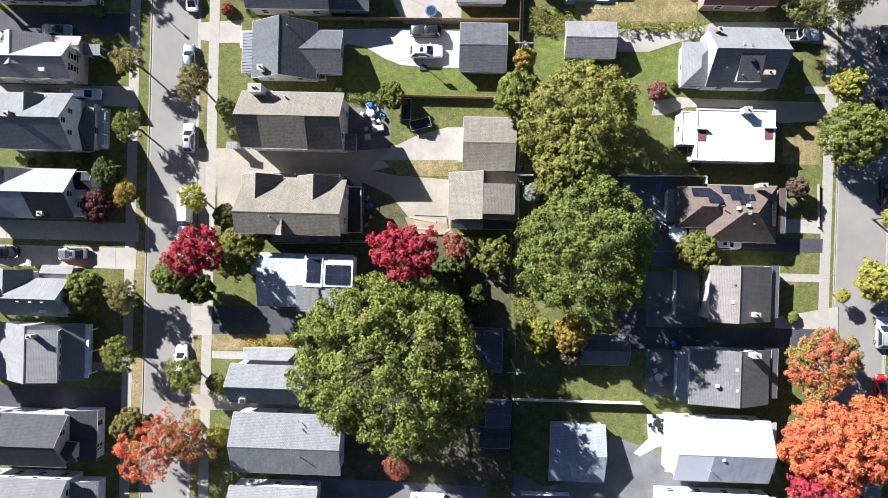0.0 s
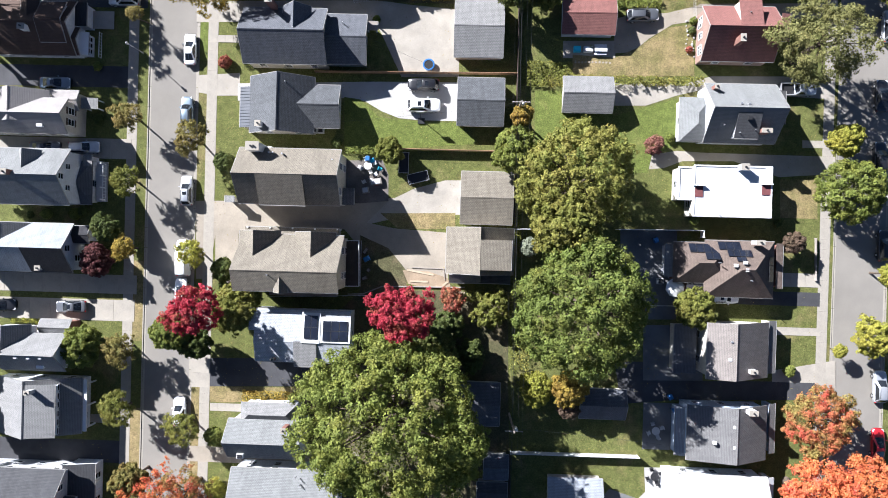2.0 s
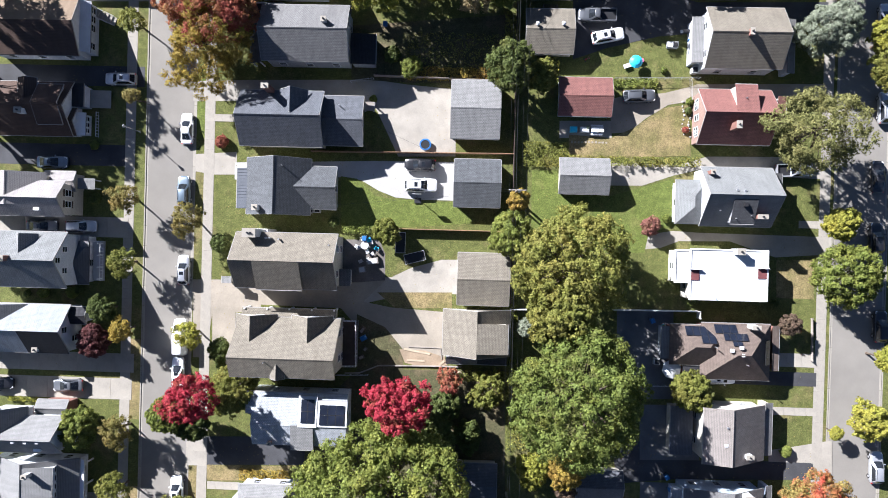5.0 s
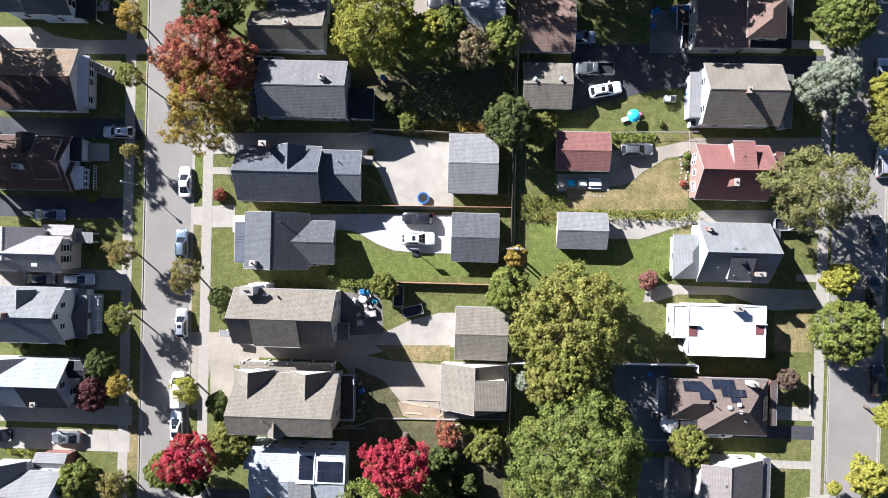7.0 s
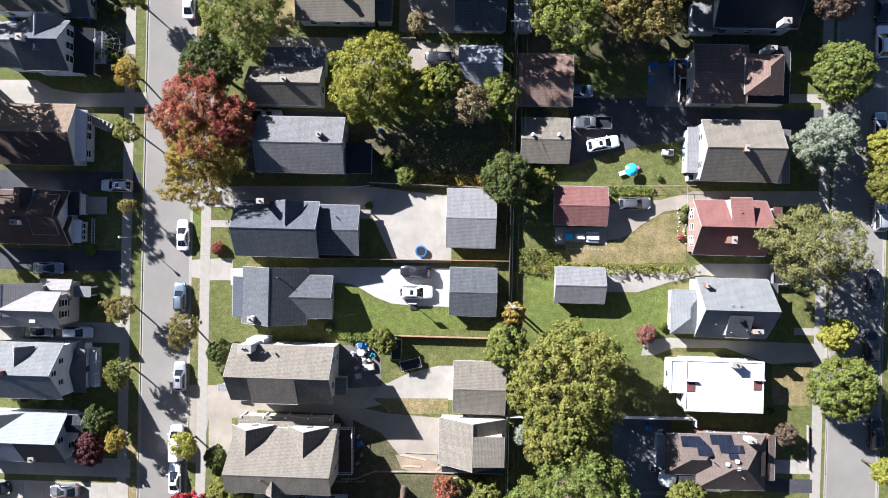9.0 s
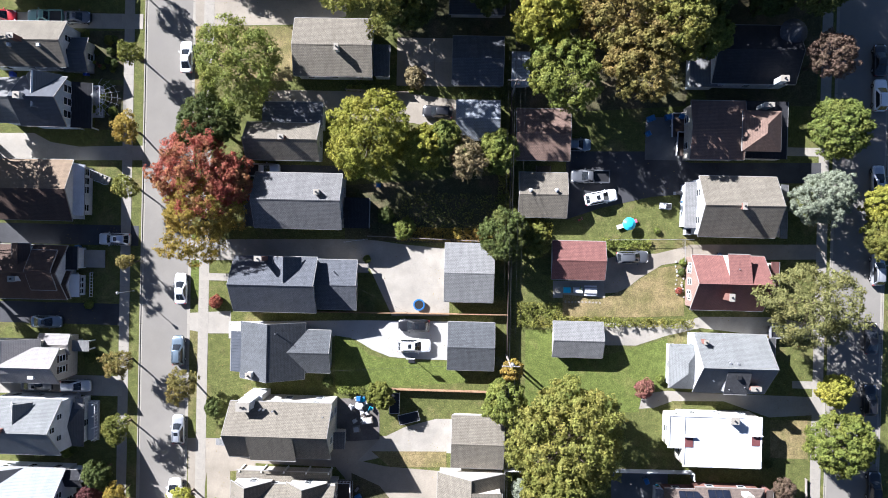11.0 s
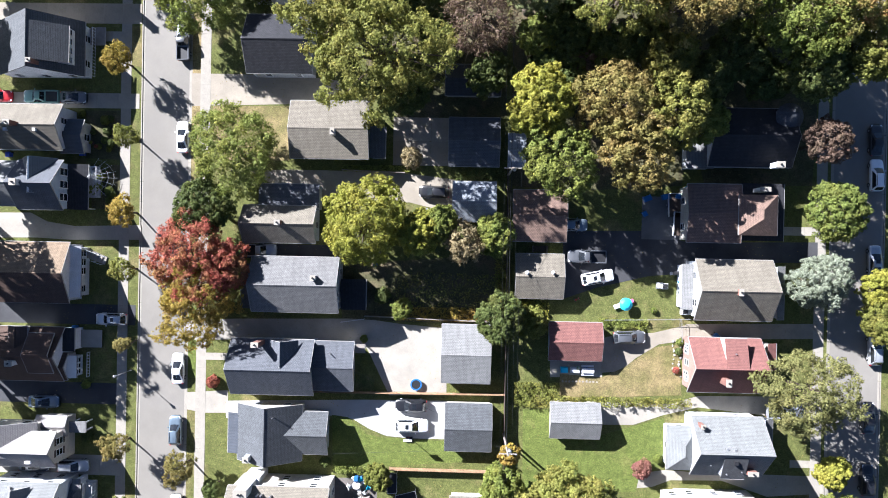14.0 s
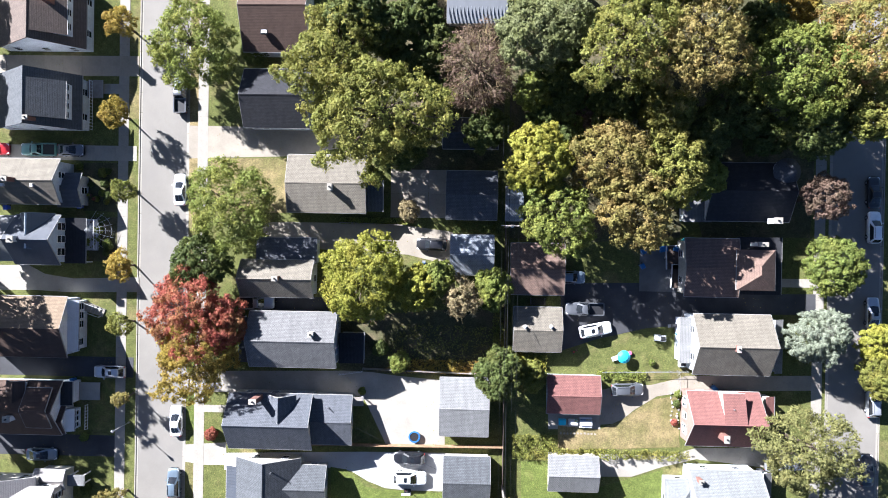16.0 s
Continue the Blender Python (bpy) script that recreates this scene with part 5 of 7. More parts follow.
chimney(h, -56.3, 94.9, 5, 8.2, 0.8, 0.8)

# ---- houses facing the west street from the east ----
h = house("long house with a slate-blue shingled roof", -31.5, 32.7, -19.6, 40.6, 3.8, 2.8, "x", W_CREAM, S_SLATE)
volume(h, -20.63, 33.15, -14.1, 40.3, 2.6, 1.5, "x", W_CREAM, S_SLATE, names=("wing_wall", "wing_roof"))
lean_to(h, -14.44, 38.48, -12.80, 39.78, 0, 1.4, 1.5, "w", GREYWOOD, GREYWOOD, names=("stoop", "stoop_deck"), solid=False)
chimney(h, -26.93, 40.32, 4.5, 7.6, 0.9, 0.6)
volume(h, -25.74, 37.10, -21.79, 40.58, 4.6, 1.9, "y", W_CREAM, S_SLATE, base=3.5, names=("dormer_wall", "dormer_roof"), glaze="")
vent(h, -17.40, 38.68, 3.7)
h = house("cream house with a grey cross-gabled shingle roof", -30.7, 23.0, -21.4, 31.1, 2.8, 2.9, "y", W_CREAM, S_STORM)
volume(h, -25.4, 23.95, -17.7, 30.1, 2.6, 1.6, "x", W_CREAM, S_STORM, names=("wing_wall", "wing_roof"))
lean_to(h, -32.23, 23.80, -30.37, 29.63, 0, 2.4, 2.9, "e", W_CREAM, DARKMETAL, ("porch_wall", "porch_roof"))
x0, y0, x1, y1 = -32.23, 23.80, -30.37, 29.63
for k in range(13):
    yr = y0 + 0.2 + (y1 - y0 - 0.4) * k / 12
    hpart(h, "seam", Geo().add([(x0, yr - 0.025, 2.38), (x1, yr - 0.025, 2.88), (x1, yr + 0.025, 2.88), (x0, yr + 0.025, 2.38), (x0, yr - 0.025, 2.46), (x1, yr - 0.025, 2.96), (x1, yr + 0.025, 2.96), (x0, yr + 0.025, 2.46)], BOX_FACES), DARKMETAL)
chimney(h, -28.6, 23.87, 3, 5.6, 0.7, 0.7, WHITE)
vent(h, -24.96, 29.82, 5.2)
h = house("cream two-storey house with a beige-grey gable roof", -30.9, 12.65, -16.7, 20.4, 5.9, 3.3, "x", W_CREAM, S_BEIGE)
lean_to(h, -27.7, 12.5, -21.35, 16.5, 5.4, 6.6, 9.2, "n", W_CREAM, S_BEIGE, ("dormer_wall", "dormer_roof"))
chimney(h, -28.27, 20.25, 0.0, 8.6, 1.7, 1.1, WHITE, 2)
cx, cy = -28.27, 20.25
hpart(h, "chimney_shoulder", Geo().prism([(cx - 1.25, cy - 0.5), (cx + 1.25, cy - 0.5), (cx + 1.25, cy + 0.65), (cx - 1.25, cy + 0.65)], 0, 4.2), WHITE, None, "wide white chimney base")
for px in ((-24.25, 17.92), (-17.69, 18.84)):
    vent(h, *px, 7.0, 0.35, 0.1)
lean_to(h, -17.40, 12.99, -15.46, 15.42, 0, 2.4, 2.6, "w", W_CREAM, S_GREY, ("porch_wall", "porch_roof"))
lean_to(h, -34.19, 12.93, -32.73, 13.91, 0, 2.2, 2.4, "e", W_CREAM, S_LIGHT, ("porch_wall", "porch_roof"))
for px in ((-26.37, 19.61), (-25.82, 19.62), (-24.55, 19.49)):
    vent(h, *px, 7.0, 0.5, 0.12)
h = skew_house("house with a beige-grey shingle roof and twin gabled dormers", -30.6, -16.2, 0.7, 8.2, 3.55, 9.7, 8.5, 4.7, "x", W_CREAM, S_BEIGE)
volume(h, -31.0, 4.7, -25.2, 8.9, 4.9, 2.9, "y", W_CREAM, S_BEIGE, base=3, names=("dormer_wall", "dormer_roof"), glaze="n")
volume(h, -23.1, 4.7, -17.3, 8.9, 4.9, 2.9, "y", W_CREAM, S_BEIGE, base=3, names=("dormer_wall", "dormer_roof"), glaze="n")
volume(h, -24.9, 0.6, -23.0, 2.7, 8.5, 0.8, "y", W_CREAM, S_BEIGE, base=7, names=("dormer_wall", "dormer_roof"), glaze="")
lean_to(h, -31.0, 8.0, -17.4, 9.5, 0, 2.5, 2.9, "s", W_CREAM, S_BEIGE, ("porch_wall", "porch_roof"))
for k in range(5):
    hpart(h, "porch_post", Geo().box(-30.7 + k * 3.25, 9.3, 0.0, -30.5 + k * 3.25, 9.52, 2.75), WHITE)
lean_to(h, -17.23, 1.17, -14.44, 7.91, 0, 1.0, 1.05, "w", GREYWOOD, DARKWOOD, ("deck_base", "deck"))
porch_rail(h, -14.46, 1.36, -14.63, 7.89, 1.0)
porch_rail(h, -16.95, 1.21, -14.46, 1.28, 1.0)
porch_rail(h, -17.12, 7.83, -14.63, 7.89, 1.0)
lean_to(h, -27.71, -0.35, -17.69, 0.63, 0, 1.0, 1.1, "n", GREYWOOD, GREYWOOD, ("bulkhead", "bulkhead_lid"))
vent(h, -25.5, 3.0, 9.4, 0.6)
h = skew_house("house with a pale bluish shingle roof and solar panels", -28.3, -14.9, -9.4, 5.0, -6.4, 6.0, -2.0, 5.1, "x", W_WHITE, S_FROST)
lean_to(h, -29.2, -5.0, -26.6, -2.0, 0, 5.0, 5.5, "s", W_WHITE, S_FROST, ("wing_wall", "wing_roof"))
lean_to(h, -22.7, -9.9, -19.5, -6.3, 4.0, 5.4, 6.1, "n", W_WHITE, S_LIGHT, ("dormer_wall", "dormer_roof"))
lean_to(h, -21.6, -6.5, -19.0, -2.3, 4.5, 5.7, 6.2, "s", W_WHITE, S_WHITE, ("dormer_wall", "dormer_roof"))
lean_to(h, -18.9, -6.4, -14.8, -2.9, 4.5, 5.75, 6.15, "s", W_WHITE, S_WHITE, ("dormer_wall", "dormer_roof"))
solar(h, -21.2, -5.9, 6.13, 1, 0, 0, 0, 0.99, -0.12, 2, 2, 0.9, 1.6)
solar(h, -18.6, -6.1, 6.12, 1, 0, 0, 0, 0.99, -0.114, 3, 2, 1.12, 1.35)
chimney(h, -25.6, -9.0, 4, 5.9, 0.5, 0.4)
for px in ((-23.79, -8.99), (-23.23, -8.98)):
    vent(h, *px, 5.4, 0.25, 0.14)
h = house("small house with a grey gable roof and hipped front part", -32.16, -23.35, -21.43, -17.86, 4.2, 2.6, "x", W_WHITE, S_MID)
volume(h, -30.62, -18.57, -22.46, -15.69, 3.6, 1.2, "x", W_WHITE, S_LIGHT, hip=True, names=("wing_wall", "wing_roof"))
chimney(h, -23.45, -18.43, 5, 7.3, 0.6, 0.6)
box_thing("air_conditioner", -29.94, -22.78, 0.9, 0.7, 0.6, WHITE, "white boxed unit on the roof edge", "air conditioner", z=5.0)
h = house("house with a weathered grey gable roof and white gutters", -31.51, -33.14, -16.04, -24.73, 4.4, 2.1, "x", W_WHITE, S_MID)
for px in ((-21.96, -25.37), (-21.38, -26.45)):
    vent(h, *px, 5.5, 0.6)
vent(h, -21.60, -30.09, 5.9, 0.7)
h = house("house with a white-grey roof beside a blacktop yard", -31.98, -43.30, -19.39, -35.34, 4.0, 2.4, "x", W_WHITE, S_LIGHT)
h = house("dark-roofed house in the shade of street trees", -28.4, 44.6, -16.1, 52.4, 4.8, 2.2, "x", W_GREY, S_GREY)
lean_to(h, -16.18, 44.90, -12.62, 49.27, 0, 2.5, 2.7, "w", W_GREY, S_BLACK, ("wing_wall", "wing_roof"))
chimney(h, -19.20, 49.6, 5, 7.4, 0.6, 0.6, TRIMGREY)
lean_to(h, -30.71, 44.78, -29.10, 51.24, 0, 2.4, 3.0, "e", W_GREY, S_SLATE, ("porch_wall", "porch_roof"), solid=False)
h = house("small house with a brownish-grey gable roof", -30.10, 54.3, -19.7, 59.6, 3.8, 2.0, "x", W_WHITE, S_BEIGE)
lean_to(h, -28.24, 59.03, -19.52, 62.75, 0, 2.7, 3.0, "s", W_WHITE, S_SLATE, ("wing_wall", "wing_roof"))
chimney(h, -24.39, 57.10, 5, 6.8, 0.7, 0.6)
h = house("house with a grey shingled gable roof beside a dry lawn", -23.75, 66.4, -12.5, 74.6, 3.3, 1.35, "x", W_WHITE, S_BEIGE)
lean_to(h, -12.47, 66.70, -10.21, 71.23, 0, 2.4, 2.7, "w", W_WHITE, S_SLATE, ("wing_wall", "wing_roof"))
chimney(h, -17.28, 69.91, 4, 5.6, 0.5, 0.8, WHITE)
h = house("shaded house with a black shingled roof", -30.01, 78.28, -20.59, 86.58, 3.8, 2.4, "x", W_GREY, S_BLACK)
h = house("house with a dark brown-black hipped roof", -30.20, 88.98, -20.78, 100.32, 3.8, 2.8, "x", W_WHITE, S_COCOA)
box_thing("roof_hatch", -26.76, 91.28, 1.0, 0.6, 0.3, BLACK, "small white-framed roof light", "roof light", lid=WHITE, z=5.2)


# ---- garages and sheds ----
def garage(label, x0, y0, x1, y1, roof, axis="x", e=2.1, rise=1.25, wall=None, door="w", name="garage"):
    root = house(label, x0, y0, x1, y1, e, rise, axis, wall or W_CREAM, roof, "garage", name, over=0.25, glaze="")
    w = min(4.8, (y1 - y0) * 0.66) if door in "ew" else min(4.8, (x1 - x0) * 0.66)
    cx, cy = (x0 + x1) / 2, (y0 + y1) / 2
    g = Geo()
    for k in range(4):
        if door in "ew":
            x = x0 + 0.25 if door == "w" else x1 - 0.25
            g.box(x - 0.05, cy - w / 2, 0.05 + k * 0.52, x + 0.05, cy + w / 2, 0.54 + k * 0.52)
        else:
            y = y0 + 0.25 if door == "s" else y1 - 0.25
            g.box(cx - w / 2, y - 0.05, 0.05 + k * 0.52, cx + w / 2, y + 0.05, 0.54 + k * 0.52)
    hpart(root, "garage_door", g, WHITE, None, "white sectional garage door")
    return root


garage("detached garage with a charcoal shingle roof", -0.91, 24.85, 5.8, 31.75, S_STORM)
garage("detached garage with a beige-grey shingle roof", -0.03, 10.75, 7.44, 18.30, S_BEIGE)
g3 = garage("wide two-storey garage with a beige-grey roof and shed dormer", -1.9, 3.6, 7.7, 10.2, S_BEIGE, "y", e=2.6, rise=3.2)
lean_to(g3, 2.95, 4.3, 7.2, 8.5, 2.3, 5.5, 5.85, "w", W_CREAM, S_BEIGE, ("dormer_wall", "dormer_roof"))
lean_to(g3, 3.0, 2.3, 7.4, 3.9, 0, 2.3, 2.6, "n", W_CREAM, S_DARK, ("lean_wall", "lean_roof"))
volume(g3, -1.34, 2.25, 3.05, 4.53, 2.2, 0.9, "x", W_CREAM, S_LIGHT, names=("lobby_wall", "lobby_roof"), glaze="")
garage("small garage with a dark roof under the trees", 0.24, -18.25, 6.41, -12.00, S_SLATE, rise=0.6)
garage("grey roofed shed by the rear line", 4.32, -26.01, 7.90, -22.35, S_SLATE, rise=0.5, name="shed")
garage("dark roofed shed by the rear line", 3.45, -29.21, 7.84, -26.37, S_DARK, rise=0.4, name="shed")
garage("detached garage with a light grey shingle roof", -1.60, 34.64, 5.46, 43.08, S_LIGHT)
garage("garage with a pale roof under overhanging branches", -0.44, 57.86, 5.81, 63.63, S_BLUE)
garage("dark roofed garage in deep shade", -1.16, 65.78, 6.15, 72.77, S_SLATE)
garage("dark roofed garage in deep shade", -1.80, 75.89, 6.15, 80.35, S_DARK)
gm = garage("outbuilding with a ribbed pale metal roof", -1.49, 93.86, 7.10, 100.67, METAL, rise=0.7)
for k in range(16):
    xr = gm.location.x - 4.0 + k * 0.53
    hpart(gm, "metal_rib", Geo().box(xr - 0.03, gm.location.y - 3.2, 2.4, xr + 0.03, gm.location.y - 0.1, 2.56), METAL)
garage("pale garden shed behind trees", -6.74, 95.30, -2.92, 99.12, S_BLUE, rise=0.6, name="shed")
garage("small garage with a light grey roof on the lawn", 14.11, 27.12, 21.26, 32.23, S_LIGHT, door="e")
garage("garage with a pale blue-grey shingle roof", 13.60, -33.59, 21.46, -25.32, S_BLUE, door="s", rise=1.5)
garage("dark garage half hidden under trees", 17.76, -16.70, 24.42, -12.40, S_SLATE, door="e")
garage("red shingled garage beside a small patio", 13.70, 38.25, 21.33, 43.78, S_RED, rise=1.0, wall=W_WHITE, door="e")
gb = garage("grey-beige roofed garage beside the blacktop yard", 8.78, 47.05, 15.67, 53.46, S_BEIGE, door="e")
for qx, qy in ((10.29, 50.80), (13.94, 50.88)):
    hpart(gb, "roof_vent", Geo().tube((qx, qy, 3.0), (qx, qy, 3.75), 0.2, 0.2, 12).tube((qx, qy, 3.75), (qx, qy, 3.85), 0.28, 0.1, 12), WHITE)
garage("brown roofed garage beside the blacktop yard", 8.21, 55.20, 15.92, 62.58, S_CLAY, door="e", rise=0.9)
garage("narrow shed under yellow trees", 7.35, 65.73, 9.87, 70.60, S_BLUE, rise=0.5, name="shed")

# ---- houses facing the east street ----
h = house("grey-roofed house with a dark rear slope and shed dormer", 33.6, 23.0, 43.5, 31.25, 3.6, 4.0, "x", W_WHITE, S_MID)
volume(h, 30.6, 23.2, 35.0, 29.5, 2.6, 1.5, "y", W_WHITE, S_MID, hip=True, names=("wing_wall", "wing_roof"), run=2.4)
lean_to(h, 37.0, 23.3, 40.2, 26.6, 4.0, 5.7, 7.1, "n", W_GREY, S_DARK, ("dormer_wall", "dormer_roof"))
chimney(h, 41.0, 24.3, 4, 6.6, 1.3, 0.5)
chimney(h, 34.5, 30.3, 3, 5.8, 0.5, 0.5)
lean_to(h, 44.28, 26.00, 45.41, 30.68, 0, 2.5, 2.9, "w", W_WHITE, S_GREY, ("porch_wall", "porch_roof"))
for px in ((37.27, 27.75), (38.32, 27.69)):
    vent(h, *px, 7.0, 0.3, 0.15)
vent(h, 35.60, 25.06, 5.6, 0.4)
vent(h, 37.6, 24.0, 6.0, 0.3)
vent(h, 39.6, 24.4, 6.1, 0.3)
hpart(h, "roof_vent", Geo().box(38.3, 25.6, 6.5, 38.8, 26.1, 7.1), BLACK)

MAROON = surface("maroon_floor", (0.12, 0.04, 0.04), 0.7, 8, 0.2, 0.8, 0.1)
h = thing("house", 39.57, 16.61, 0, 0, "low house with a flat white membrane roof", "house")
for rect, top in (((32.35, 12.6, 43.2, 19.8), 3.9), ((30.5, 14.9, 33.2, 19.6), 3.1)):
    x0, y0, x1, y1 = rect
    hpart(h, "wall", Geo().box(x0 + 0.15, y0 + 0.15, 0, x1 - 0.15, y1 - 0.15, top - 0.1), W_CREAM)
    rf = hpart(h, "roof", Geo().box(x0, y0, top - 0.1, x1, y1, top), S_WHITE, None, "white flat roof membrane")
    for q in ((x0, y0, x1, y0 + 0.2), (x0, y1 - 0.2, x1, y1), (x0, y0 + 0.2, x0 + 0.2, y1 - 0.2), (x1 - 0.2, y0 + 0.2, x1, y1 - 0.2)):
        hpart(h, "parapet", Geo().box(q[0], q[1], top, q[2], q[3], top + 0.12), WHITE, rf)
    windows(h, x0 + 0.15, y0 + 0.15, x1 - 0.15, y1 - 0.15, top)
for cx, cy, sx, sy in (((33.05, 16.1) + (1.3, 1.5)), ((42.4, 16.5) + (1.2, 1.4))):
    hpart(h, "porch_recess", Geo().box(cx - sx / 2, cy - sy / 2, 3.95, cx + sx / 2, cy + sy / 2, 4.0), MAROON, None, "maroon porch floor")
    hpart(h, "recess_kerb", Geo().box(cx - sx / 2 - 0.15, cy + sy / 2, 3.9, cx + sx / 2 + 0.15, cy + sy / 2 + 0.15, 4.5), WHITE)
chimney(h, 38.9, 19.5, 3, 5.2, 1.0, 0.8, WHITE)
vent(h, 36.0, 12.9, 3.9, 0.4)
hpart(h, "parapet_step", Geo().box(42.3, 17.4, 3.9, 43.15, 19.5, 4.15), S_WHITE)

h = house("brown hip-roofed house with solar panels", 34.6, 1.4, 44.3, 9.35, 2.9, 3.2, "x", W_BRICK, S_BROWN, hip=True)
volume(h, 30.3, 3.3, 38.0, 9.0, 2.8, 2.3, "x", W_BRICK, S_BROWN, hip=True, names=("wing_wall", "wing_roof"))
solar(h, 32.2, 7.55, 3.98, 1, 0, 0, 0, 0.78, -0.63, 4, 1, 0.97, 1.55)
solar(h, 34.2, 6.6, 4.75, 1, 0, 0, 0, 0.78, -0.63, 2, 1, 0.97, 1.2)
solar(h, 36.2, 8.0, 4.0, 1, 0, 0, 0, 0.78, -0.63, 3, 1, 1.0, 1.45)
solar(h, 37.2, 7.1, 4.75, 1, 0, 0, 0, 0.78, -0.63, 4, 1, 0.8, 1.15)
solar(h, 38.2, 6.45, 5.3, 1, 0, 0, 0, 0.78, -0.63, 2, 1, 0.62, 0.75)
solar(h, 44.0, 3.7, 3.2, 0, 1, 0, -0.78, 0, 0.63, 3, 1, 1.15, 1.2)
lean_to(h, 32.36, 1.77, 35.35, 3.71, 0, 2.5, 2.6, "n", W_BRICK, S_BLACK, ("lobby_wall", "lobby_roof"))
chimney(h, 41.03, 9.17, 4, 5.8, 1.0, 0.5, WHITE)
for px in ((37.79, 5.94), (39.07, 6.36), (39.25, 5.36)):
    vent(h, *px, 5.9, box=True)
vent(h, 40.21, 3.88, 5.0, 0.6)
vent(h, 35.82, 6.25, 5.2, 0.6)
lean_to(h, 44.69, 2.77, 45.65, 9.15, 0, 2.6, 2.8, "w", W_BRICK, S_BROWN, ("porch_wall", "porch_roof"))
lean_to(h, 29.31, 3.99, 30.69, 8.61, 0, 2.2, 2.4, "e", W_WHITE, S_LIGHT, ("porch_wall", "porch_roof"))
h = skew_house("house with a beige ridge roof and concrete front path", -9.7, -1.95, 34.2, 5.9, 37.8, 7.0, 43.6, 3.4, "y", W_CREAM, S_ROSE)
lean_to(h, 43.95, -9.23, 45.08, -1.80, 0, 2.5, 2.9, "w", W_CREAM, S_GREY, ("porch_wall", "porch_roof"))
lean_to(h, 30.85, -9.60, 33.92, -2.65, 0, 2.5, 2.7, "e", W_CREAM, S_SLATE, ("carport_wall", "carport_roof"))
vent(h, 37.0, -6.79, 6.75, box=True)
vent(h, 37.1, -4.39, 6.8, 0.2, 0.15)
chimney(h, 40.45, -8.48, 4, 6.3, 0.9, 0.5, WHITE)
h = skew_house("pale blue house with a grey-beige roof", -21.3, -13.6, 32.3, 4.6, 38.6, 6.2, 43.7, 3.4, "y", W_BLUE, S_GREY)
lean_to(h, 31.42, -21.37, 32.88, -14.41, 0, 2.4, 2.8, "e", W_BLUE, S_BLUE, ("porch_wall", "porch_roof"))
chimney(h, 40.41, -13.99, 4, 6.7, 1.1, 0.6, WHITE)
for px in ((38.18, -16.12), (38.27, -18.91), (35.59, -18.37)):
    vent(h, *px, 6.0, box=True)
lean_to(h, 44.32, -20.57, 45.29, -13.55, 0, 2.5, 2.9, "w", W_BLUE, S_GREY, ("porch_wall", "porch_roof"))
h = house("house with a bright white roof beside a concrete patio", 30.62, -32.11, 43.73, -23.45, 4.2, 2.2, "x", W_WHITE, S_WHITE)
overlay_slope(h, 30.62, -32.11, 43.73, -23.45, 4.2, 2.2, 0.36, 1.0, S_BLUE)
lean_to(h, 30.06, -31.57, 31.99, -23.50, 0, 2.5, 2.9, "e", W_WHITE, S_WHITE, ("porch_wall", "porch_roof"))
lean_to(h, 44.26, -31.31, 45.39, -24.05, 0, 2.5, 2.9, "w", W_WHITE, S_WHITE, ("porch_wall", "porch_roof"))
for px in ((36.73, -28.41), (40.67, -27.49), (35.94, -27.51)):
    vent(h, *px, 6.1, box=True)
vent(h, 35.02, -30.03, 5.6, 0.7)
h = house("white-roofed house beyond a blacktop yard", 28.85, -41.25, 45.03, -34.16, 4.0, 2.2, "x", W_WHITE, S_WHITE)
h = house("cream house with a red shingled gable roof", 33.1, 34.5, 43.2, 42.2, 3.2, 3.3, "x", W_BROWN, S_RED)
lean_to(h, 37.3, 38.3, 40.3, 42.4, 3.0, 5.4, 6.5, "s", W_CREAM, S_RED, ("dormer_wall", "dormer_roof"))
chimney(h, 37.3, 36.6, 4, 7.0, 0.6, 0.9)
vent(h, 38.6, 40.4, 5.9, 0.3)
for yy in (36.2, 38.4, 40.6):
    window(h, "w", 33.45, 34, 43, 42, yy, 1.2, 0.8, 1.2)
lean_to(h, 44.32, 37.61, 45.61, 41.48, 0, 2.6, 3.0, "w", W_CREAM, S_RED, ("porch_wall", "porch_roof"))
h = house("white two-storey house with a light grey gable roof", 33.4, 44.8, 44.0, 53.2, 4.5, 2.7, "x", W_WHITE, S_BEIGE)
lean_to(h, 32.20, 46.01, 35.26, 52.45, 0, 2.8, 3.1, "e", W_WHITE, S_LIGHT, ("wing_wall", "wing_roof"))
lean_to(h, 45.39, 44.79, 46.52, 52.38, 0, 2.6, 3.0, "w", W_WHITE, S_LIGHT, ("porch_wall", "porch_roof"))
chimney(h, 38.4, 48.9, 5, 7.65, 0.45, 0.8)
h = house("house with a low tan-brown roof", 32.15, 55.54, 39.62, 63.65, 4.2, 0.8, "x", W_CREAM, S_CLAY)
lean_to(h, 39.72, 55.90, 45.99, 63.94, 0, 3.0, 3.3, "w", W_CREAM, S_BLACK, ("wing_wall", "wing_roof"))
volume(h, 38.89, 56.60, 44.07, 62.18, 5.2, 1.7, "y", W_CREAM, S_CLAY, hip=True, base=3, names=("dormer_wall", "dormer_roof"), run=2.2)
chimney(h, 42.19, 62.92, 3, 5.6, 1.3, 0.5, WHITE)
h = house("shaded house with a black roof and round corner turret", 34.9, 66.1, 46.4, 74.2, 4.1, 2.3, "x", W_WHITE, S_BLACK)
tx, ty = 45.34, 72.89
hpart(h, "turret_wall", Geo().tube((tx, ty, 0), (tx, ty, 5.4), 1.6, 1.6, 16), W_WHITE)
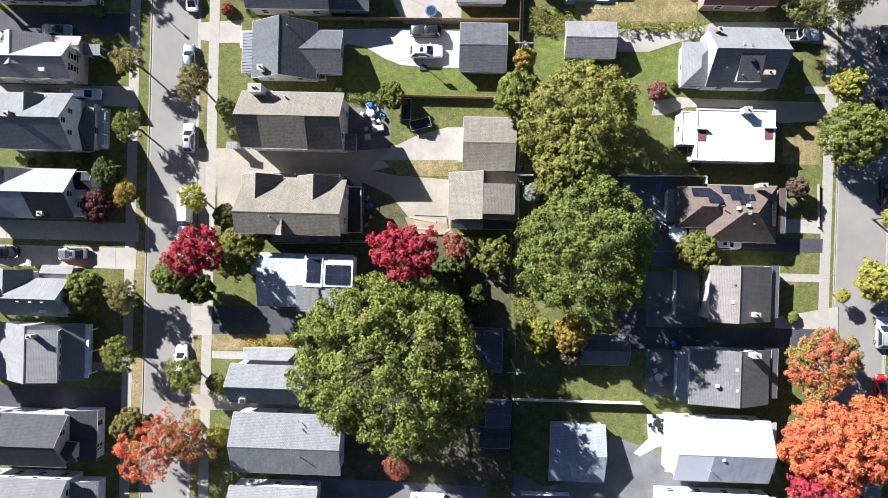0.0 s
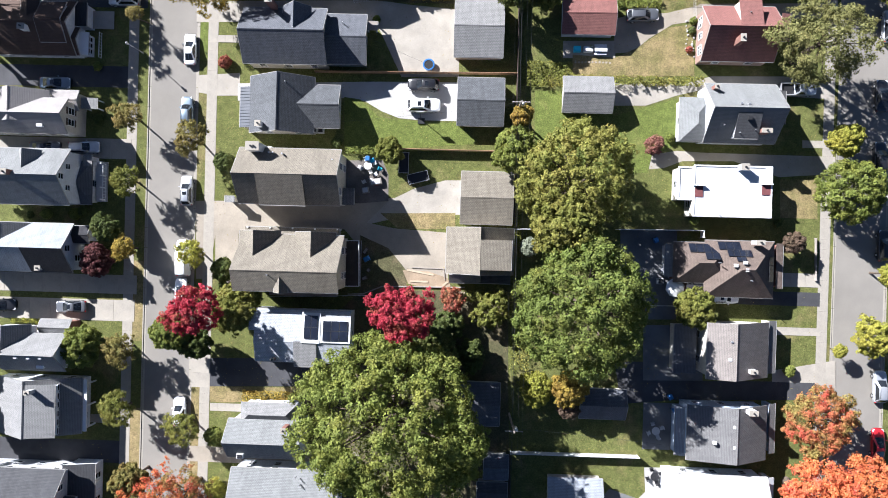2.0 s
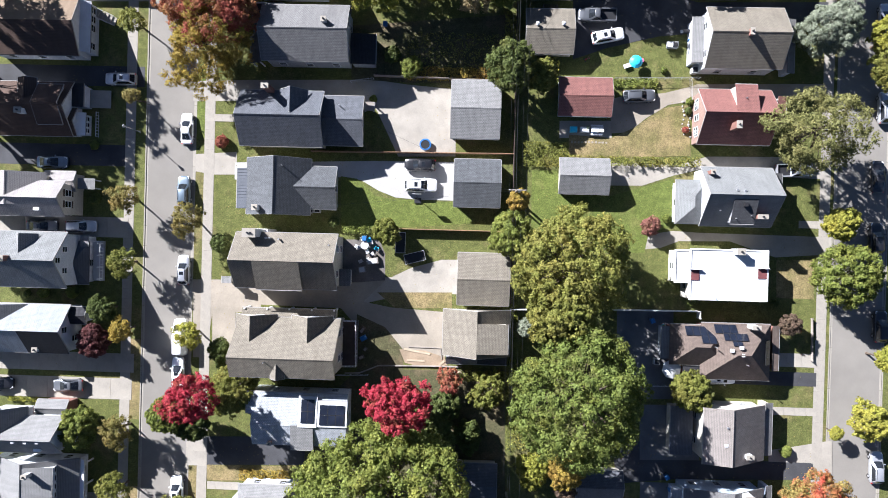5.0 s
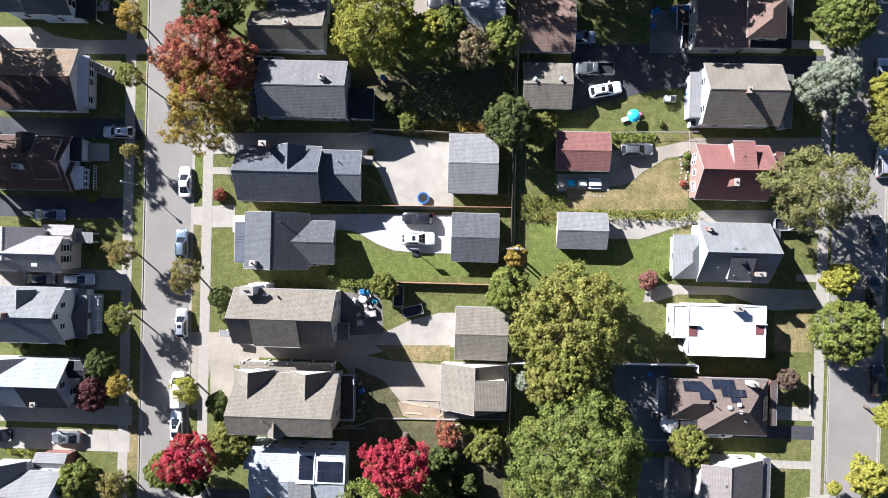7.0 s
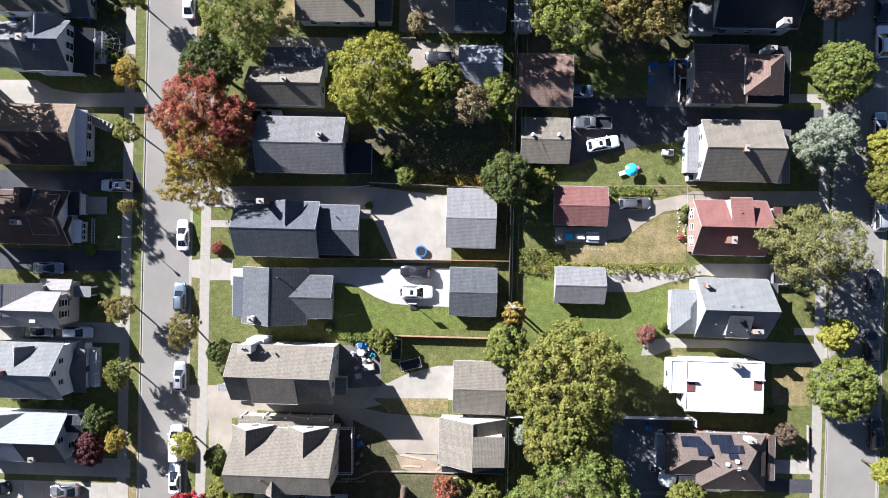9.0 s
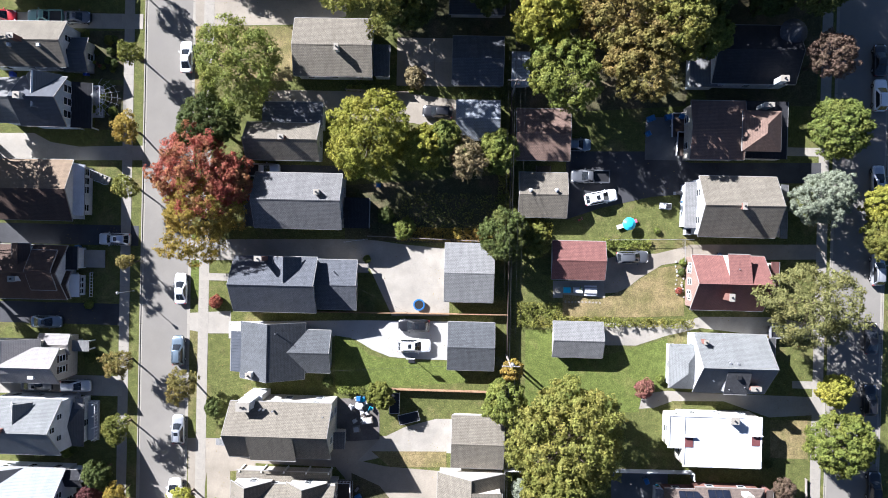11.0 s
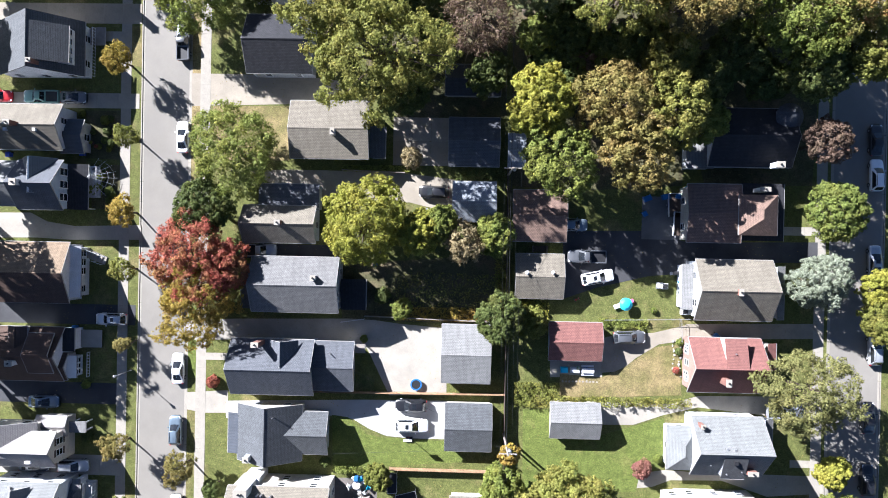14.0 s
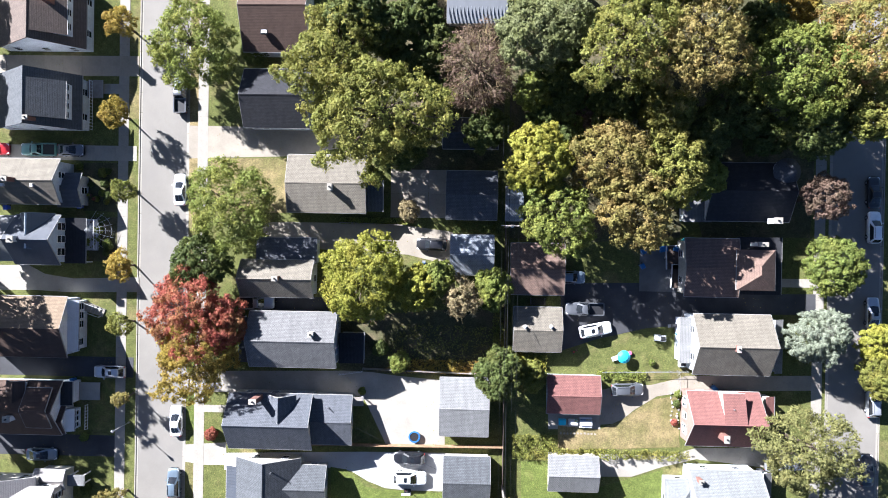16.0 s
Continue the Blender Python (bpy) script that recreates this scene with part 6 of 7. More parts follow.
hpart(h, "turret_roof", Geo().tube((tx, ty, 5.3), (tx, ty, 7.6), 1.9, 0.05, 16), S_SLATE)
chimney(h, 43.48, 66.14, 5, 7.0, 1.0, 0.7, WHITE)
lean_to(h, 32.51, 65.95, 36.22, 70.55, 0, 2.6, 2.9, "e", W_WHITE, S_LIGHT, ("wing_wall", "wing_roof"))


# ---- trees along the west street ----
STREET = "small ornamental street tree with {} leaves in the verge"
for x, y, r, m, c in (
        (-47.90, 24.75, 2.07, F_BROWN, "brownish olive"), (-47.93, 15.57, 2.15, F_OLIVE, "olive"), (-47.94, 5.88, 1.75, F_GOLD, "golden"),
        (-48.17, -8.68, 2.31, F_BROWN, "brownish olive"), (-48.37, -17.28, 2.47, F_OLIVE, "yellowing olive"), (-38.70, 21.81, 2.39, F_BROWN, "thin brown"),
        (-38.21, 5.49, 1.99, F_YELLOW, "yellow-green"), (-38.89, -19.56, 2.47, F_OLIVE, "olive"), (-47.75, 92.88, 2.31, F_GOLD, "golden yellow"),
        (-48.39, 80.03, 2.23, F_GOLD, "golden olive"), (-47.10, 69.03, 1.83, F_OLIVE, "olive"), (-47.37, 58.31, 2.07, F_GOLD, "golden"),
        (-47.26, 50.00, 1.75, F_OLIVE, "olive"), (-47.17, 39.34, 1.13, F_BROWN, "thin olive")):
    tree(x, y, r, 4.0 + 0.85 * r, m, STREET.format(c), lobe=0.55, leaf=0.12, per=80, rag=0.28, dens=0.75, group="street trees")
tree(-50.80, 8.80, 2.07, 5.5, F_DEEP, "dark green garden tree beside a house", leaf=0.14)
tree(-52.58, 3.96, 2.42, 4.6, F_MAROON, "small dark maroon garden tree", leaf=0.13)
tree(-53.68, -8.28, 3.03, 6.5, F_GREEN, "green garden tree before a house", leaf=0.15)
tree(-34.9, -1.9, 3.5, 13.5, F_RED, "crimson maple beside the street", lobe=0.6, leaf=0.15, per=100, rag=0.26, dens=0.85)
tree(-40.17, -5.64, 2.84, 7.5, F_GREEN, "dark green tree beside the street", leaf=0.16)
tree(-31.64, -2.21, 3.62, 7.0, F_OLIVE, "green and yellow tree beside a house", leaf=0.16)
tree(-37.16, -7.38, 2.39, 6.0, F_DEEP, "green tree close to the sidewalk", leaf=0.15)
tree(-34.98, -21.08, 1.47, 3.2, F_GREEN, "small rounded green tree beside the path", leaf=0.12)
tree(-42.81, -29.59, 4.83, 9.0, F_ORANGE, "orange-red maple over the street", lobe=0.75, leaf=0.14, per=70, rag=0.34, dens=0.55)
tree(-37.56, -28.22, 4.05, 9.0, F_TURN, "maple turning from green to red over the street", lobe=0.75, leaf=0.14, per=70, rag=0.34, dens=0.6)
tree(-45.56, -26.80, 2.52, 7.5, F_BROWN, "thin turning maple beside the street", leaf=0.15, rag=0.2)
tree(-34.26, 3.11, 1.79, 3.4, F_DEEP, "green shrub tree beside the sidewalk", leaf=0.12)
tree(-34.28, 18.67, 1.37, 4.2, F_DEEP, "narrow green tree in the front lawn", leaf=0.12)
bush(-35.00, -29.24, 1.65, F_YELLOW, "yellow-green shrub in the front garden")
bush(-35.27, -31.76, 1.32, F_GREEN, "green shrub in the front garden")
bush(-35.27, 33.63, 0.99, F_RUST, "small red shrub in the front lawn")
tree(-36.52, 89.30, 6.23, 10.0, F_GREEN, "broad green tree over the street", leaf=0.17, per=120)
tree(-31.06, 66.91, 6.54, 10.0, F_GREEN, "broad green tree on the front lawn", leaf=0.17, per=120)
tree(-35.14, 59.00, 4.28, 9.0, F_DEEP, "dark green tree beside the street", leaf=0.16)
tree(-35.92, 51.74, 6.24, 11.5, F_RUST, "rust-red oak over the street", lobe=0.8, leaf=0.14, per=100, rag=0.3, dens=0.95)
tree(-35.48, 46.03, 6.16, 10.5, F_GOLD, "golden-brown oak over the street", lobe=0.8, leaf=0.14, per=100, rag=0.3, dens=0.95)
tree(-31.24, 50.95, 3.46, 9.5, F_RUST, "rust-brown oak beside a house", leaf=0.16, per=80, rag=0.22)
bush(-29.47, 89.54, 1.98, F_DEEP, "dark shrub against a house wall")

for x, y, r, hh in ((-73.5, 75.0, 4.0, 16.5), (-71.5, 50.2, 4.8, 17.0), (-74.5, 60.5, 4.5, 18.0), (-69.87, 55.40, 4.33, 18.0), (-73.65, 45.81, 4.16, 16.0), (-76.43, 100.79, 4.16, 14.0), (-76.39, -21.20, 3.33, 13.0), (-76.75, 90.66, 3.75, 14.0), (-76.85, 39.53, 3.75, 15.0)):
    tree(x, y, r, hh, F_GREEN, "tall green back-yard tree shading the roofs", leaf=0.2, per=70, rag=0.3, dens=0.6)

for k in range(26):
    bx, by = random.uniform(-56.5, -51.0), random.uniform(59.5, 73.0)
    if by < 65.3 or by > 66.3:
        bush(bx, by, random.uniform(0.35, 0.75), random.choice((F_DEEP, F_GREEN, F_OLIVE)), "small garden shrub in the front beds", None, "shrub", 44)

# trees out of view, added to keep the sun off lawns between houses
for x, y, r, hh in ((-70.79, 17.48, 3.19, 9.0), (-72.45, 6.23, 3.19, 9.0), (-71.70, -9.23, 2.87, 8.0), (-69.13, 62.38, 3.19, 9.0), (-71.02, 83.00, 3.35, 9.0), (-71.39, 94.30, 3.35, 9.0), (-72.20, -16.59, 3.19, 9.0)):
    tree(x, y, r, hh, F_GREEN, "unseen green tree added to shade the west lawns", leaf=0.2, per=70, rag=0.2)

# ---- trees in the back yards ----
tree(-8.55, -15.6, 12.35, 20.6, F_GREEN, "very large spreading green tree with yellowing leaves", lobe=1.5, leaf=0.22, per=170, rag=0.1, rz=9.0, limbs=30, low=-0.45)
tree(-6.98, -1.27, 4.0, 16, F_RED, "crimson maple in a back yard", lobe=0.6, leaf=0.15, per=100, rag=0.28, dens=0.85)
tree(-0.9, -0.2, 1.9, 3.6, F_RUST, "reddish shrub tree at the yard's edge", leaf=0.12, per=50, rag=0.35, dens=0.55)
tree(4.9, -1.6, 2.6, 4.2, F_OLIVE, "vine-covered olive-green tree by the alley", leaf=0.15, per=50, rag=0.38, dens=0.7)
# the next four dark trees are added to stand for deeply shaded grass
tree(-3.82, -8.78, 4.2, 7, F_DEEP, "dark green tree added over grass in deep shade", leaf=0.18)
tree(-0.94, -3.71, 2.0, 3.6, F_DEEP, "dark green tree added for shaded grass beside a crimson maple", leaf=0.17, rag=0.25)
tree(2.0, -8.2, 2.2, 3.6, F_DEEP, "dark green tree added for shaded grass by the alley", leaf=0.17, rag=0.25)
tree(-3.22, -5.45, 2.6, 6.5, F_DEEP, "dark green tree added for a yard's deep shade", leaf=0.17, rag=0.25)
tree(0.46, -19.73, 4.41, 12.5, F_GREEN, "green tree beside a shed", leaf=0.18, rag=0.2)
tree(-10.38, 20.97, 2.01, 4.2, F_OLIVE, "rounded olive tree beside a fence", leaf=0.13)
tree(7.39, 21.13, 3.31, 7.5, F_GREEN, "green tree under the power lines", leaf=0.15)
tree(8.12, 25.76, 1.58, 7.0, F_GOLD, "yellow tree beside a utility pole", leaf=0.13)
tree(15.70, 17.07, 8.12, 13.4, F_OLIVE, "large olive-yellow tree in a back yard", lobe=1.25, leaf=0.2, per=150, rag=0.12, limbs=24)
tree(13.69, 10.22, 4.51, 14, F_OLIVE, "olive tree beside larger trees", leaf=0.19, per=130)
tree(16.1, -0.2, 9.2, 18.3, F_FERN, "large dense green tree in a back yard", lobe=1.35, leaf=0.2, per=170, rag=0.08, limbs=28)
tree(11.35, -12.45, 2.58, 5.0, F_YELLOW, "yellow-green tree beside the rear line", leaf=0.14, per=70)
tree(16.13, -12.00, 2.71, 6.0, F_GOLD, "golden shrub tree beside a garage", leaf=0.14)
tree(16.07, -14.88, 1.77, 4.0, F_DULL, "dull reddish shrub beside a garage", leaf=0.12)
bush(10.08, 7.71, 1.38, F_SPRUCE, "blue-green juniper beside a fence", 2.6)
bush(-8.37, -32.59, 2.12, F_RUST, "thin rusty shrub beside the blacktop yard")
tree(-15.78, 85.72, 7.05, 16.5, F_OLIVE, "large olive-green tree behind a house", lobe=1.0, leaf=0.18, per=120, rag=0.24, dens=0.8, limbs=22)
tree(-9.65, 78.28, 8.02, 20, F_OLIVE, "large yellowing green tree over a house", lobe=1.05, leaf=0.19, per=120, rag=0.34, dens=0.7, limbs=26)
# extra dark crown, put in as the shaded lower side of the tree above
tree(-7.65, 76.61, 4.67, 9.5, F_DEEP, "dark green crown added for the shaded side of a larger tree", leaf=0.19)
for x, y, r, hh in ((-8.83, 90.67, 3.65, 12.0), (-4.75, 92.95, 3.08, 10.0), (-7.26, 85.93, 2.96, 9.0), (-2.75, 83.89, 2.84, 7.5)):
    tree(x, y, r, hh, F_DEEP, "dark green tree in the shade behind houses", leaf=0.19, rag=0.24)
tree(-13.47, 91.81, 3.72, 15, F_DEEP, "dark green tree behind a house", leaf=0.19)
tree(-12.26, 57.51, 6.16, 11.0, F_YELLOW, "bright yellow-green tree behind a house", leaf=0.18, per=140)
tree(-5.04, 56.12, 3.31, 8.0, F_YELLOW, "yellow-green tree in a back yard", leaf=0.16)
tree(-1.91, 57.60, 2.36, 7.5, F_GREEN, "green tree in a back yard", leaf=0.15)
bare_tree(1.28, 54.91, 2.99, 7.5, F_STRAW, "half-bare straw-coloured tree in a yard")
tree(5.63, 55.94, 3.03, 6.5, F_GREEN, "green tree beside the rear line", leaf=0.15)
bush(-6.57, 67.02, 1.65, F_STRAW, "dry straw-coloured shrub beside a garage")
tree(6.57, 44.39, 3.62, 8.0, F_DEEP, "dark green tree under the power lines", leaf=0.15, per=120)
tree(11.11, 43.69, 2.42, 4.8, F_OLIVE, "olive shrub tree beside a garage", leaf=0.14)
bush(-7.56, 45.00, 1.64, F_GREEN, "light green shrub in the overgrown yard")
bush(-10.37, 46.91, 1.24, F_DEEP, "green shrub in the overgrown yard")
bare_tree(2.76, 85.58, 5.41, 14, F_DULL, "brown half-bare tree with dull leaves", 900)
tree(9.78, 88.73, 4.99, 17, F_WILLOW, "pale grey-green willow-like tree", leaf=0.17, per=130, lobe=0.9)
tree(13.38, 90.21, 3.67, 17, F_WILLOW, "pale grey-green willow-like tree", leaf=0.17, per=110, lobe=0.9)
tree(10.45, 83.02, 2.73, 9.0, F_GREEN, "light green tree among larger ones", leaf=0.15)
tree(18.01, 80.07, 3.15, 7.5, F_DULL, "brownish-red thinning tree among oaks", leaf=0.14, per=60)
tree(21.23, 87.13, 6.45, 21, F_OLIVE, "large olive-yellow oak over back yards", lobe=0.95, leaf=0.18, per=100, rag=0.3, dens=0.65, limbs=26)
tree(29.30, 86.85, 6.59, 21, F_BROWN, "large golden-olive oak over back yards", lobe=0.95, leaf=0.18, per=100, rag=0.32, dens=0.65, limbs=26)
tree(22.81, 95.96, 6.45, 20, F_DEEP, "large dark green oak over back yards", lobe=1.2, leaf=0.2, per=110, rag=0.2)
tree(31.89, 96.71, 5.73, 20, F_OLIVE, "large olive oak behind houses", lobe=1.2, leaf=0.2, per=100, rag=0.2)
tree(11.04, 73.37, 4.66, 14, F_YELLOW, "yellow-green tree over a shed", leaf=0.18, per=110, rag=0.18)
tree(13.78, 65.95, 5.11, 13.5, F_GREEN, "light green tree over a garage", leaf=0.18, per=110, rag=0.2, dens=0.75)
tree(20.87, 73.03, 5.96, 15.2, F_BROWN, "golden-brown tree with sparse sprays", leaf=0.19, per=110, rag=0.2, dens=0.75)
tree(23.54, 67.18, 5.21, 15.2, F_BROWN, "golden-brown tree with sparse sprays", leaf=0.19, per=110, rag=0.22, dens=0.75)
tree(27.82, 72.39, 4.84, 15.2, F_OLIVE, "olive tree with sparse sprays", leaf=0.19, per=100, rag=0.22, dens=0.75)
tree(32.89, 71.65, 3.23, 10.0, F_GREEN, "green tree beside a dark roof", leaf=0.17)
tree(43.97, 84.72, 7.05, 17, F_GREEN, "large green tree over the east street", lobe=1.15, leaf=0.19, per=120, rag=0.16, limbs=22)
tree(50.39, 87.35, 6.53, 18, F_CORAL, "large oak turning orange over the east street", lobe=1.15, leaf=0.19, per=110, rag=0.18, limbs=22)
tree(52.86, 80.00, 4.09, 15, F_OLIVE, "olive tree beside the east street", leaf=0.18, rag=0.2)
tree(46.98, 78.66, 4.51, 13, F_DEEP, "dark green crown added for the shaded side of a larger tree beside the street", leaf=0.18)
tree(44.26, 94.09, 3.42, 11.0, F_GOLD, "orange-brown tree beside the street", leaf=0.18)

for x, y, r, hh, m in ((17.36, 83.48, 3.12, 9.0, F_DEEP), (21.39, 81.00, 3.46, 10.0, F_DEEP), (28.20, 79.94, 3.85, 11.0, F_OLIVE), (37.58, 80.81, 4.23, 10.0, F_DEEP),
                       (41.86, 77.63, 3.12, 8.5, F_DEEP), (33.53, 77.35, 3.46, 10.0, F_DEEP), (28.24, 101.36, 5.26, 15.0, F_DEEP), (17.97, 99.08, 4.51, 14.0, F_DEEP),
                       (15.35, 77.07, 2.36, 7.5, F_DEEP), (13.88, 84.98, 3.27, 9.0, F_DEEP), (16.61, 91.17, 3.27, 9.0, F_DEEP), (25.79, 83.19, 3.12, 9.0, F_OLIVE), (15.27, 80.97, 2.84, 8.0, F_DEEP), (12.58, 79.38, 2.68, 7.5, F_DEEP), (4.41, 78.11, 3.15, 8.0, F_DEEP), (39.90, 90.71, 3.80, 12.0, F_DEEP), (-2.75, 88.38, 3.46, 10.0, F_DEEP)):
    tree(x, y, r, hh, m, "understorey tree in the shade of taller ones", leaf=0.2, per=90, rag=0.2)

# ---- trees along the east street ----
tree(49.7, 69.4, 3.2, 9.5, F_DULL, "thin maroon-brown street tree", leaf=0.13, per=60)
tree(52.64, 60.16, 4.25, 7.5, F_FERN, "dense rounded green street tree", leaf=0.15, per=130, rag=0.06)
tree(50.3, 50.4, 3.9, 8.4, F_SPRUCE, "pale blue spruce beside the sidewalk", lobe=0.62, leaf=0.13, per=110, rag=0.26, rz=3.9, zc=4.4, dens=1.25, name="conifer")
tree(47.4, 35.7, 6.3, 12.6, F_SAGE, "broad grey-olive tree before the houses", leaf=0.16, per=120, rag=0.22, dens=0.8)
tree(58.81, 49.45, 3.15, 7.5, F_YELLOW, "yellow-green tree beyond the east street", leaf=0.16)
tree(59.05, 45.58, 3.31, 7.5, F_OLIVE, "olive tree beyond the east street", leaf=0.16)
tree(53.27, 23.85, 2.39, 5.5, F_YELLOW, "rounded yellow-green street tree", leaf=0.14)
tree(53.67, 16.64, 4.57, 8.0, F_GREEN, "dense rounded green street tree", leaf=0.16, per=130, rag=0.06)
tree(47.29, 9.23, 1.6, 3.4, F_DULL, "small maroon tree in the front lawn", leaf=0.12)
tree(27.50, 22.80, 1.45, 2.6, F_DUSTY, "rounded dusty-red shrub on the lawn", leaf=0.1)
tree(33.31, -0.23, 2.95, 6.0, F_OLIVE, "dark olive tree between houses", leaf=0.15)
tree(54.11, -5.77, 0.98, 3.2, F_YELLOW, "slender young tree in the verge", leaf=0.11, per=50)
tree(57.88, -3.61, 2.87, 6.0, F_YELLOW, "thin yellow tree beyond the east street", leaf=0.14, per=60, rag=0.2)
tree(59.51, 5.29, 1.75, 6.0, F_YELLOW, "yellow tree beyond the east street", leaf=0.14, per=60)
tree(49.78, -15.05, 4.83, 9.5, F_TURN, "maple turning red and green before a house", leaf=0.16, per=100, rag=0.18)
tree(48.42, -25.32, 5.87, 14, F_ORANGE, "blazing orange maple before the houses", lobe=0.95, leaf=0.17, per=140, rag=0.14, limbs=20)
tree(53.86, -24.00, 5.41, 14, F_ORANGE, "blazing orange maple over the east street", lobe=0.95, leaf=0.17, per=130, rag=0.16, limbs=20)
tree(48.05, -30.94, 4.19, 12.5, F_RED, "red-orange maple before the houses", leaf=0.17, per=120, rag=0.16)

# ---- hedges and weeds ----
hedge(15.55, 31.47, 34.54, 32.87, 1.3, F_OLIVE, "untrimmed green hedge between back lawns")
hedge(9.08, 31.07, 15.70, 34.71, 1.0, F_OLIVE, "tangle of yellow-green weeds by the rear line")
hedge(-8.04, 43.29, 5.20, 45.28, 0.9, F_GOLD, "dry golden weeds along a fence")
hedge(21.18, 42.89, 28.21, 44.30, 0.8, F_GREEN, "low green shrubs beside the drive")
hedge(-31.58, -16.38, -24.12, -14.72, 0.7, F_GOLD, "dry brown shrubs along the drive")
hedge(9.27, 44.42, 13.40, 46.91, 1.0, F_OLIVE, "mixed weeds behind a garage")
hedge(-66.75, -5.73, -62.20, -5.07, 0.8, F_YELLOW, "yellow flowering shrubs beside the drive")
hedge(0.55, -0.60, 7.58, 1.05, 1.2, F_OLIVE, "tangled shrubs at the yard's end")
hedge(-16.68, 64.97, -6.76, 65.88, 0.9, F_GREEN, "climbers along a low fence")
hedge(-0.13, 63.90, 7.30, 65.30, 1.6, F_DEEP, "ivy and shrubs behind a garage")
hedge(5.91, 45.18, 7.81, 53.44, 1.5, F_OLIVE, "vines along the rear fence")
hedge(-8.94, 44.95, 7.22, 50.34, 0.55, F_OLIVE, "sparse tall weeds in an overgrown yard", 12)
hedge(8.46, 43.99, 13.84, 46.47, 1.1, F_YELLOW, "bright shrubs behind a garage", 40)
hedge(7.69, -10.39, 10.59, 2.86, 1.3, F_OLIVE, "vines and weeds along the rear line", 30)
hedge(6.75, 8.58, 8.82, 20.17, 1.2, F_GREEN, "shrubs along the rear fence", 40)
hedge(-17.30, 20.64, -11.67, 21.72, 1.0, F_GREEN, "row of small green shrubs on a bank")

# ---- fallen leaves ----
rng = np.random.default_rng(5)
n = 22000
lx, ly = rng.uniform(-62, 54, n), rng.uniform(-42, 100, n)
keep = (np.sin(lx * 0.31 + 1.3) * np.sin(ly * 0.23) + 0.6 * np.sin(lx * 0.9) * np.sin(ly * 0.8 + 2) + rng.normal(0, 0.6, n) > 0.1) & ((lx < -50.2) | (lx > -36.4)) & (lx < 52)
pts = np.stack([lx[keep], ly[keep], np.full(keep.sum(), 0.045)], 1)
litter = new("fallen_leaves", leaf_mesh("fallen_leaves", pts, rng.normal(0, 0.25, pts.shape) + np.array([0, 0, 1.0]), 0.065, rng, F_BROWN))
tagged(litter, "scattered dry brown leaves lying on lawns and drives", "fallen leaves", kind="stuff")

# ---- vehicles ----
C_WHITE, C_SILVER = paint("white_car_paint", (0.75, 0.75, 0.75)), paint("silver_car_paint", (0.42, 0.43, 0.45), 0.3, 0.5)
C_BLACK, C_GREY = paint("black_car_paint", (0.012, 0.012, 0.014)), paint("grey_car_paint", (0.12, 0.125, 0.135), 0.3, 0.4)
C_BLUE, C_RED = paint("blue_grey_car_paint", (0.14, 0.18, 0.22), 0.3, 0.4), paint("red_car_paint", (0.35, 0.015, 0.02))
C_GREEN = paint("green_car_paint", (0.10, 0.20, 0.17))
P = "parked along the street kerb"
car(-40.53, 35.43, 91, C_WHITE, "white sedan " + P)
car(-40.73, 26.26, 91, C_BLUE, "blue-grey hatchback " + P, "suv", 4.4)
car(-40.47, 14.59, 91, C_SILVER, "silver hatchback " + P, "suv", 4.4)
car(-40.73, 4.63, 91, C_WHITE, "white panel van " + P, "van", 5.4, 2.0, category="van")
car(-41.00, -0.67, 91, C_WHITE, "white sedan under a crimson maple")
car(-40.76, -18.10, 91, C_WHITE, "white hatchback under a street tree", "suv", 4.3)
car(-40.51, 83.44, 91, C_GREY, "dark grey pickup " + P, "pickup", 5.3, 1.9, category="pickup")
car(-40.40, 69.57, 91, C_WHITE, "white sedan " + P, "sedan", 4.7)
car(-68.05, -3.13, 2, C_BLACK, "black car on a concrete drive")
car(-57.44, -3.09, 182, C_GREY, "dark grey sedan on a concrete drive")
car(-55.95, 20.58, 2, C_SILVER, "silver wagon on a concrete drive", "suv", 4.6)
car(-61.91, 20.46, 2, C_GREY, "grey sedan beside a house")
car(-5.92, 30.89, 180, C_BLACK, "black estate car on pale concrete", "suv", 4.6)
car(-5.83, 27.95, 1, C_WHITE, "white estate car on pale concrete", "suv", 4.9, 1.95)
car(-3.77, -37.59, 180, C_WHITE, "white van on a blacktop yard", "van", 5.2, 2.0, category="van")
car(47.95, 31.41, 2, C_SILVER, "silver pickup on a front drive", "pickup", 5.2, 1.9, category="pickup")
car(38.26, 1.18, 2, C_WHITE, "white car on a dark drive", "suv", 4.5)
car(-61.49, 75.18, 180, C_GREEN, "green pickup on a concrete drive", "pickup", 5.4, 1.9, category="pickup")
car(-56.79, 75.17, 0, C_GREY, "dark grey sedan on a concrete drive", "sedan", 3.9)
car(-68.03, 75.19, 0, C_RED, "red car on a concrete drive", "suv", 4.2)
car(-50.51, 42.50, 180, C_SILVER, "silver minivan stopped at a drive's end", "suv", 4.7)
car(-60.57, 29.99, 1, C_BLUE, "blue-grey sedan on a blacktop drive")
car(-3.20, 62.14, 178, C_BLACK, "black estate car beside a garage", "suv", 4.4)
car(-28.71, 53.15, 1, C_SILVER, "silver pickup between houses", "pickup", 5.2, 1.9, category="pickup")
car(19.16, 53.19, 180, C_GREY, "dark grey pickup on a blacktop yard", "pickup", 5.6, 1.9, category="pickup")
car(20.77, 50.19, 12, C_WHITE, "white estate car on a blacktop yard", "suv", 4.7)
car(25.49, 41.61, 3, C_GREY, "grey minivan beside a red garage", "suv", 4.7)
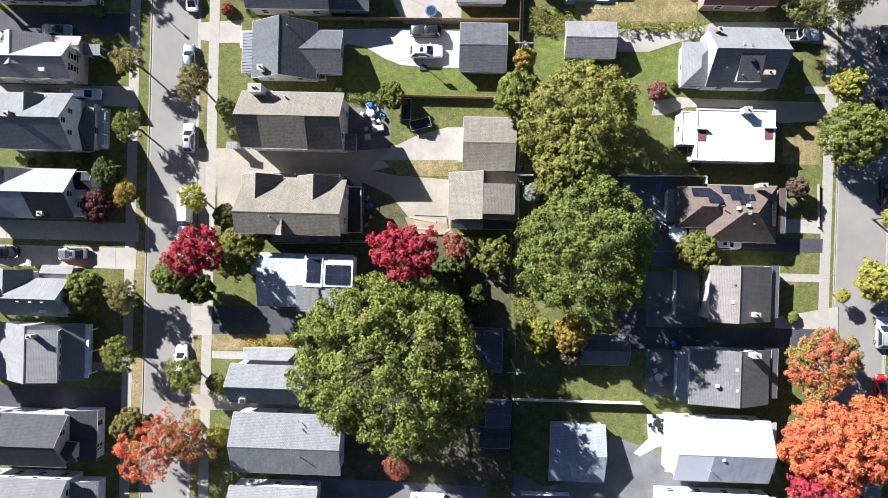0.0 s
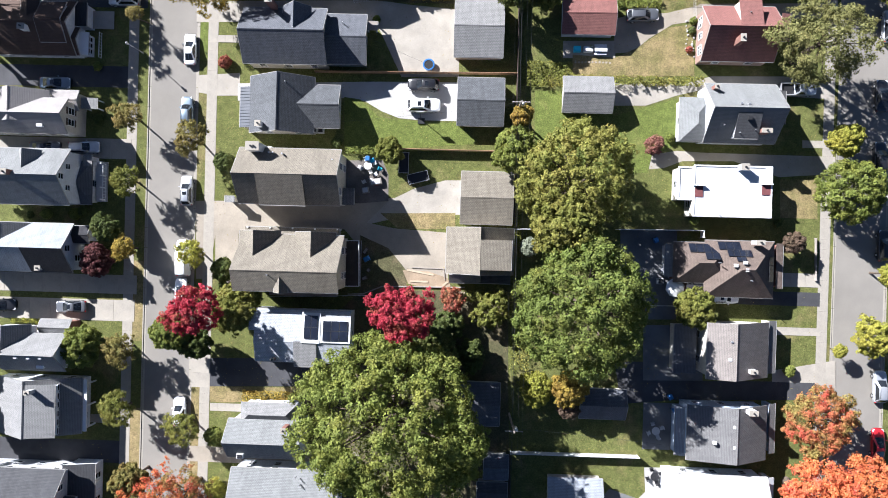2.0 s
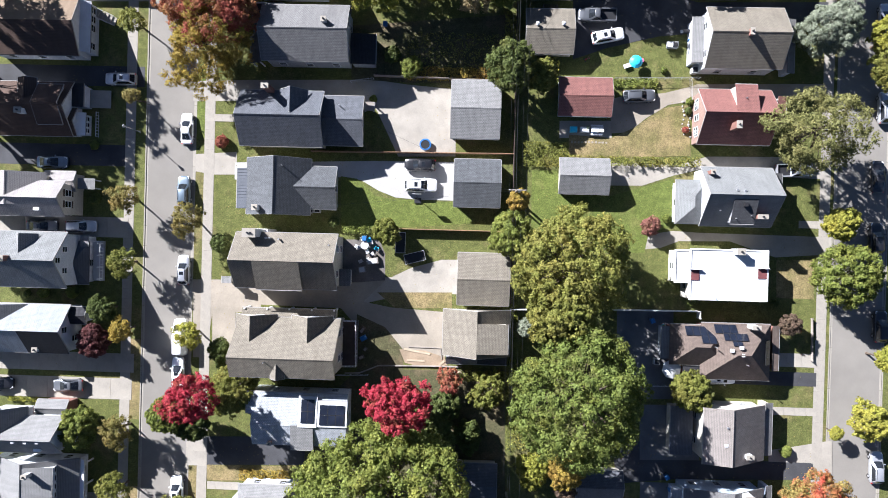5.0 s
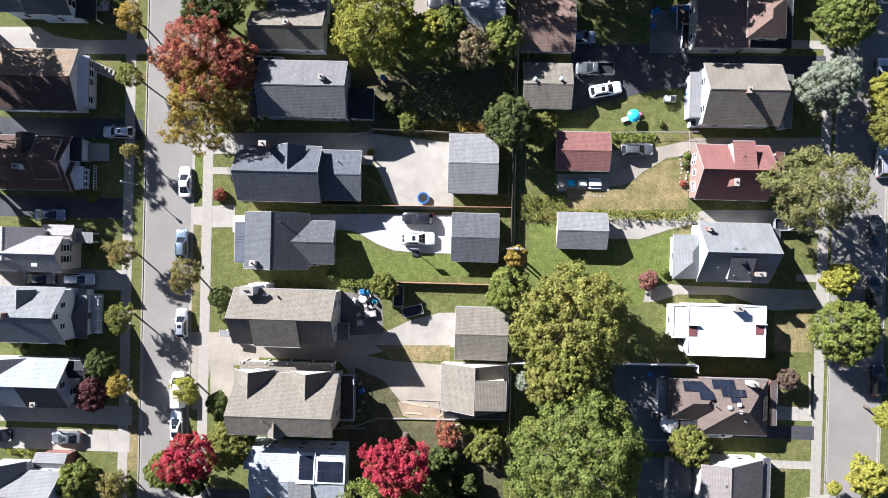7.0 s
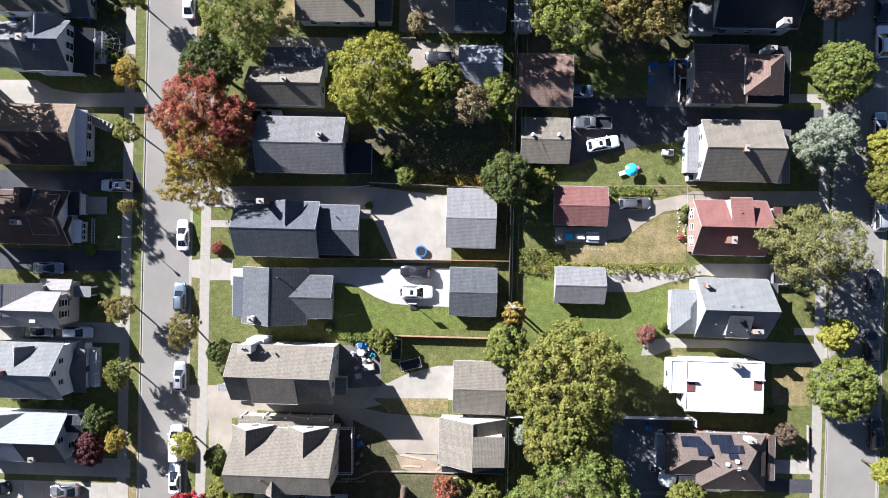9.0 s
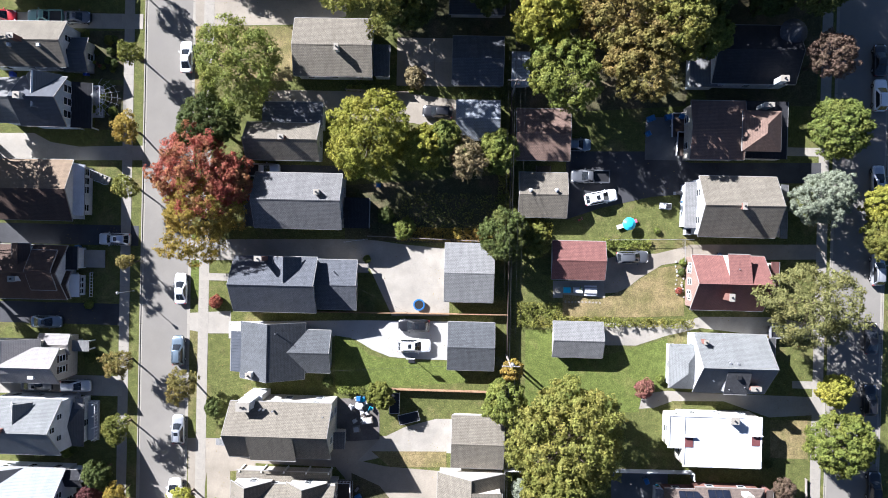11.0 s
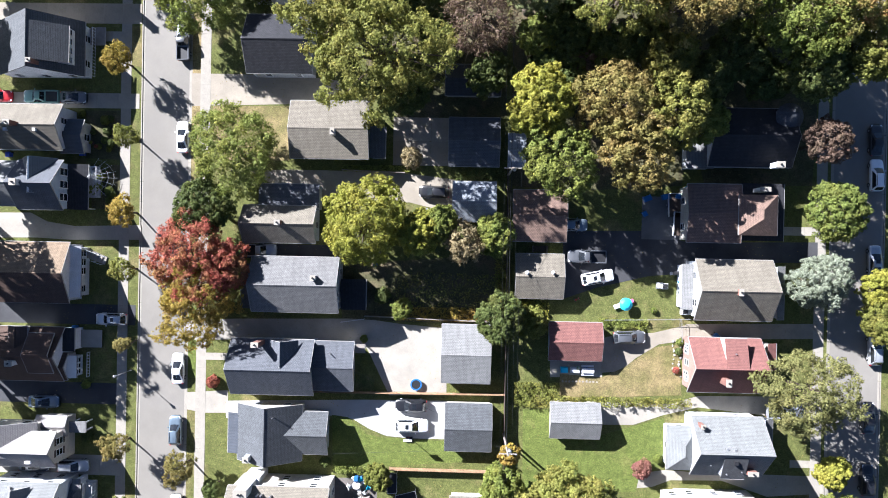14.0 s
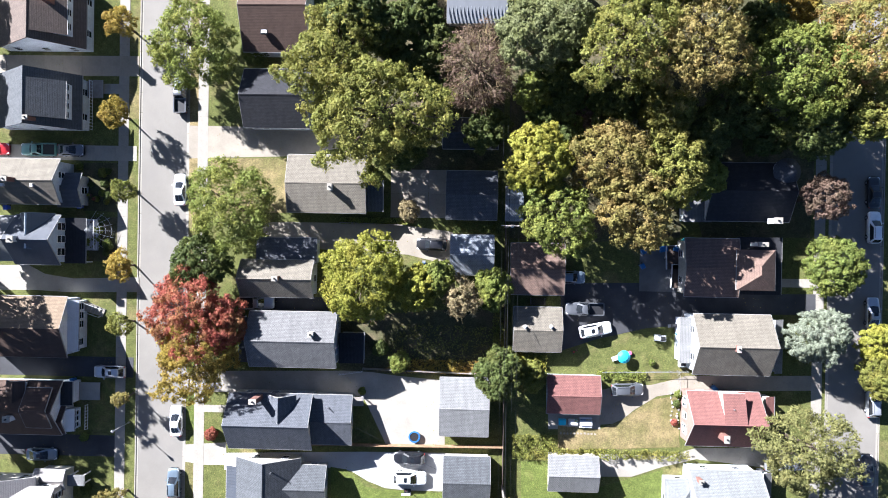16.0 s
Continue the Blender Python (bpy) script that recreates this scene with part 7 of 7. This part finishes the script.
car(17.06, 57.73, 0, C_BLUE, "blue car before a brown garage", "suv", 4.2)
for px, col, lab, kd in (((59.92, 30.78), C_BLACK, "black sedan ", "sedan"), ((59.90, 21.89), C_BLACK, "black estate car ", "suv"),
                         ((60.99, -11.03), C_SILVER, "silver estate car ", "suv"), ((61.03, -19.34), C_RED, "dark red sedan ", "sedan"),
                         ((60.05, 70.67), C_BLACK, "black sedan ", "sedan"), ((60.16, 65.66), C_WHITE, "white hatchback ", "suv"),
                         ((60.28, 53.35), C_SILVER, "silver sedan ", "sedan"), ((60.56, 40.69), C_SILVER, "silver estate car ", "suv"),
                         ((60.93, 9.29), C_BLACK, "black car ", "suv")):
    car(*px, 91, col, lab + P, kd, group="cars along the east street")

# ---- fences ----
fence(-21.85, 32.50, 7.66, 32.80, 1.25, WOOD, "brown wooden board fence between yards")
fence(-8.95, 21.47, 6.11, 21.47, 1.25, WOOD, "brown wooden board fence between yards")
fence(7.67, 32.64, 7.80, 11.01, 1.6, DARKWOOD, "dark wooden rear fence")
fence(8.27, -22.40, 26.75, -22.34, 1.5, WHITE, "white panel fence across back lawns")
fence(7.82, 10.19, 10.12, 10.25, 1.6, WHITE, "white fence beside a garage")
fence(22.75, 10.57, 34.98, 10.71, 1.6, WHITE, "white fence beside a back patio")
fence(34.98, 10.71, 35.01, 9.73, 1.6, WHITE, "white fence return beside a patio")
fence(0.49, 2.43, 6.65, 2.60, 1.2, GREYWOOD, "low wooden fence behind a garage")
fence(7.48, 66.59, 7.69, 32.07, 1.5, DARKWOOD, "dark wooden rear fence")
fence(-16.63, 65.13, -7.52, 64.86, 1.1, GREYWOOD, "low wooden fence along a drive")
fence(-12.97, 43.80, 5.19, 43.38, 1.2, GREYWOOD, "low fence along overgrown weeds")
fence(51.39, 10.07, 51.58, 3.99, 0.6, GREYWOOD, "low front fence beside the sidewalk")
fence(8.20, -22.90, 8.33, -35.96, 1.5, DARKWOOD, "dark wooden rear fence")
fence(9.82, -36.07, 16.79, -35.97, 1.5, WHITE, "white fence beside a blacktop yard")

# ---- power lines ----
POLES = [(7.95, -16.90), (7.68, 26.87), (7.58, 64.81)]
(ax, ay), (bx, by), (cx, cy) = POLES
for px, py in POLES:
    utility_pole(px, py, 9.5)
for off in (-1.1, -0.5, 0.5, 1.1):
    cable([(ax + off, ay - 45, 9.15), (ax + off, ay, 9.15), (bx + off, by, 9.15), (cx + off, cy, 9.15), (cx + off, cy + 45, 9.15)], 0.009, "black overhead power cable along the rear line")
for z, r in ((6.6, 0.018), (6.0, 0.015)):
    cable([(ax, ay - 45, z), (ax, ay, z), (bx, by, z), (cx, cy, z), (cx, cy + 45, z)], r, "thick overhead telephone cable along the rear line")
for pole, end in (((bx, by), (-0.26, 28.34)), ((bx, by), (-17.26, 24.58)), ((ax, ay), (31.17, -19.61)), ((ax, ay), (5.03, -16.04)), ((bx, by), (-15.61, 37.28))):
    cable([(*pole, 7.5), (*end, 4.2)], 0.012, "thin overhead service cable to a house", "service_cable", 0.4)


def street_lamp(x, y):
    root = thing("street_lamp", x, y, 0, 0, "slim grey post-top street lamp in the verge", "street lamp")
    part("pole", Geo().tube((0, 0, 0), (0, 0, 4.3), 0.07, 0.045, 10), STEEL, root, "", True)
    part("base", Geo().tube((0, 0, 0), (0, 0, 0.5), 0.14, 0.1, 10), STEEL, root, "", True)
    part("lantern", Geo().tube((0, 0, 4.25), (0, 0, 4.7), 0.11, 0.2, 10), LAMPCLEAR, root, "pale glass lantern", True)
    part("lantern_cap", Geo().tube((0, 0, 4.7), (0, 0, 4.9), 0.23, 0.04, 10), STEEL, root, "", True)
    return root


street_lamp(-47.82, 34.89)

# ---- small things ----
SLATEPLASTIC, TEAL = surface("blue_plastic", (0.03, 0.12, 0.30), 1, 8, 0.1, 0.45, 0.02), surface("turquoise_plastic", (0.05, 0.45, 0.60), 1, 8, 0.08, 0.45, 0.02)
PINK = surface("pink_plastic", (0.55, 0.12, 0.22), 1, 8, 0.08, 0.45, 0.02)
x, y = -5.26, 33.92
tr = thing("trampoline", x, y, 0.03, 0, "small round blue trampoline on concrete", "trampoline")
part("rim_pad", Geo().loft([[(math.cos(a) * q, math.sin(a) * q, z) for a in [i * math.pi / 12 for i in range(24)]] for q, z in ((0.82, 0.45), (0.86, 0.55), (0.66, 0.57), (0.64, 0.5))], False), SLATEPLASTIC, tr)
part("jumping_mat", Geo().tube((0, 0, 0.48), (0, 0, 0.52), 0.66, 0.66, 24), BLACK, tr)
for k in range(6):
    a = k * math.pi / 3
    part("leg", Geo().tube((math.cos(a) * 0.72, math.sin(a) * 0.72, 0), (math.cos(a) * 0.76, math.sin(a) * 0.76, 0.5), 0.03, 0.03, 8), STEEL, tr)
x, y = 24.81, 46.43
ps = thing("play_table", x, y, 0, 20, "turquoise children's play table on the lawn", "toy")
part("canopy", Geo().loft([[(math.cos(a) * q, math.sin(a) * q, z) for a in [i * math.pi / 6 for i in range(12)]] for q, z in ((0.95, 1.2), (0.5, 1.5), (0.05, 1.6))]), TEAL, ps)
part("pole", Geo().tube((0, 0, 0), (0, 0, 1.5), 0.04, 0.04, 8), WHITE, ps)
part("bench", Geo().box(-1.6, -0.3, 0.25, -0.6, 0.3, 0.45), WHITE, ps)
part("bench", Geo().box(0.6, -0.2, 0.25, 1.4, 0.3, 0.45), PINK, ps)
table_set(-13.75, 18.94, "round grey patio table on the stone patio", TRIMGREY)
patio_chair(-13.27, 16.86, 20, WHITE)
box_thing("patio_sofa", -12.59, 16.63, 1.8, 0.9, 0.6, GREYWOOD, "pale cushioned patio sofa", "sofa", 10, lid=TRIMGREY)
box_thing("patio_sofa", -14.07, 15.34, 1.0, 0.9, 0.6, GREYWOOD, "grey patio seat on the stone patio", "sofa", 10, lid=TRIMGREY)
table_set(29.26, -25.17, "round dark table on the concrete patio", BLACK)
table_set(29.22, -18.53, "round patio table in the shade", TRIMGREY)
for q in ((-13.77, 19.94), (-4.35, 59.12), (-11.57, 51.32)):
    bin_cart(*q, SLATEPLASTIC, "blue wheeled refuse bin")
for q in ((31.75, -15.38), (32.68, 49.74), (37.97, 42.10), (32.03, 62.09), (27.34, 59.53), (28.38, 9.17), (31.12, -13.49), (-56.00, 41.11)):
    bin_cart(*q, SLATEPLASTIC, "blue wheeled refuse bin beside a house", random.uniform(0, 90))
for q in ((-21.86, 23.93), (-20.85, 23.95), (33.34, 45.46), (29.21, 3.24), (30.49, 49.11)):
    box_thing("air_conditioner", *q, 0.85, 0.85, 0.8, TRIMGREY, "grey air-conditioner unit beside a wall", "air conditioner")
for dx, w, m in ((0, 1.0, TEAL), (1.6, 1.3, WHITE), (3.0, 0.8, SLATEPLASTIC)):
    qx, qy = 16.27, 36.62
    box_thing("storage_box", qx + dx, qy, w, 0.8, 0.7, m, "plastic storage box beside a red garage", "box", lid=m)
for q, rz in (((-8.49, 19.47), 90), ((-6.34, 17.36), 15)):
    gl = thing("goal_frame", *q, 0.02, rz, "dark netted frame on the lawn", "goal frame")
    for a, b in (((-1.5, -0.7), (1.5, -0.7)), ((1.5, -0.7), (1.5, 0.7)), ((1.5, 0.7), (-1.5, 0.7)), ((-1.5, 0.7), (-1.5, -0.7))):
        part("tube", Geo().tube((*a, 0.9), (*b, 0.9), 0.035, 0.035, 6), STEEL, gl)
    for a in ((-1.5, -0.7), (1.5, -0.7), (1.5, 0.7), (-1.5, 0.7)):
        part("leg", Geo().tube((*a, 0), (*a, 0.9), 0.03, 0.03, 6), STEEL, gl)
    part("net", Geo().box(-1.5, -0.7, 0.8, 1.5, 0.7, 0.815), BLACK, gl)
hp = thing("basketball_hoop", -6.16, 25.92, 0.03, 0, "portable basketball hoop beside the drive", "basketball hoop")
part("pole", Geo().tube((0, 0, 0), (0, 0.3, 2.8), 0.06, 0.05, 8), BLACK, hp)
part("base", Geo().box(-0.5, -0.6, 0, 0.5, 0.2, 0.2), BLACK, hp)
part("backboard", Geo().box(-0.6, 0.5, 2.6, 0.6, 0.55, 3.4), WHITE, hp)
part("rim", Geo().tube((0, 0.8, 2.95), (0, 0.8, 2.98), 0.24, 0.24, 14, False), LAMPRED, hp)
wb = thing("web_trellis", -51.84, 63.32, 0, 0, "white rope web decoration stretched over the front garden", "decoration")
for k in range(9):
    a = math.radians(-80 + k * 20)
    part("web_spoke", Geo().tube((-1.7, 0, 2.4), (-1.7 + 3.4 * math.cos(a), 3.0 * math.sin(a), 0.5), 0.018, 0.018, 5), WHITE, wb)
for q in (0.3, 0.5, 0.7, 0.9):
    pts = [(-1.7 + 3.4 * q * math.cos(math.radians(-80 + k * 20)), 3.0 * q * math.sin(math.radians(-80 + k * 20)), 2.4 - 1.9 * q) for k in range(9)]
    part("web_ring", Geo().loft([[(px, py, pz - 0.015), (px + 0.03, py, pz), (px, py, pz + 0.015)] for px, py, pz in pts]), WHITE, wb)
st = thing("front_steps", -53.48, 51.74, 0, -22, "white railed front steps to the sidewalk", "steps")
for k in range(6):
    part("step", Geo().box(-1.8 + k * 0.6, -0.6, 0, -1.2 + k * 0.6, 0.6, 0.9 - 0.15 * k), CONCRETE, st)
for sy in (-0.62, 0.62):
    part("stair_rail", Geo().tube((-1.8, sy, 1.8), (1.8, sy, 0.95), 0.035, 0.035, 6), WHITE, st)
    for k in range(4):
        part("baluster", Geo().tube((-1.6 + k * 1.05, sy, 0), (-1.6 + k * 1.05, sy, 1.75 - k * 0.25), 0.025, 0.025, 6), WHITE, st)


# ---- yard clutter ----
def umbrella(x, y, colour, label):
    root = thing("patio_umbrella", x, y, 0.03, 12, label, "umbrella")
    ring = [i * math.pi / 4 for i in range(8)]
    part("canopy", Geo().loft([[(math.cos(a) * q, math.sin(a) * q, z) for a in ring] for q, z in ((1.35, 2.05), (1.38, 2.08), (0.7, 2.4), (0.05, 2.6))]), colour, root)
    part("pole", Geo().tube((0, 0, 0), (0, 0, 2.6), 0.025, 0.025, 8), STEEL, root)
    part("base", Geo().tube((0, 0, 0), (0, 0, 0.1), 0.28, 0.2, 12), BLACK, root)
    return root


def wire_fence(x0, y0, x1, y1, label, h=1.1):
    """Steel posts with a top rail and a few strands."""
    d = Vector((x1 - x0, y1 - y0, 0))
    root = thing("wire_fence", x0, y0, 0, math.degrees(math.atan2(d.y, d.x)), label, "fence")
    n = max(1, round(d.length / 2.4))
    for i in range(n + 1):
        part("post", Geo().tube((i * d.length / n, 0, -0.1), (i * d.length / n, 0, h + 0.05), 0.035, 0.035, 8), STEEL, root)
    part("top_rail", Geo().tube((0, 0, h), (d.length, 0, h), 0.028, 0.028, 8), STEEL, root)
    for z in (0.15, 0.5, 0.8):
        part("strand", Geo().tube((0, 0, z), (d.length, 0, z), 0.008, 0.008, 5), STEEL, root)
    return root


def trailer(x, y, rz, label):
    root = thing("utility_trailer", x, y, 0.03, rz, label, "trailer")
    part("bed", Geo().box(-1.7, -0.9, 0.5, 1.7, 0.9, 0.56), DARKWOOD, root)
    for sy in (-0.92, 0.92):
        part("side_rail", Geo().box(-1.7, sy - 0.05, 0.5, 1.7, sy + 0.05, 0.9), WHITE, root)
        wh = part("wheel", Geo().tube((0, sy - 0.1, 0.3), (0, sy + 0.1, 0.3), 0.3, 0.3, 14), RUBBER, root)
        part("rim", Geo().tube((0, sy - 0.12, 0.3), (0, sy + 0.12, 0.3), 0.17, 0.17, 10), STEEL, wh)
    part("tailgate", Geo().box(1.66, -0.9, 0.5, 1.74, 0.9, 0.95), WHITE, root)
    part("drawbar", Geo().tube((-1.7, 0, 0.45), (-3.0, 0, 0.42), 0.05, 0.05, 8), BLACK, root)
    part("jockey_wheel", Geo().tube((-2.9, 0, 0), (-2.9, 0, 0.42), 0.04, 0.04, 8), STEEL, root)
    return root


def grill(x, y, rz, label="black lidded barbecue grill beside the house"):
    root = thing("barbecue_grill", x, y, 0.03, rz, label, "grill")
    part("firebox", Geo().box(-0.4, -0.25, 0.65, 0.4, 0.25, 0.85), BLACK, root)
    part("lid", Geo().loft([[(s, math.cos(a) * 0.27, 0.85 + math.sin(a) * 0.27) for a in [k * math.pi / 6 for k in range(7)]] for s in (-0.42, 0.42)]), BLACK, root)
    for s in (-0.62, 0.62):
        part("side_shelf", Geo().box(s - 0.2, -0.22, 0.8, s + 0.2, 0.22, 0.84), STEEL, root)
    for sx in (-0.35, 0.35):
        for sy in (-0.2, 0.2):
            part("leg", Geo().box(sx - 0.025, sy - 0.025, 0, sx + 0.025, sy + 0.025, 0.65), BLACK, root)
    return root


def planter(x, y, r, colour, leaf, label):
    root = thing("planter", x, y, 0.03, 0, label, "planter")
    part("pot", Geo().loft([[(math.cos(a) * q, math.sin(a) * q, z) for a in [i * math.pi / 7 for i in range(14)]] for q, z in ((r * 0.7, 0), (r, 0.45), (r * 0.88, 0.45), (r * 0.8, 0.35))]), colour, root)
    rg = np.random.default_rng(int(abs(x * 10)))
    q = rg.normal(0, r * 0.4, (60, 3)) + np.array([0, 0, 0.55])
    ob = new("plant", leaf_mesh("plant", q, rg.normal(0, 0.5, (60, 3)) + np.array([0, 0, 1.0]), 0.1, rg, leaf))
    ob.parent = root
    return root


umbrella(30.87, 2.46, WHITE, "pale canopied patio umbrella in the shade")
box_thing("tub", -13.26, 19.70, 0.9, 0.7, 0.5, SLATEPLASTIC, "blue plastic tub on the stone patio", "box", 20, lid=TEAL)
for q, c in (((-11.97, 18.48), TEAL), ((-12.62, 17.71), TRIMGREY), ((-15.00, 18.74), TRIMGREY), ((-14.27, 16.59), TRIMGREY)):
    patio_chair(*q, random.uniform(0, 360), c)
trailer(32.43, 58.14, 88, "small white-railed utility trailer on the grey yard")
trailer(31.64, 60.85, 92, "open utility trailer with pale sides on the grey yard")
for q, c in (((30.39, 62.06), SLATEPLASTIC), ((27.78, 61.77), SLATEPLASTIC), ((33.23, 63.10), TEAL)):
    box_thing("storage_box", *q, 1.1, 0.8, 0.7, c, "plastic storage tub in the shaded yard", "box", random.uniform(0, 60), lid=c)
grill(31.92, 51.04, 5)
grill(-4.27, 58.96, 90, "black lidded barbecue grill beside a garage")
box_thing("fire_table", 29.83, 49.18, 0.9, 0.9, 0.5, TRIMGREY, "low pale table at the blacktop's edge", "table", lid=WHITE)
box_thing("air_conditioner", 33.42, 45.55, 0.9, 0.9, 0.85, WHITE, "white air-conditioner unit beside a wall", "air conditioner")
wire_fence(21.90, 44.05, 34.18, 44.41, "low galvanised wire fence along the drive")
wire_fence(32.87, 44.38, 33.02, 41.16, "galvanised wire gate across the drive")
wire_fence(-28.13, -0.75, -12.81, -0.08, "galvanised handrail beside the house wall", 0.9)
wire_fence(23.74, -0.38, 35.21, -0.22, "low galvanised wire fence between back yards")
wire_fence(-16.46, 42.85, -13.11, 43.35, "low galvanised wire fence beside the drive")
tk = thing("toy_trike", 17.81, 46.86, 0.02, 30, "small red children's trike on the lawn", "toy")
part("seat", Geo().box(-0.2, -0.12, 0.3, 0.1, 0.12, 0.38), LAMPRED, tk)
part("bar", Geo().tube((0.1, 0, 0.32), (0.4, 0, 0.55), 0.03, 0.03, 8), LAMPRED, tk)
part("handlebar", Geo().tube((0.4, -0.22, 0.55), (0.4, 0.22, 0.55), 0.02, 0.02, 8), PINK, tk)
for wx, wy in ((0.42, 0.0), (-0.22, 0.2), (-0.22, -0.2)):
    part("wheel", Geo().tube((wx, wy - 0.03, 0.16), (wx, wy + 0.03, 0.16), 0.16, 0.16, 12), BLACK, tk)
sx, sy = 16.14, 34.87
steps_row = thing("stepping_stones", sx, sy, 0.0, 0, "row of pale irregular stepping stones in the lawn", "stepping stones")
for k in range(11):
    ring = [(k * 0.5 + math.cos(a) * random.uniform(0.15, 0.22), random.uniform(-0.06, 0.06) + math.sin(a) * random.uniform(0.14, 0.2)) for a in [i * math.pi / 3.5 for i in range(7)]]
    part("stone", Geo().prism(clean(ring), 0.0, 0.075), OLDCRETE, steps_row)
bx, by = 32.66, 38.51
bed = thing("rock_border", bx, by, 0, 0, "border of small pale rocks round a shrub bed", "rock border")
for k in range(26):
    ry = random.uniform(-2.6, 2.6)
    rx = random.choice((-0.55, 0.5)) + random.uniform(-0.12, 0.12) + 0.15 * math.sin(ry * 2)
    s = random.uniform(0.09, 0.2)
    part("rock", Geo().loft([[(rx + math.cos(a) * s * q, ry + math.sin(a) * s * q, z * s) for a in [i * math.pi / 3 for i in range(6)]] for q, z in ((1.0, 0.2), (0.9, 0.8), (0.4, 1.2))]), NEWCRETE, bed)
for q, m in (((32.45, 36.93), F_RUST), ((32.72, 39.67), F_DEEP), ((32.94, 41.08), F_GREEN), ((29.09, 45.53), F_GREEN), ((32.99, 46.69), F_YELLOW)):
    bush(*q, random.uniform(0.4, 0.65), m, "small shrub in a planted bed", None, "shrub", 44)
def beams(name, label, category, runs, material, half=0.07, z0=0.0, z1=0.16):
    """Squared timbers laid end to end along the given corners."""
    root = thing(name, *runs[0], 0, 0, label, category)
    ox, oy = runs[0]
    for (ax, ay), (bx, by) in zip(runs, runs[1:]):
        ln = math.hypot(bx - ax, by - ay)
        nx, ny = -(by - ay) / ln * half, (bx - ax) / ln * half
        ring = [(ax - nx, ay - ny), (bx - nx, by - ny), (bx + nx, by + ny), (ax + nx, ay + ny)]
        part("timber", Geo().prism(clean([(x - ox, y - oy) for x, y in ring]), z0, z1), material, root)
    return root


PINE = surface("pale_pine", (0.36, 0.29, 0.205), 0.8, 12, 0.15, 0.8, 0.2)
beams("garden_edging", "pale timber edging round bare earth", "edging", [(-6.94, 4.15), (-2.26, 4.1), (-2.02, 2.44)], GREYWOOD, 0.06, 0.0, 0.14)
beams("garden_edging", "low pale timber border before the shrubs", "edging", [(-16.3, -0.05), (-14.1, 0.05), (-11.33, 1.23), (-6.59, 1.38), (0.92, 1.45)], GREYWOOD, 0.08, 0.0, 0.3)
for ends in (((-7.63, 3.8), (-3.71, 3.14)), ((-7.17, 2.15), (-4.52, 2.12)), ((-2.3, 1.62), (-1.6, 2.2)), ((-0.72, 0.67), (0.95, 0.67))):
    beams("plank", "loose pale pine plank lying on bare earth", "plank", ends, PINE, 0.13, 0.0, 0.1)
box_thing("tub", -13.63, 5.25, 0.9, 0.7, 0.5, SLATEPLASTIC, "blue plastic tub beside the deck", "box", 30, lid=SLATEPLASTIC)
for q in ((-13.83, 6.42), (-13.33, 3.59), (-13.89, 2.40)):
    box_thing("storage_box", *q, random.uniform(0.5, 1.1), 0.5, 0.4, DARKWOOD, "dark crate of odds and ends beside the deck", "box", random.uniform(0, 90), lid=GREYWOOD)
for q, m, lf in (((-53.56, 64.64), WHITE, F_MAROON), ((-53.51, 60.93), WHITE, F_GREEN), ((-54.13, 68.59), BRICK, F_YELLOW), ((-53.26, 68.02), BRICK, F_RUST), ((30.04, 8.38), TEAL, F_GREEN), ((28.38, 9.17), SLATEPLASTIC, F_GREEN), ((18.25, 36.83), TEAL, F_GREEN)):
    planter(*q, 0.3, m, lf, "potted plant beside a house")
tb = thing("picnic_table", 19.65, 36.62, 0.03, 0, "pale wooden picnic table beside a red garage", "table")
for k in range(4):
    part("plank", Geo().box(-0.9, -0.36 + k * 0.19, 0.72, 0.9, -0.19 + k * 0.19, 0.76), WHITE, tb)
for s in (-0.62, 0.62):
    part("bench", Geo().box(-0.9, s - 0.13, 0.42, 0.9, s + 0.13, 0.46), WHITE, tb)
for s in (-0.7, 0.7):
    part("trestle", Geo().box(s - 0.04, -0.7, 0.36, s + 0.04, 0.7, 0.42).box(s - 0.04, -0.1, 0, s + 0.04, 0.1, 0.72), GREYWOOD, tb)
rk = thing("log_rack", 12.40, 54.12, 0, 0, "dark slatted timber rack between two garages", "rack")
for k in range(6):
    part("slat", Geo().box(-1.1, -0.45 + k * 0.16, 0.7, 1.1, -0.36 + k * 0.16, 0.74), DARKWOOD, rk)
for s in (-1.0, 1.0):
    part("frame_side", Geo().box(s - 0.05, -0.5, 0, s + 0.05, 0.5, 0.7), GREYWOOD, rk)
for q, m in (((-57.23, 10.70), F_GREEN), ((-56.21, 11.23), F_DEEP), ((-64.10, 10.36), F_DEEP), ((-61.52, 10.59), F_GREEN), ((-53.96, 24.77), F_DEEP), ((-18.45, 22.17), F_DEEP), ((-34.78, 0.66), F_DEEP), ((-34.40, -0.85), F_GREEN),
             ((-33.94, 72.67), F_GREEN), ((-13.07, 40.42), F_GREEN), ((-54.35, 32.68), F_GREEN), ((45.89, 12.08), F_DEEP), ((34.01, 12.19), F_GREEN), ((30.05, 24.04), F_GREEN), ((48.11, -9.24), F_GREEN)):
    bush(*q, random.uniform(0.5, 0.9), m, "rounded shrub against a house", None, "shrub", 44)
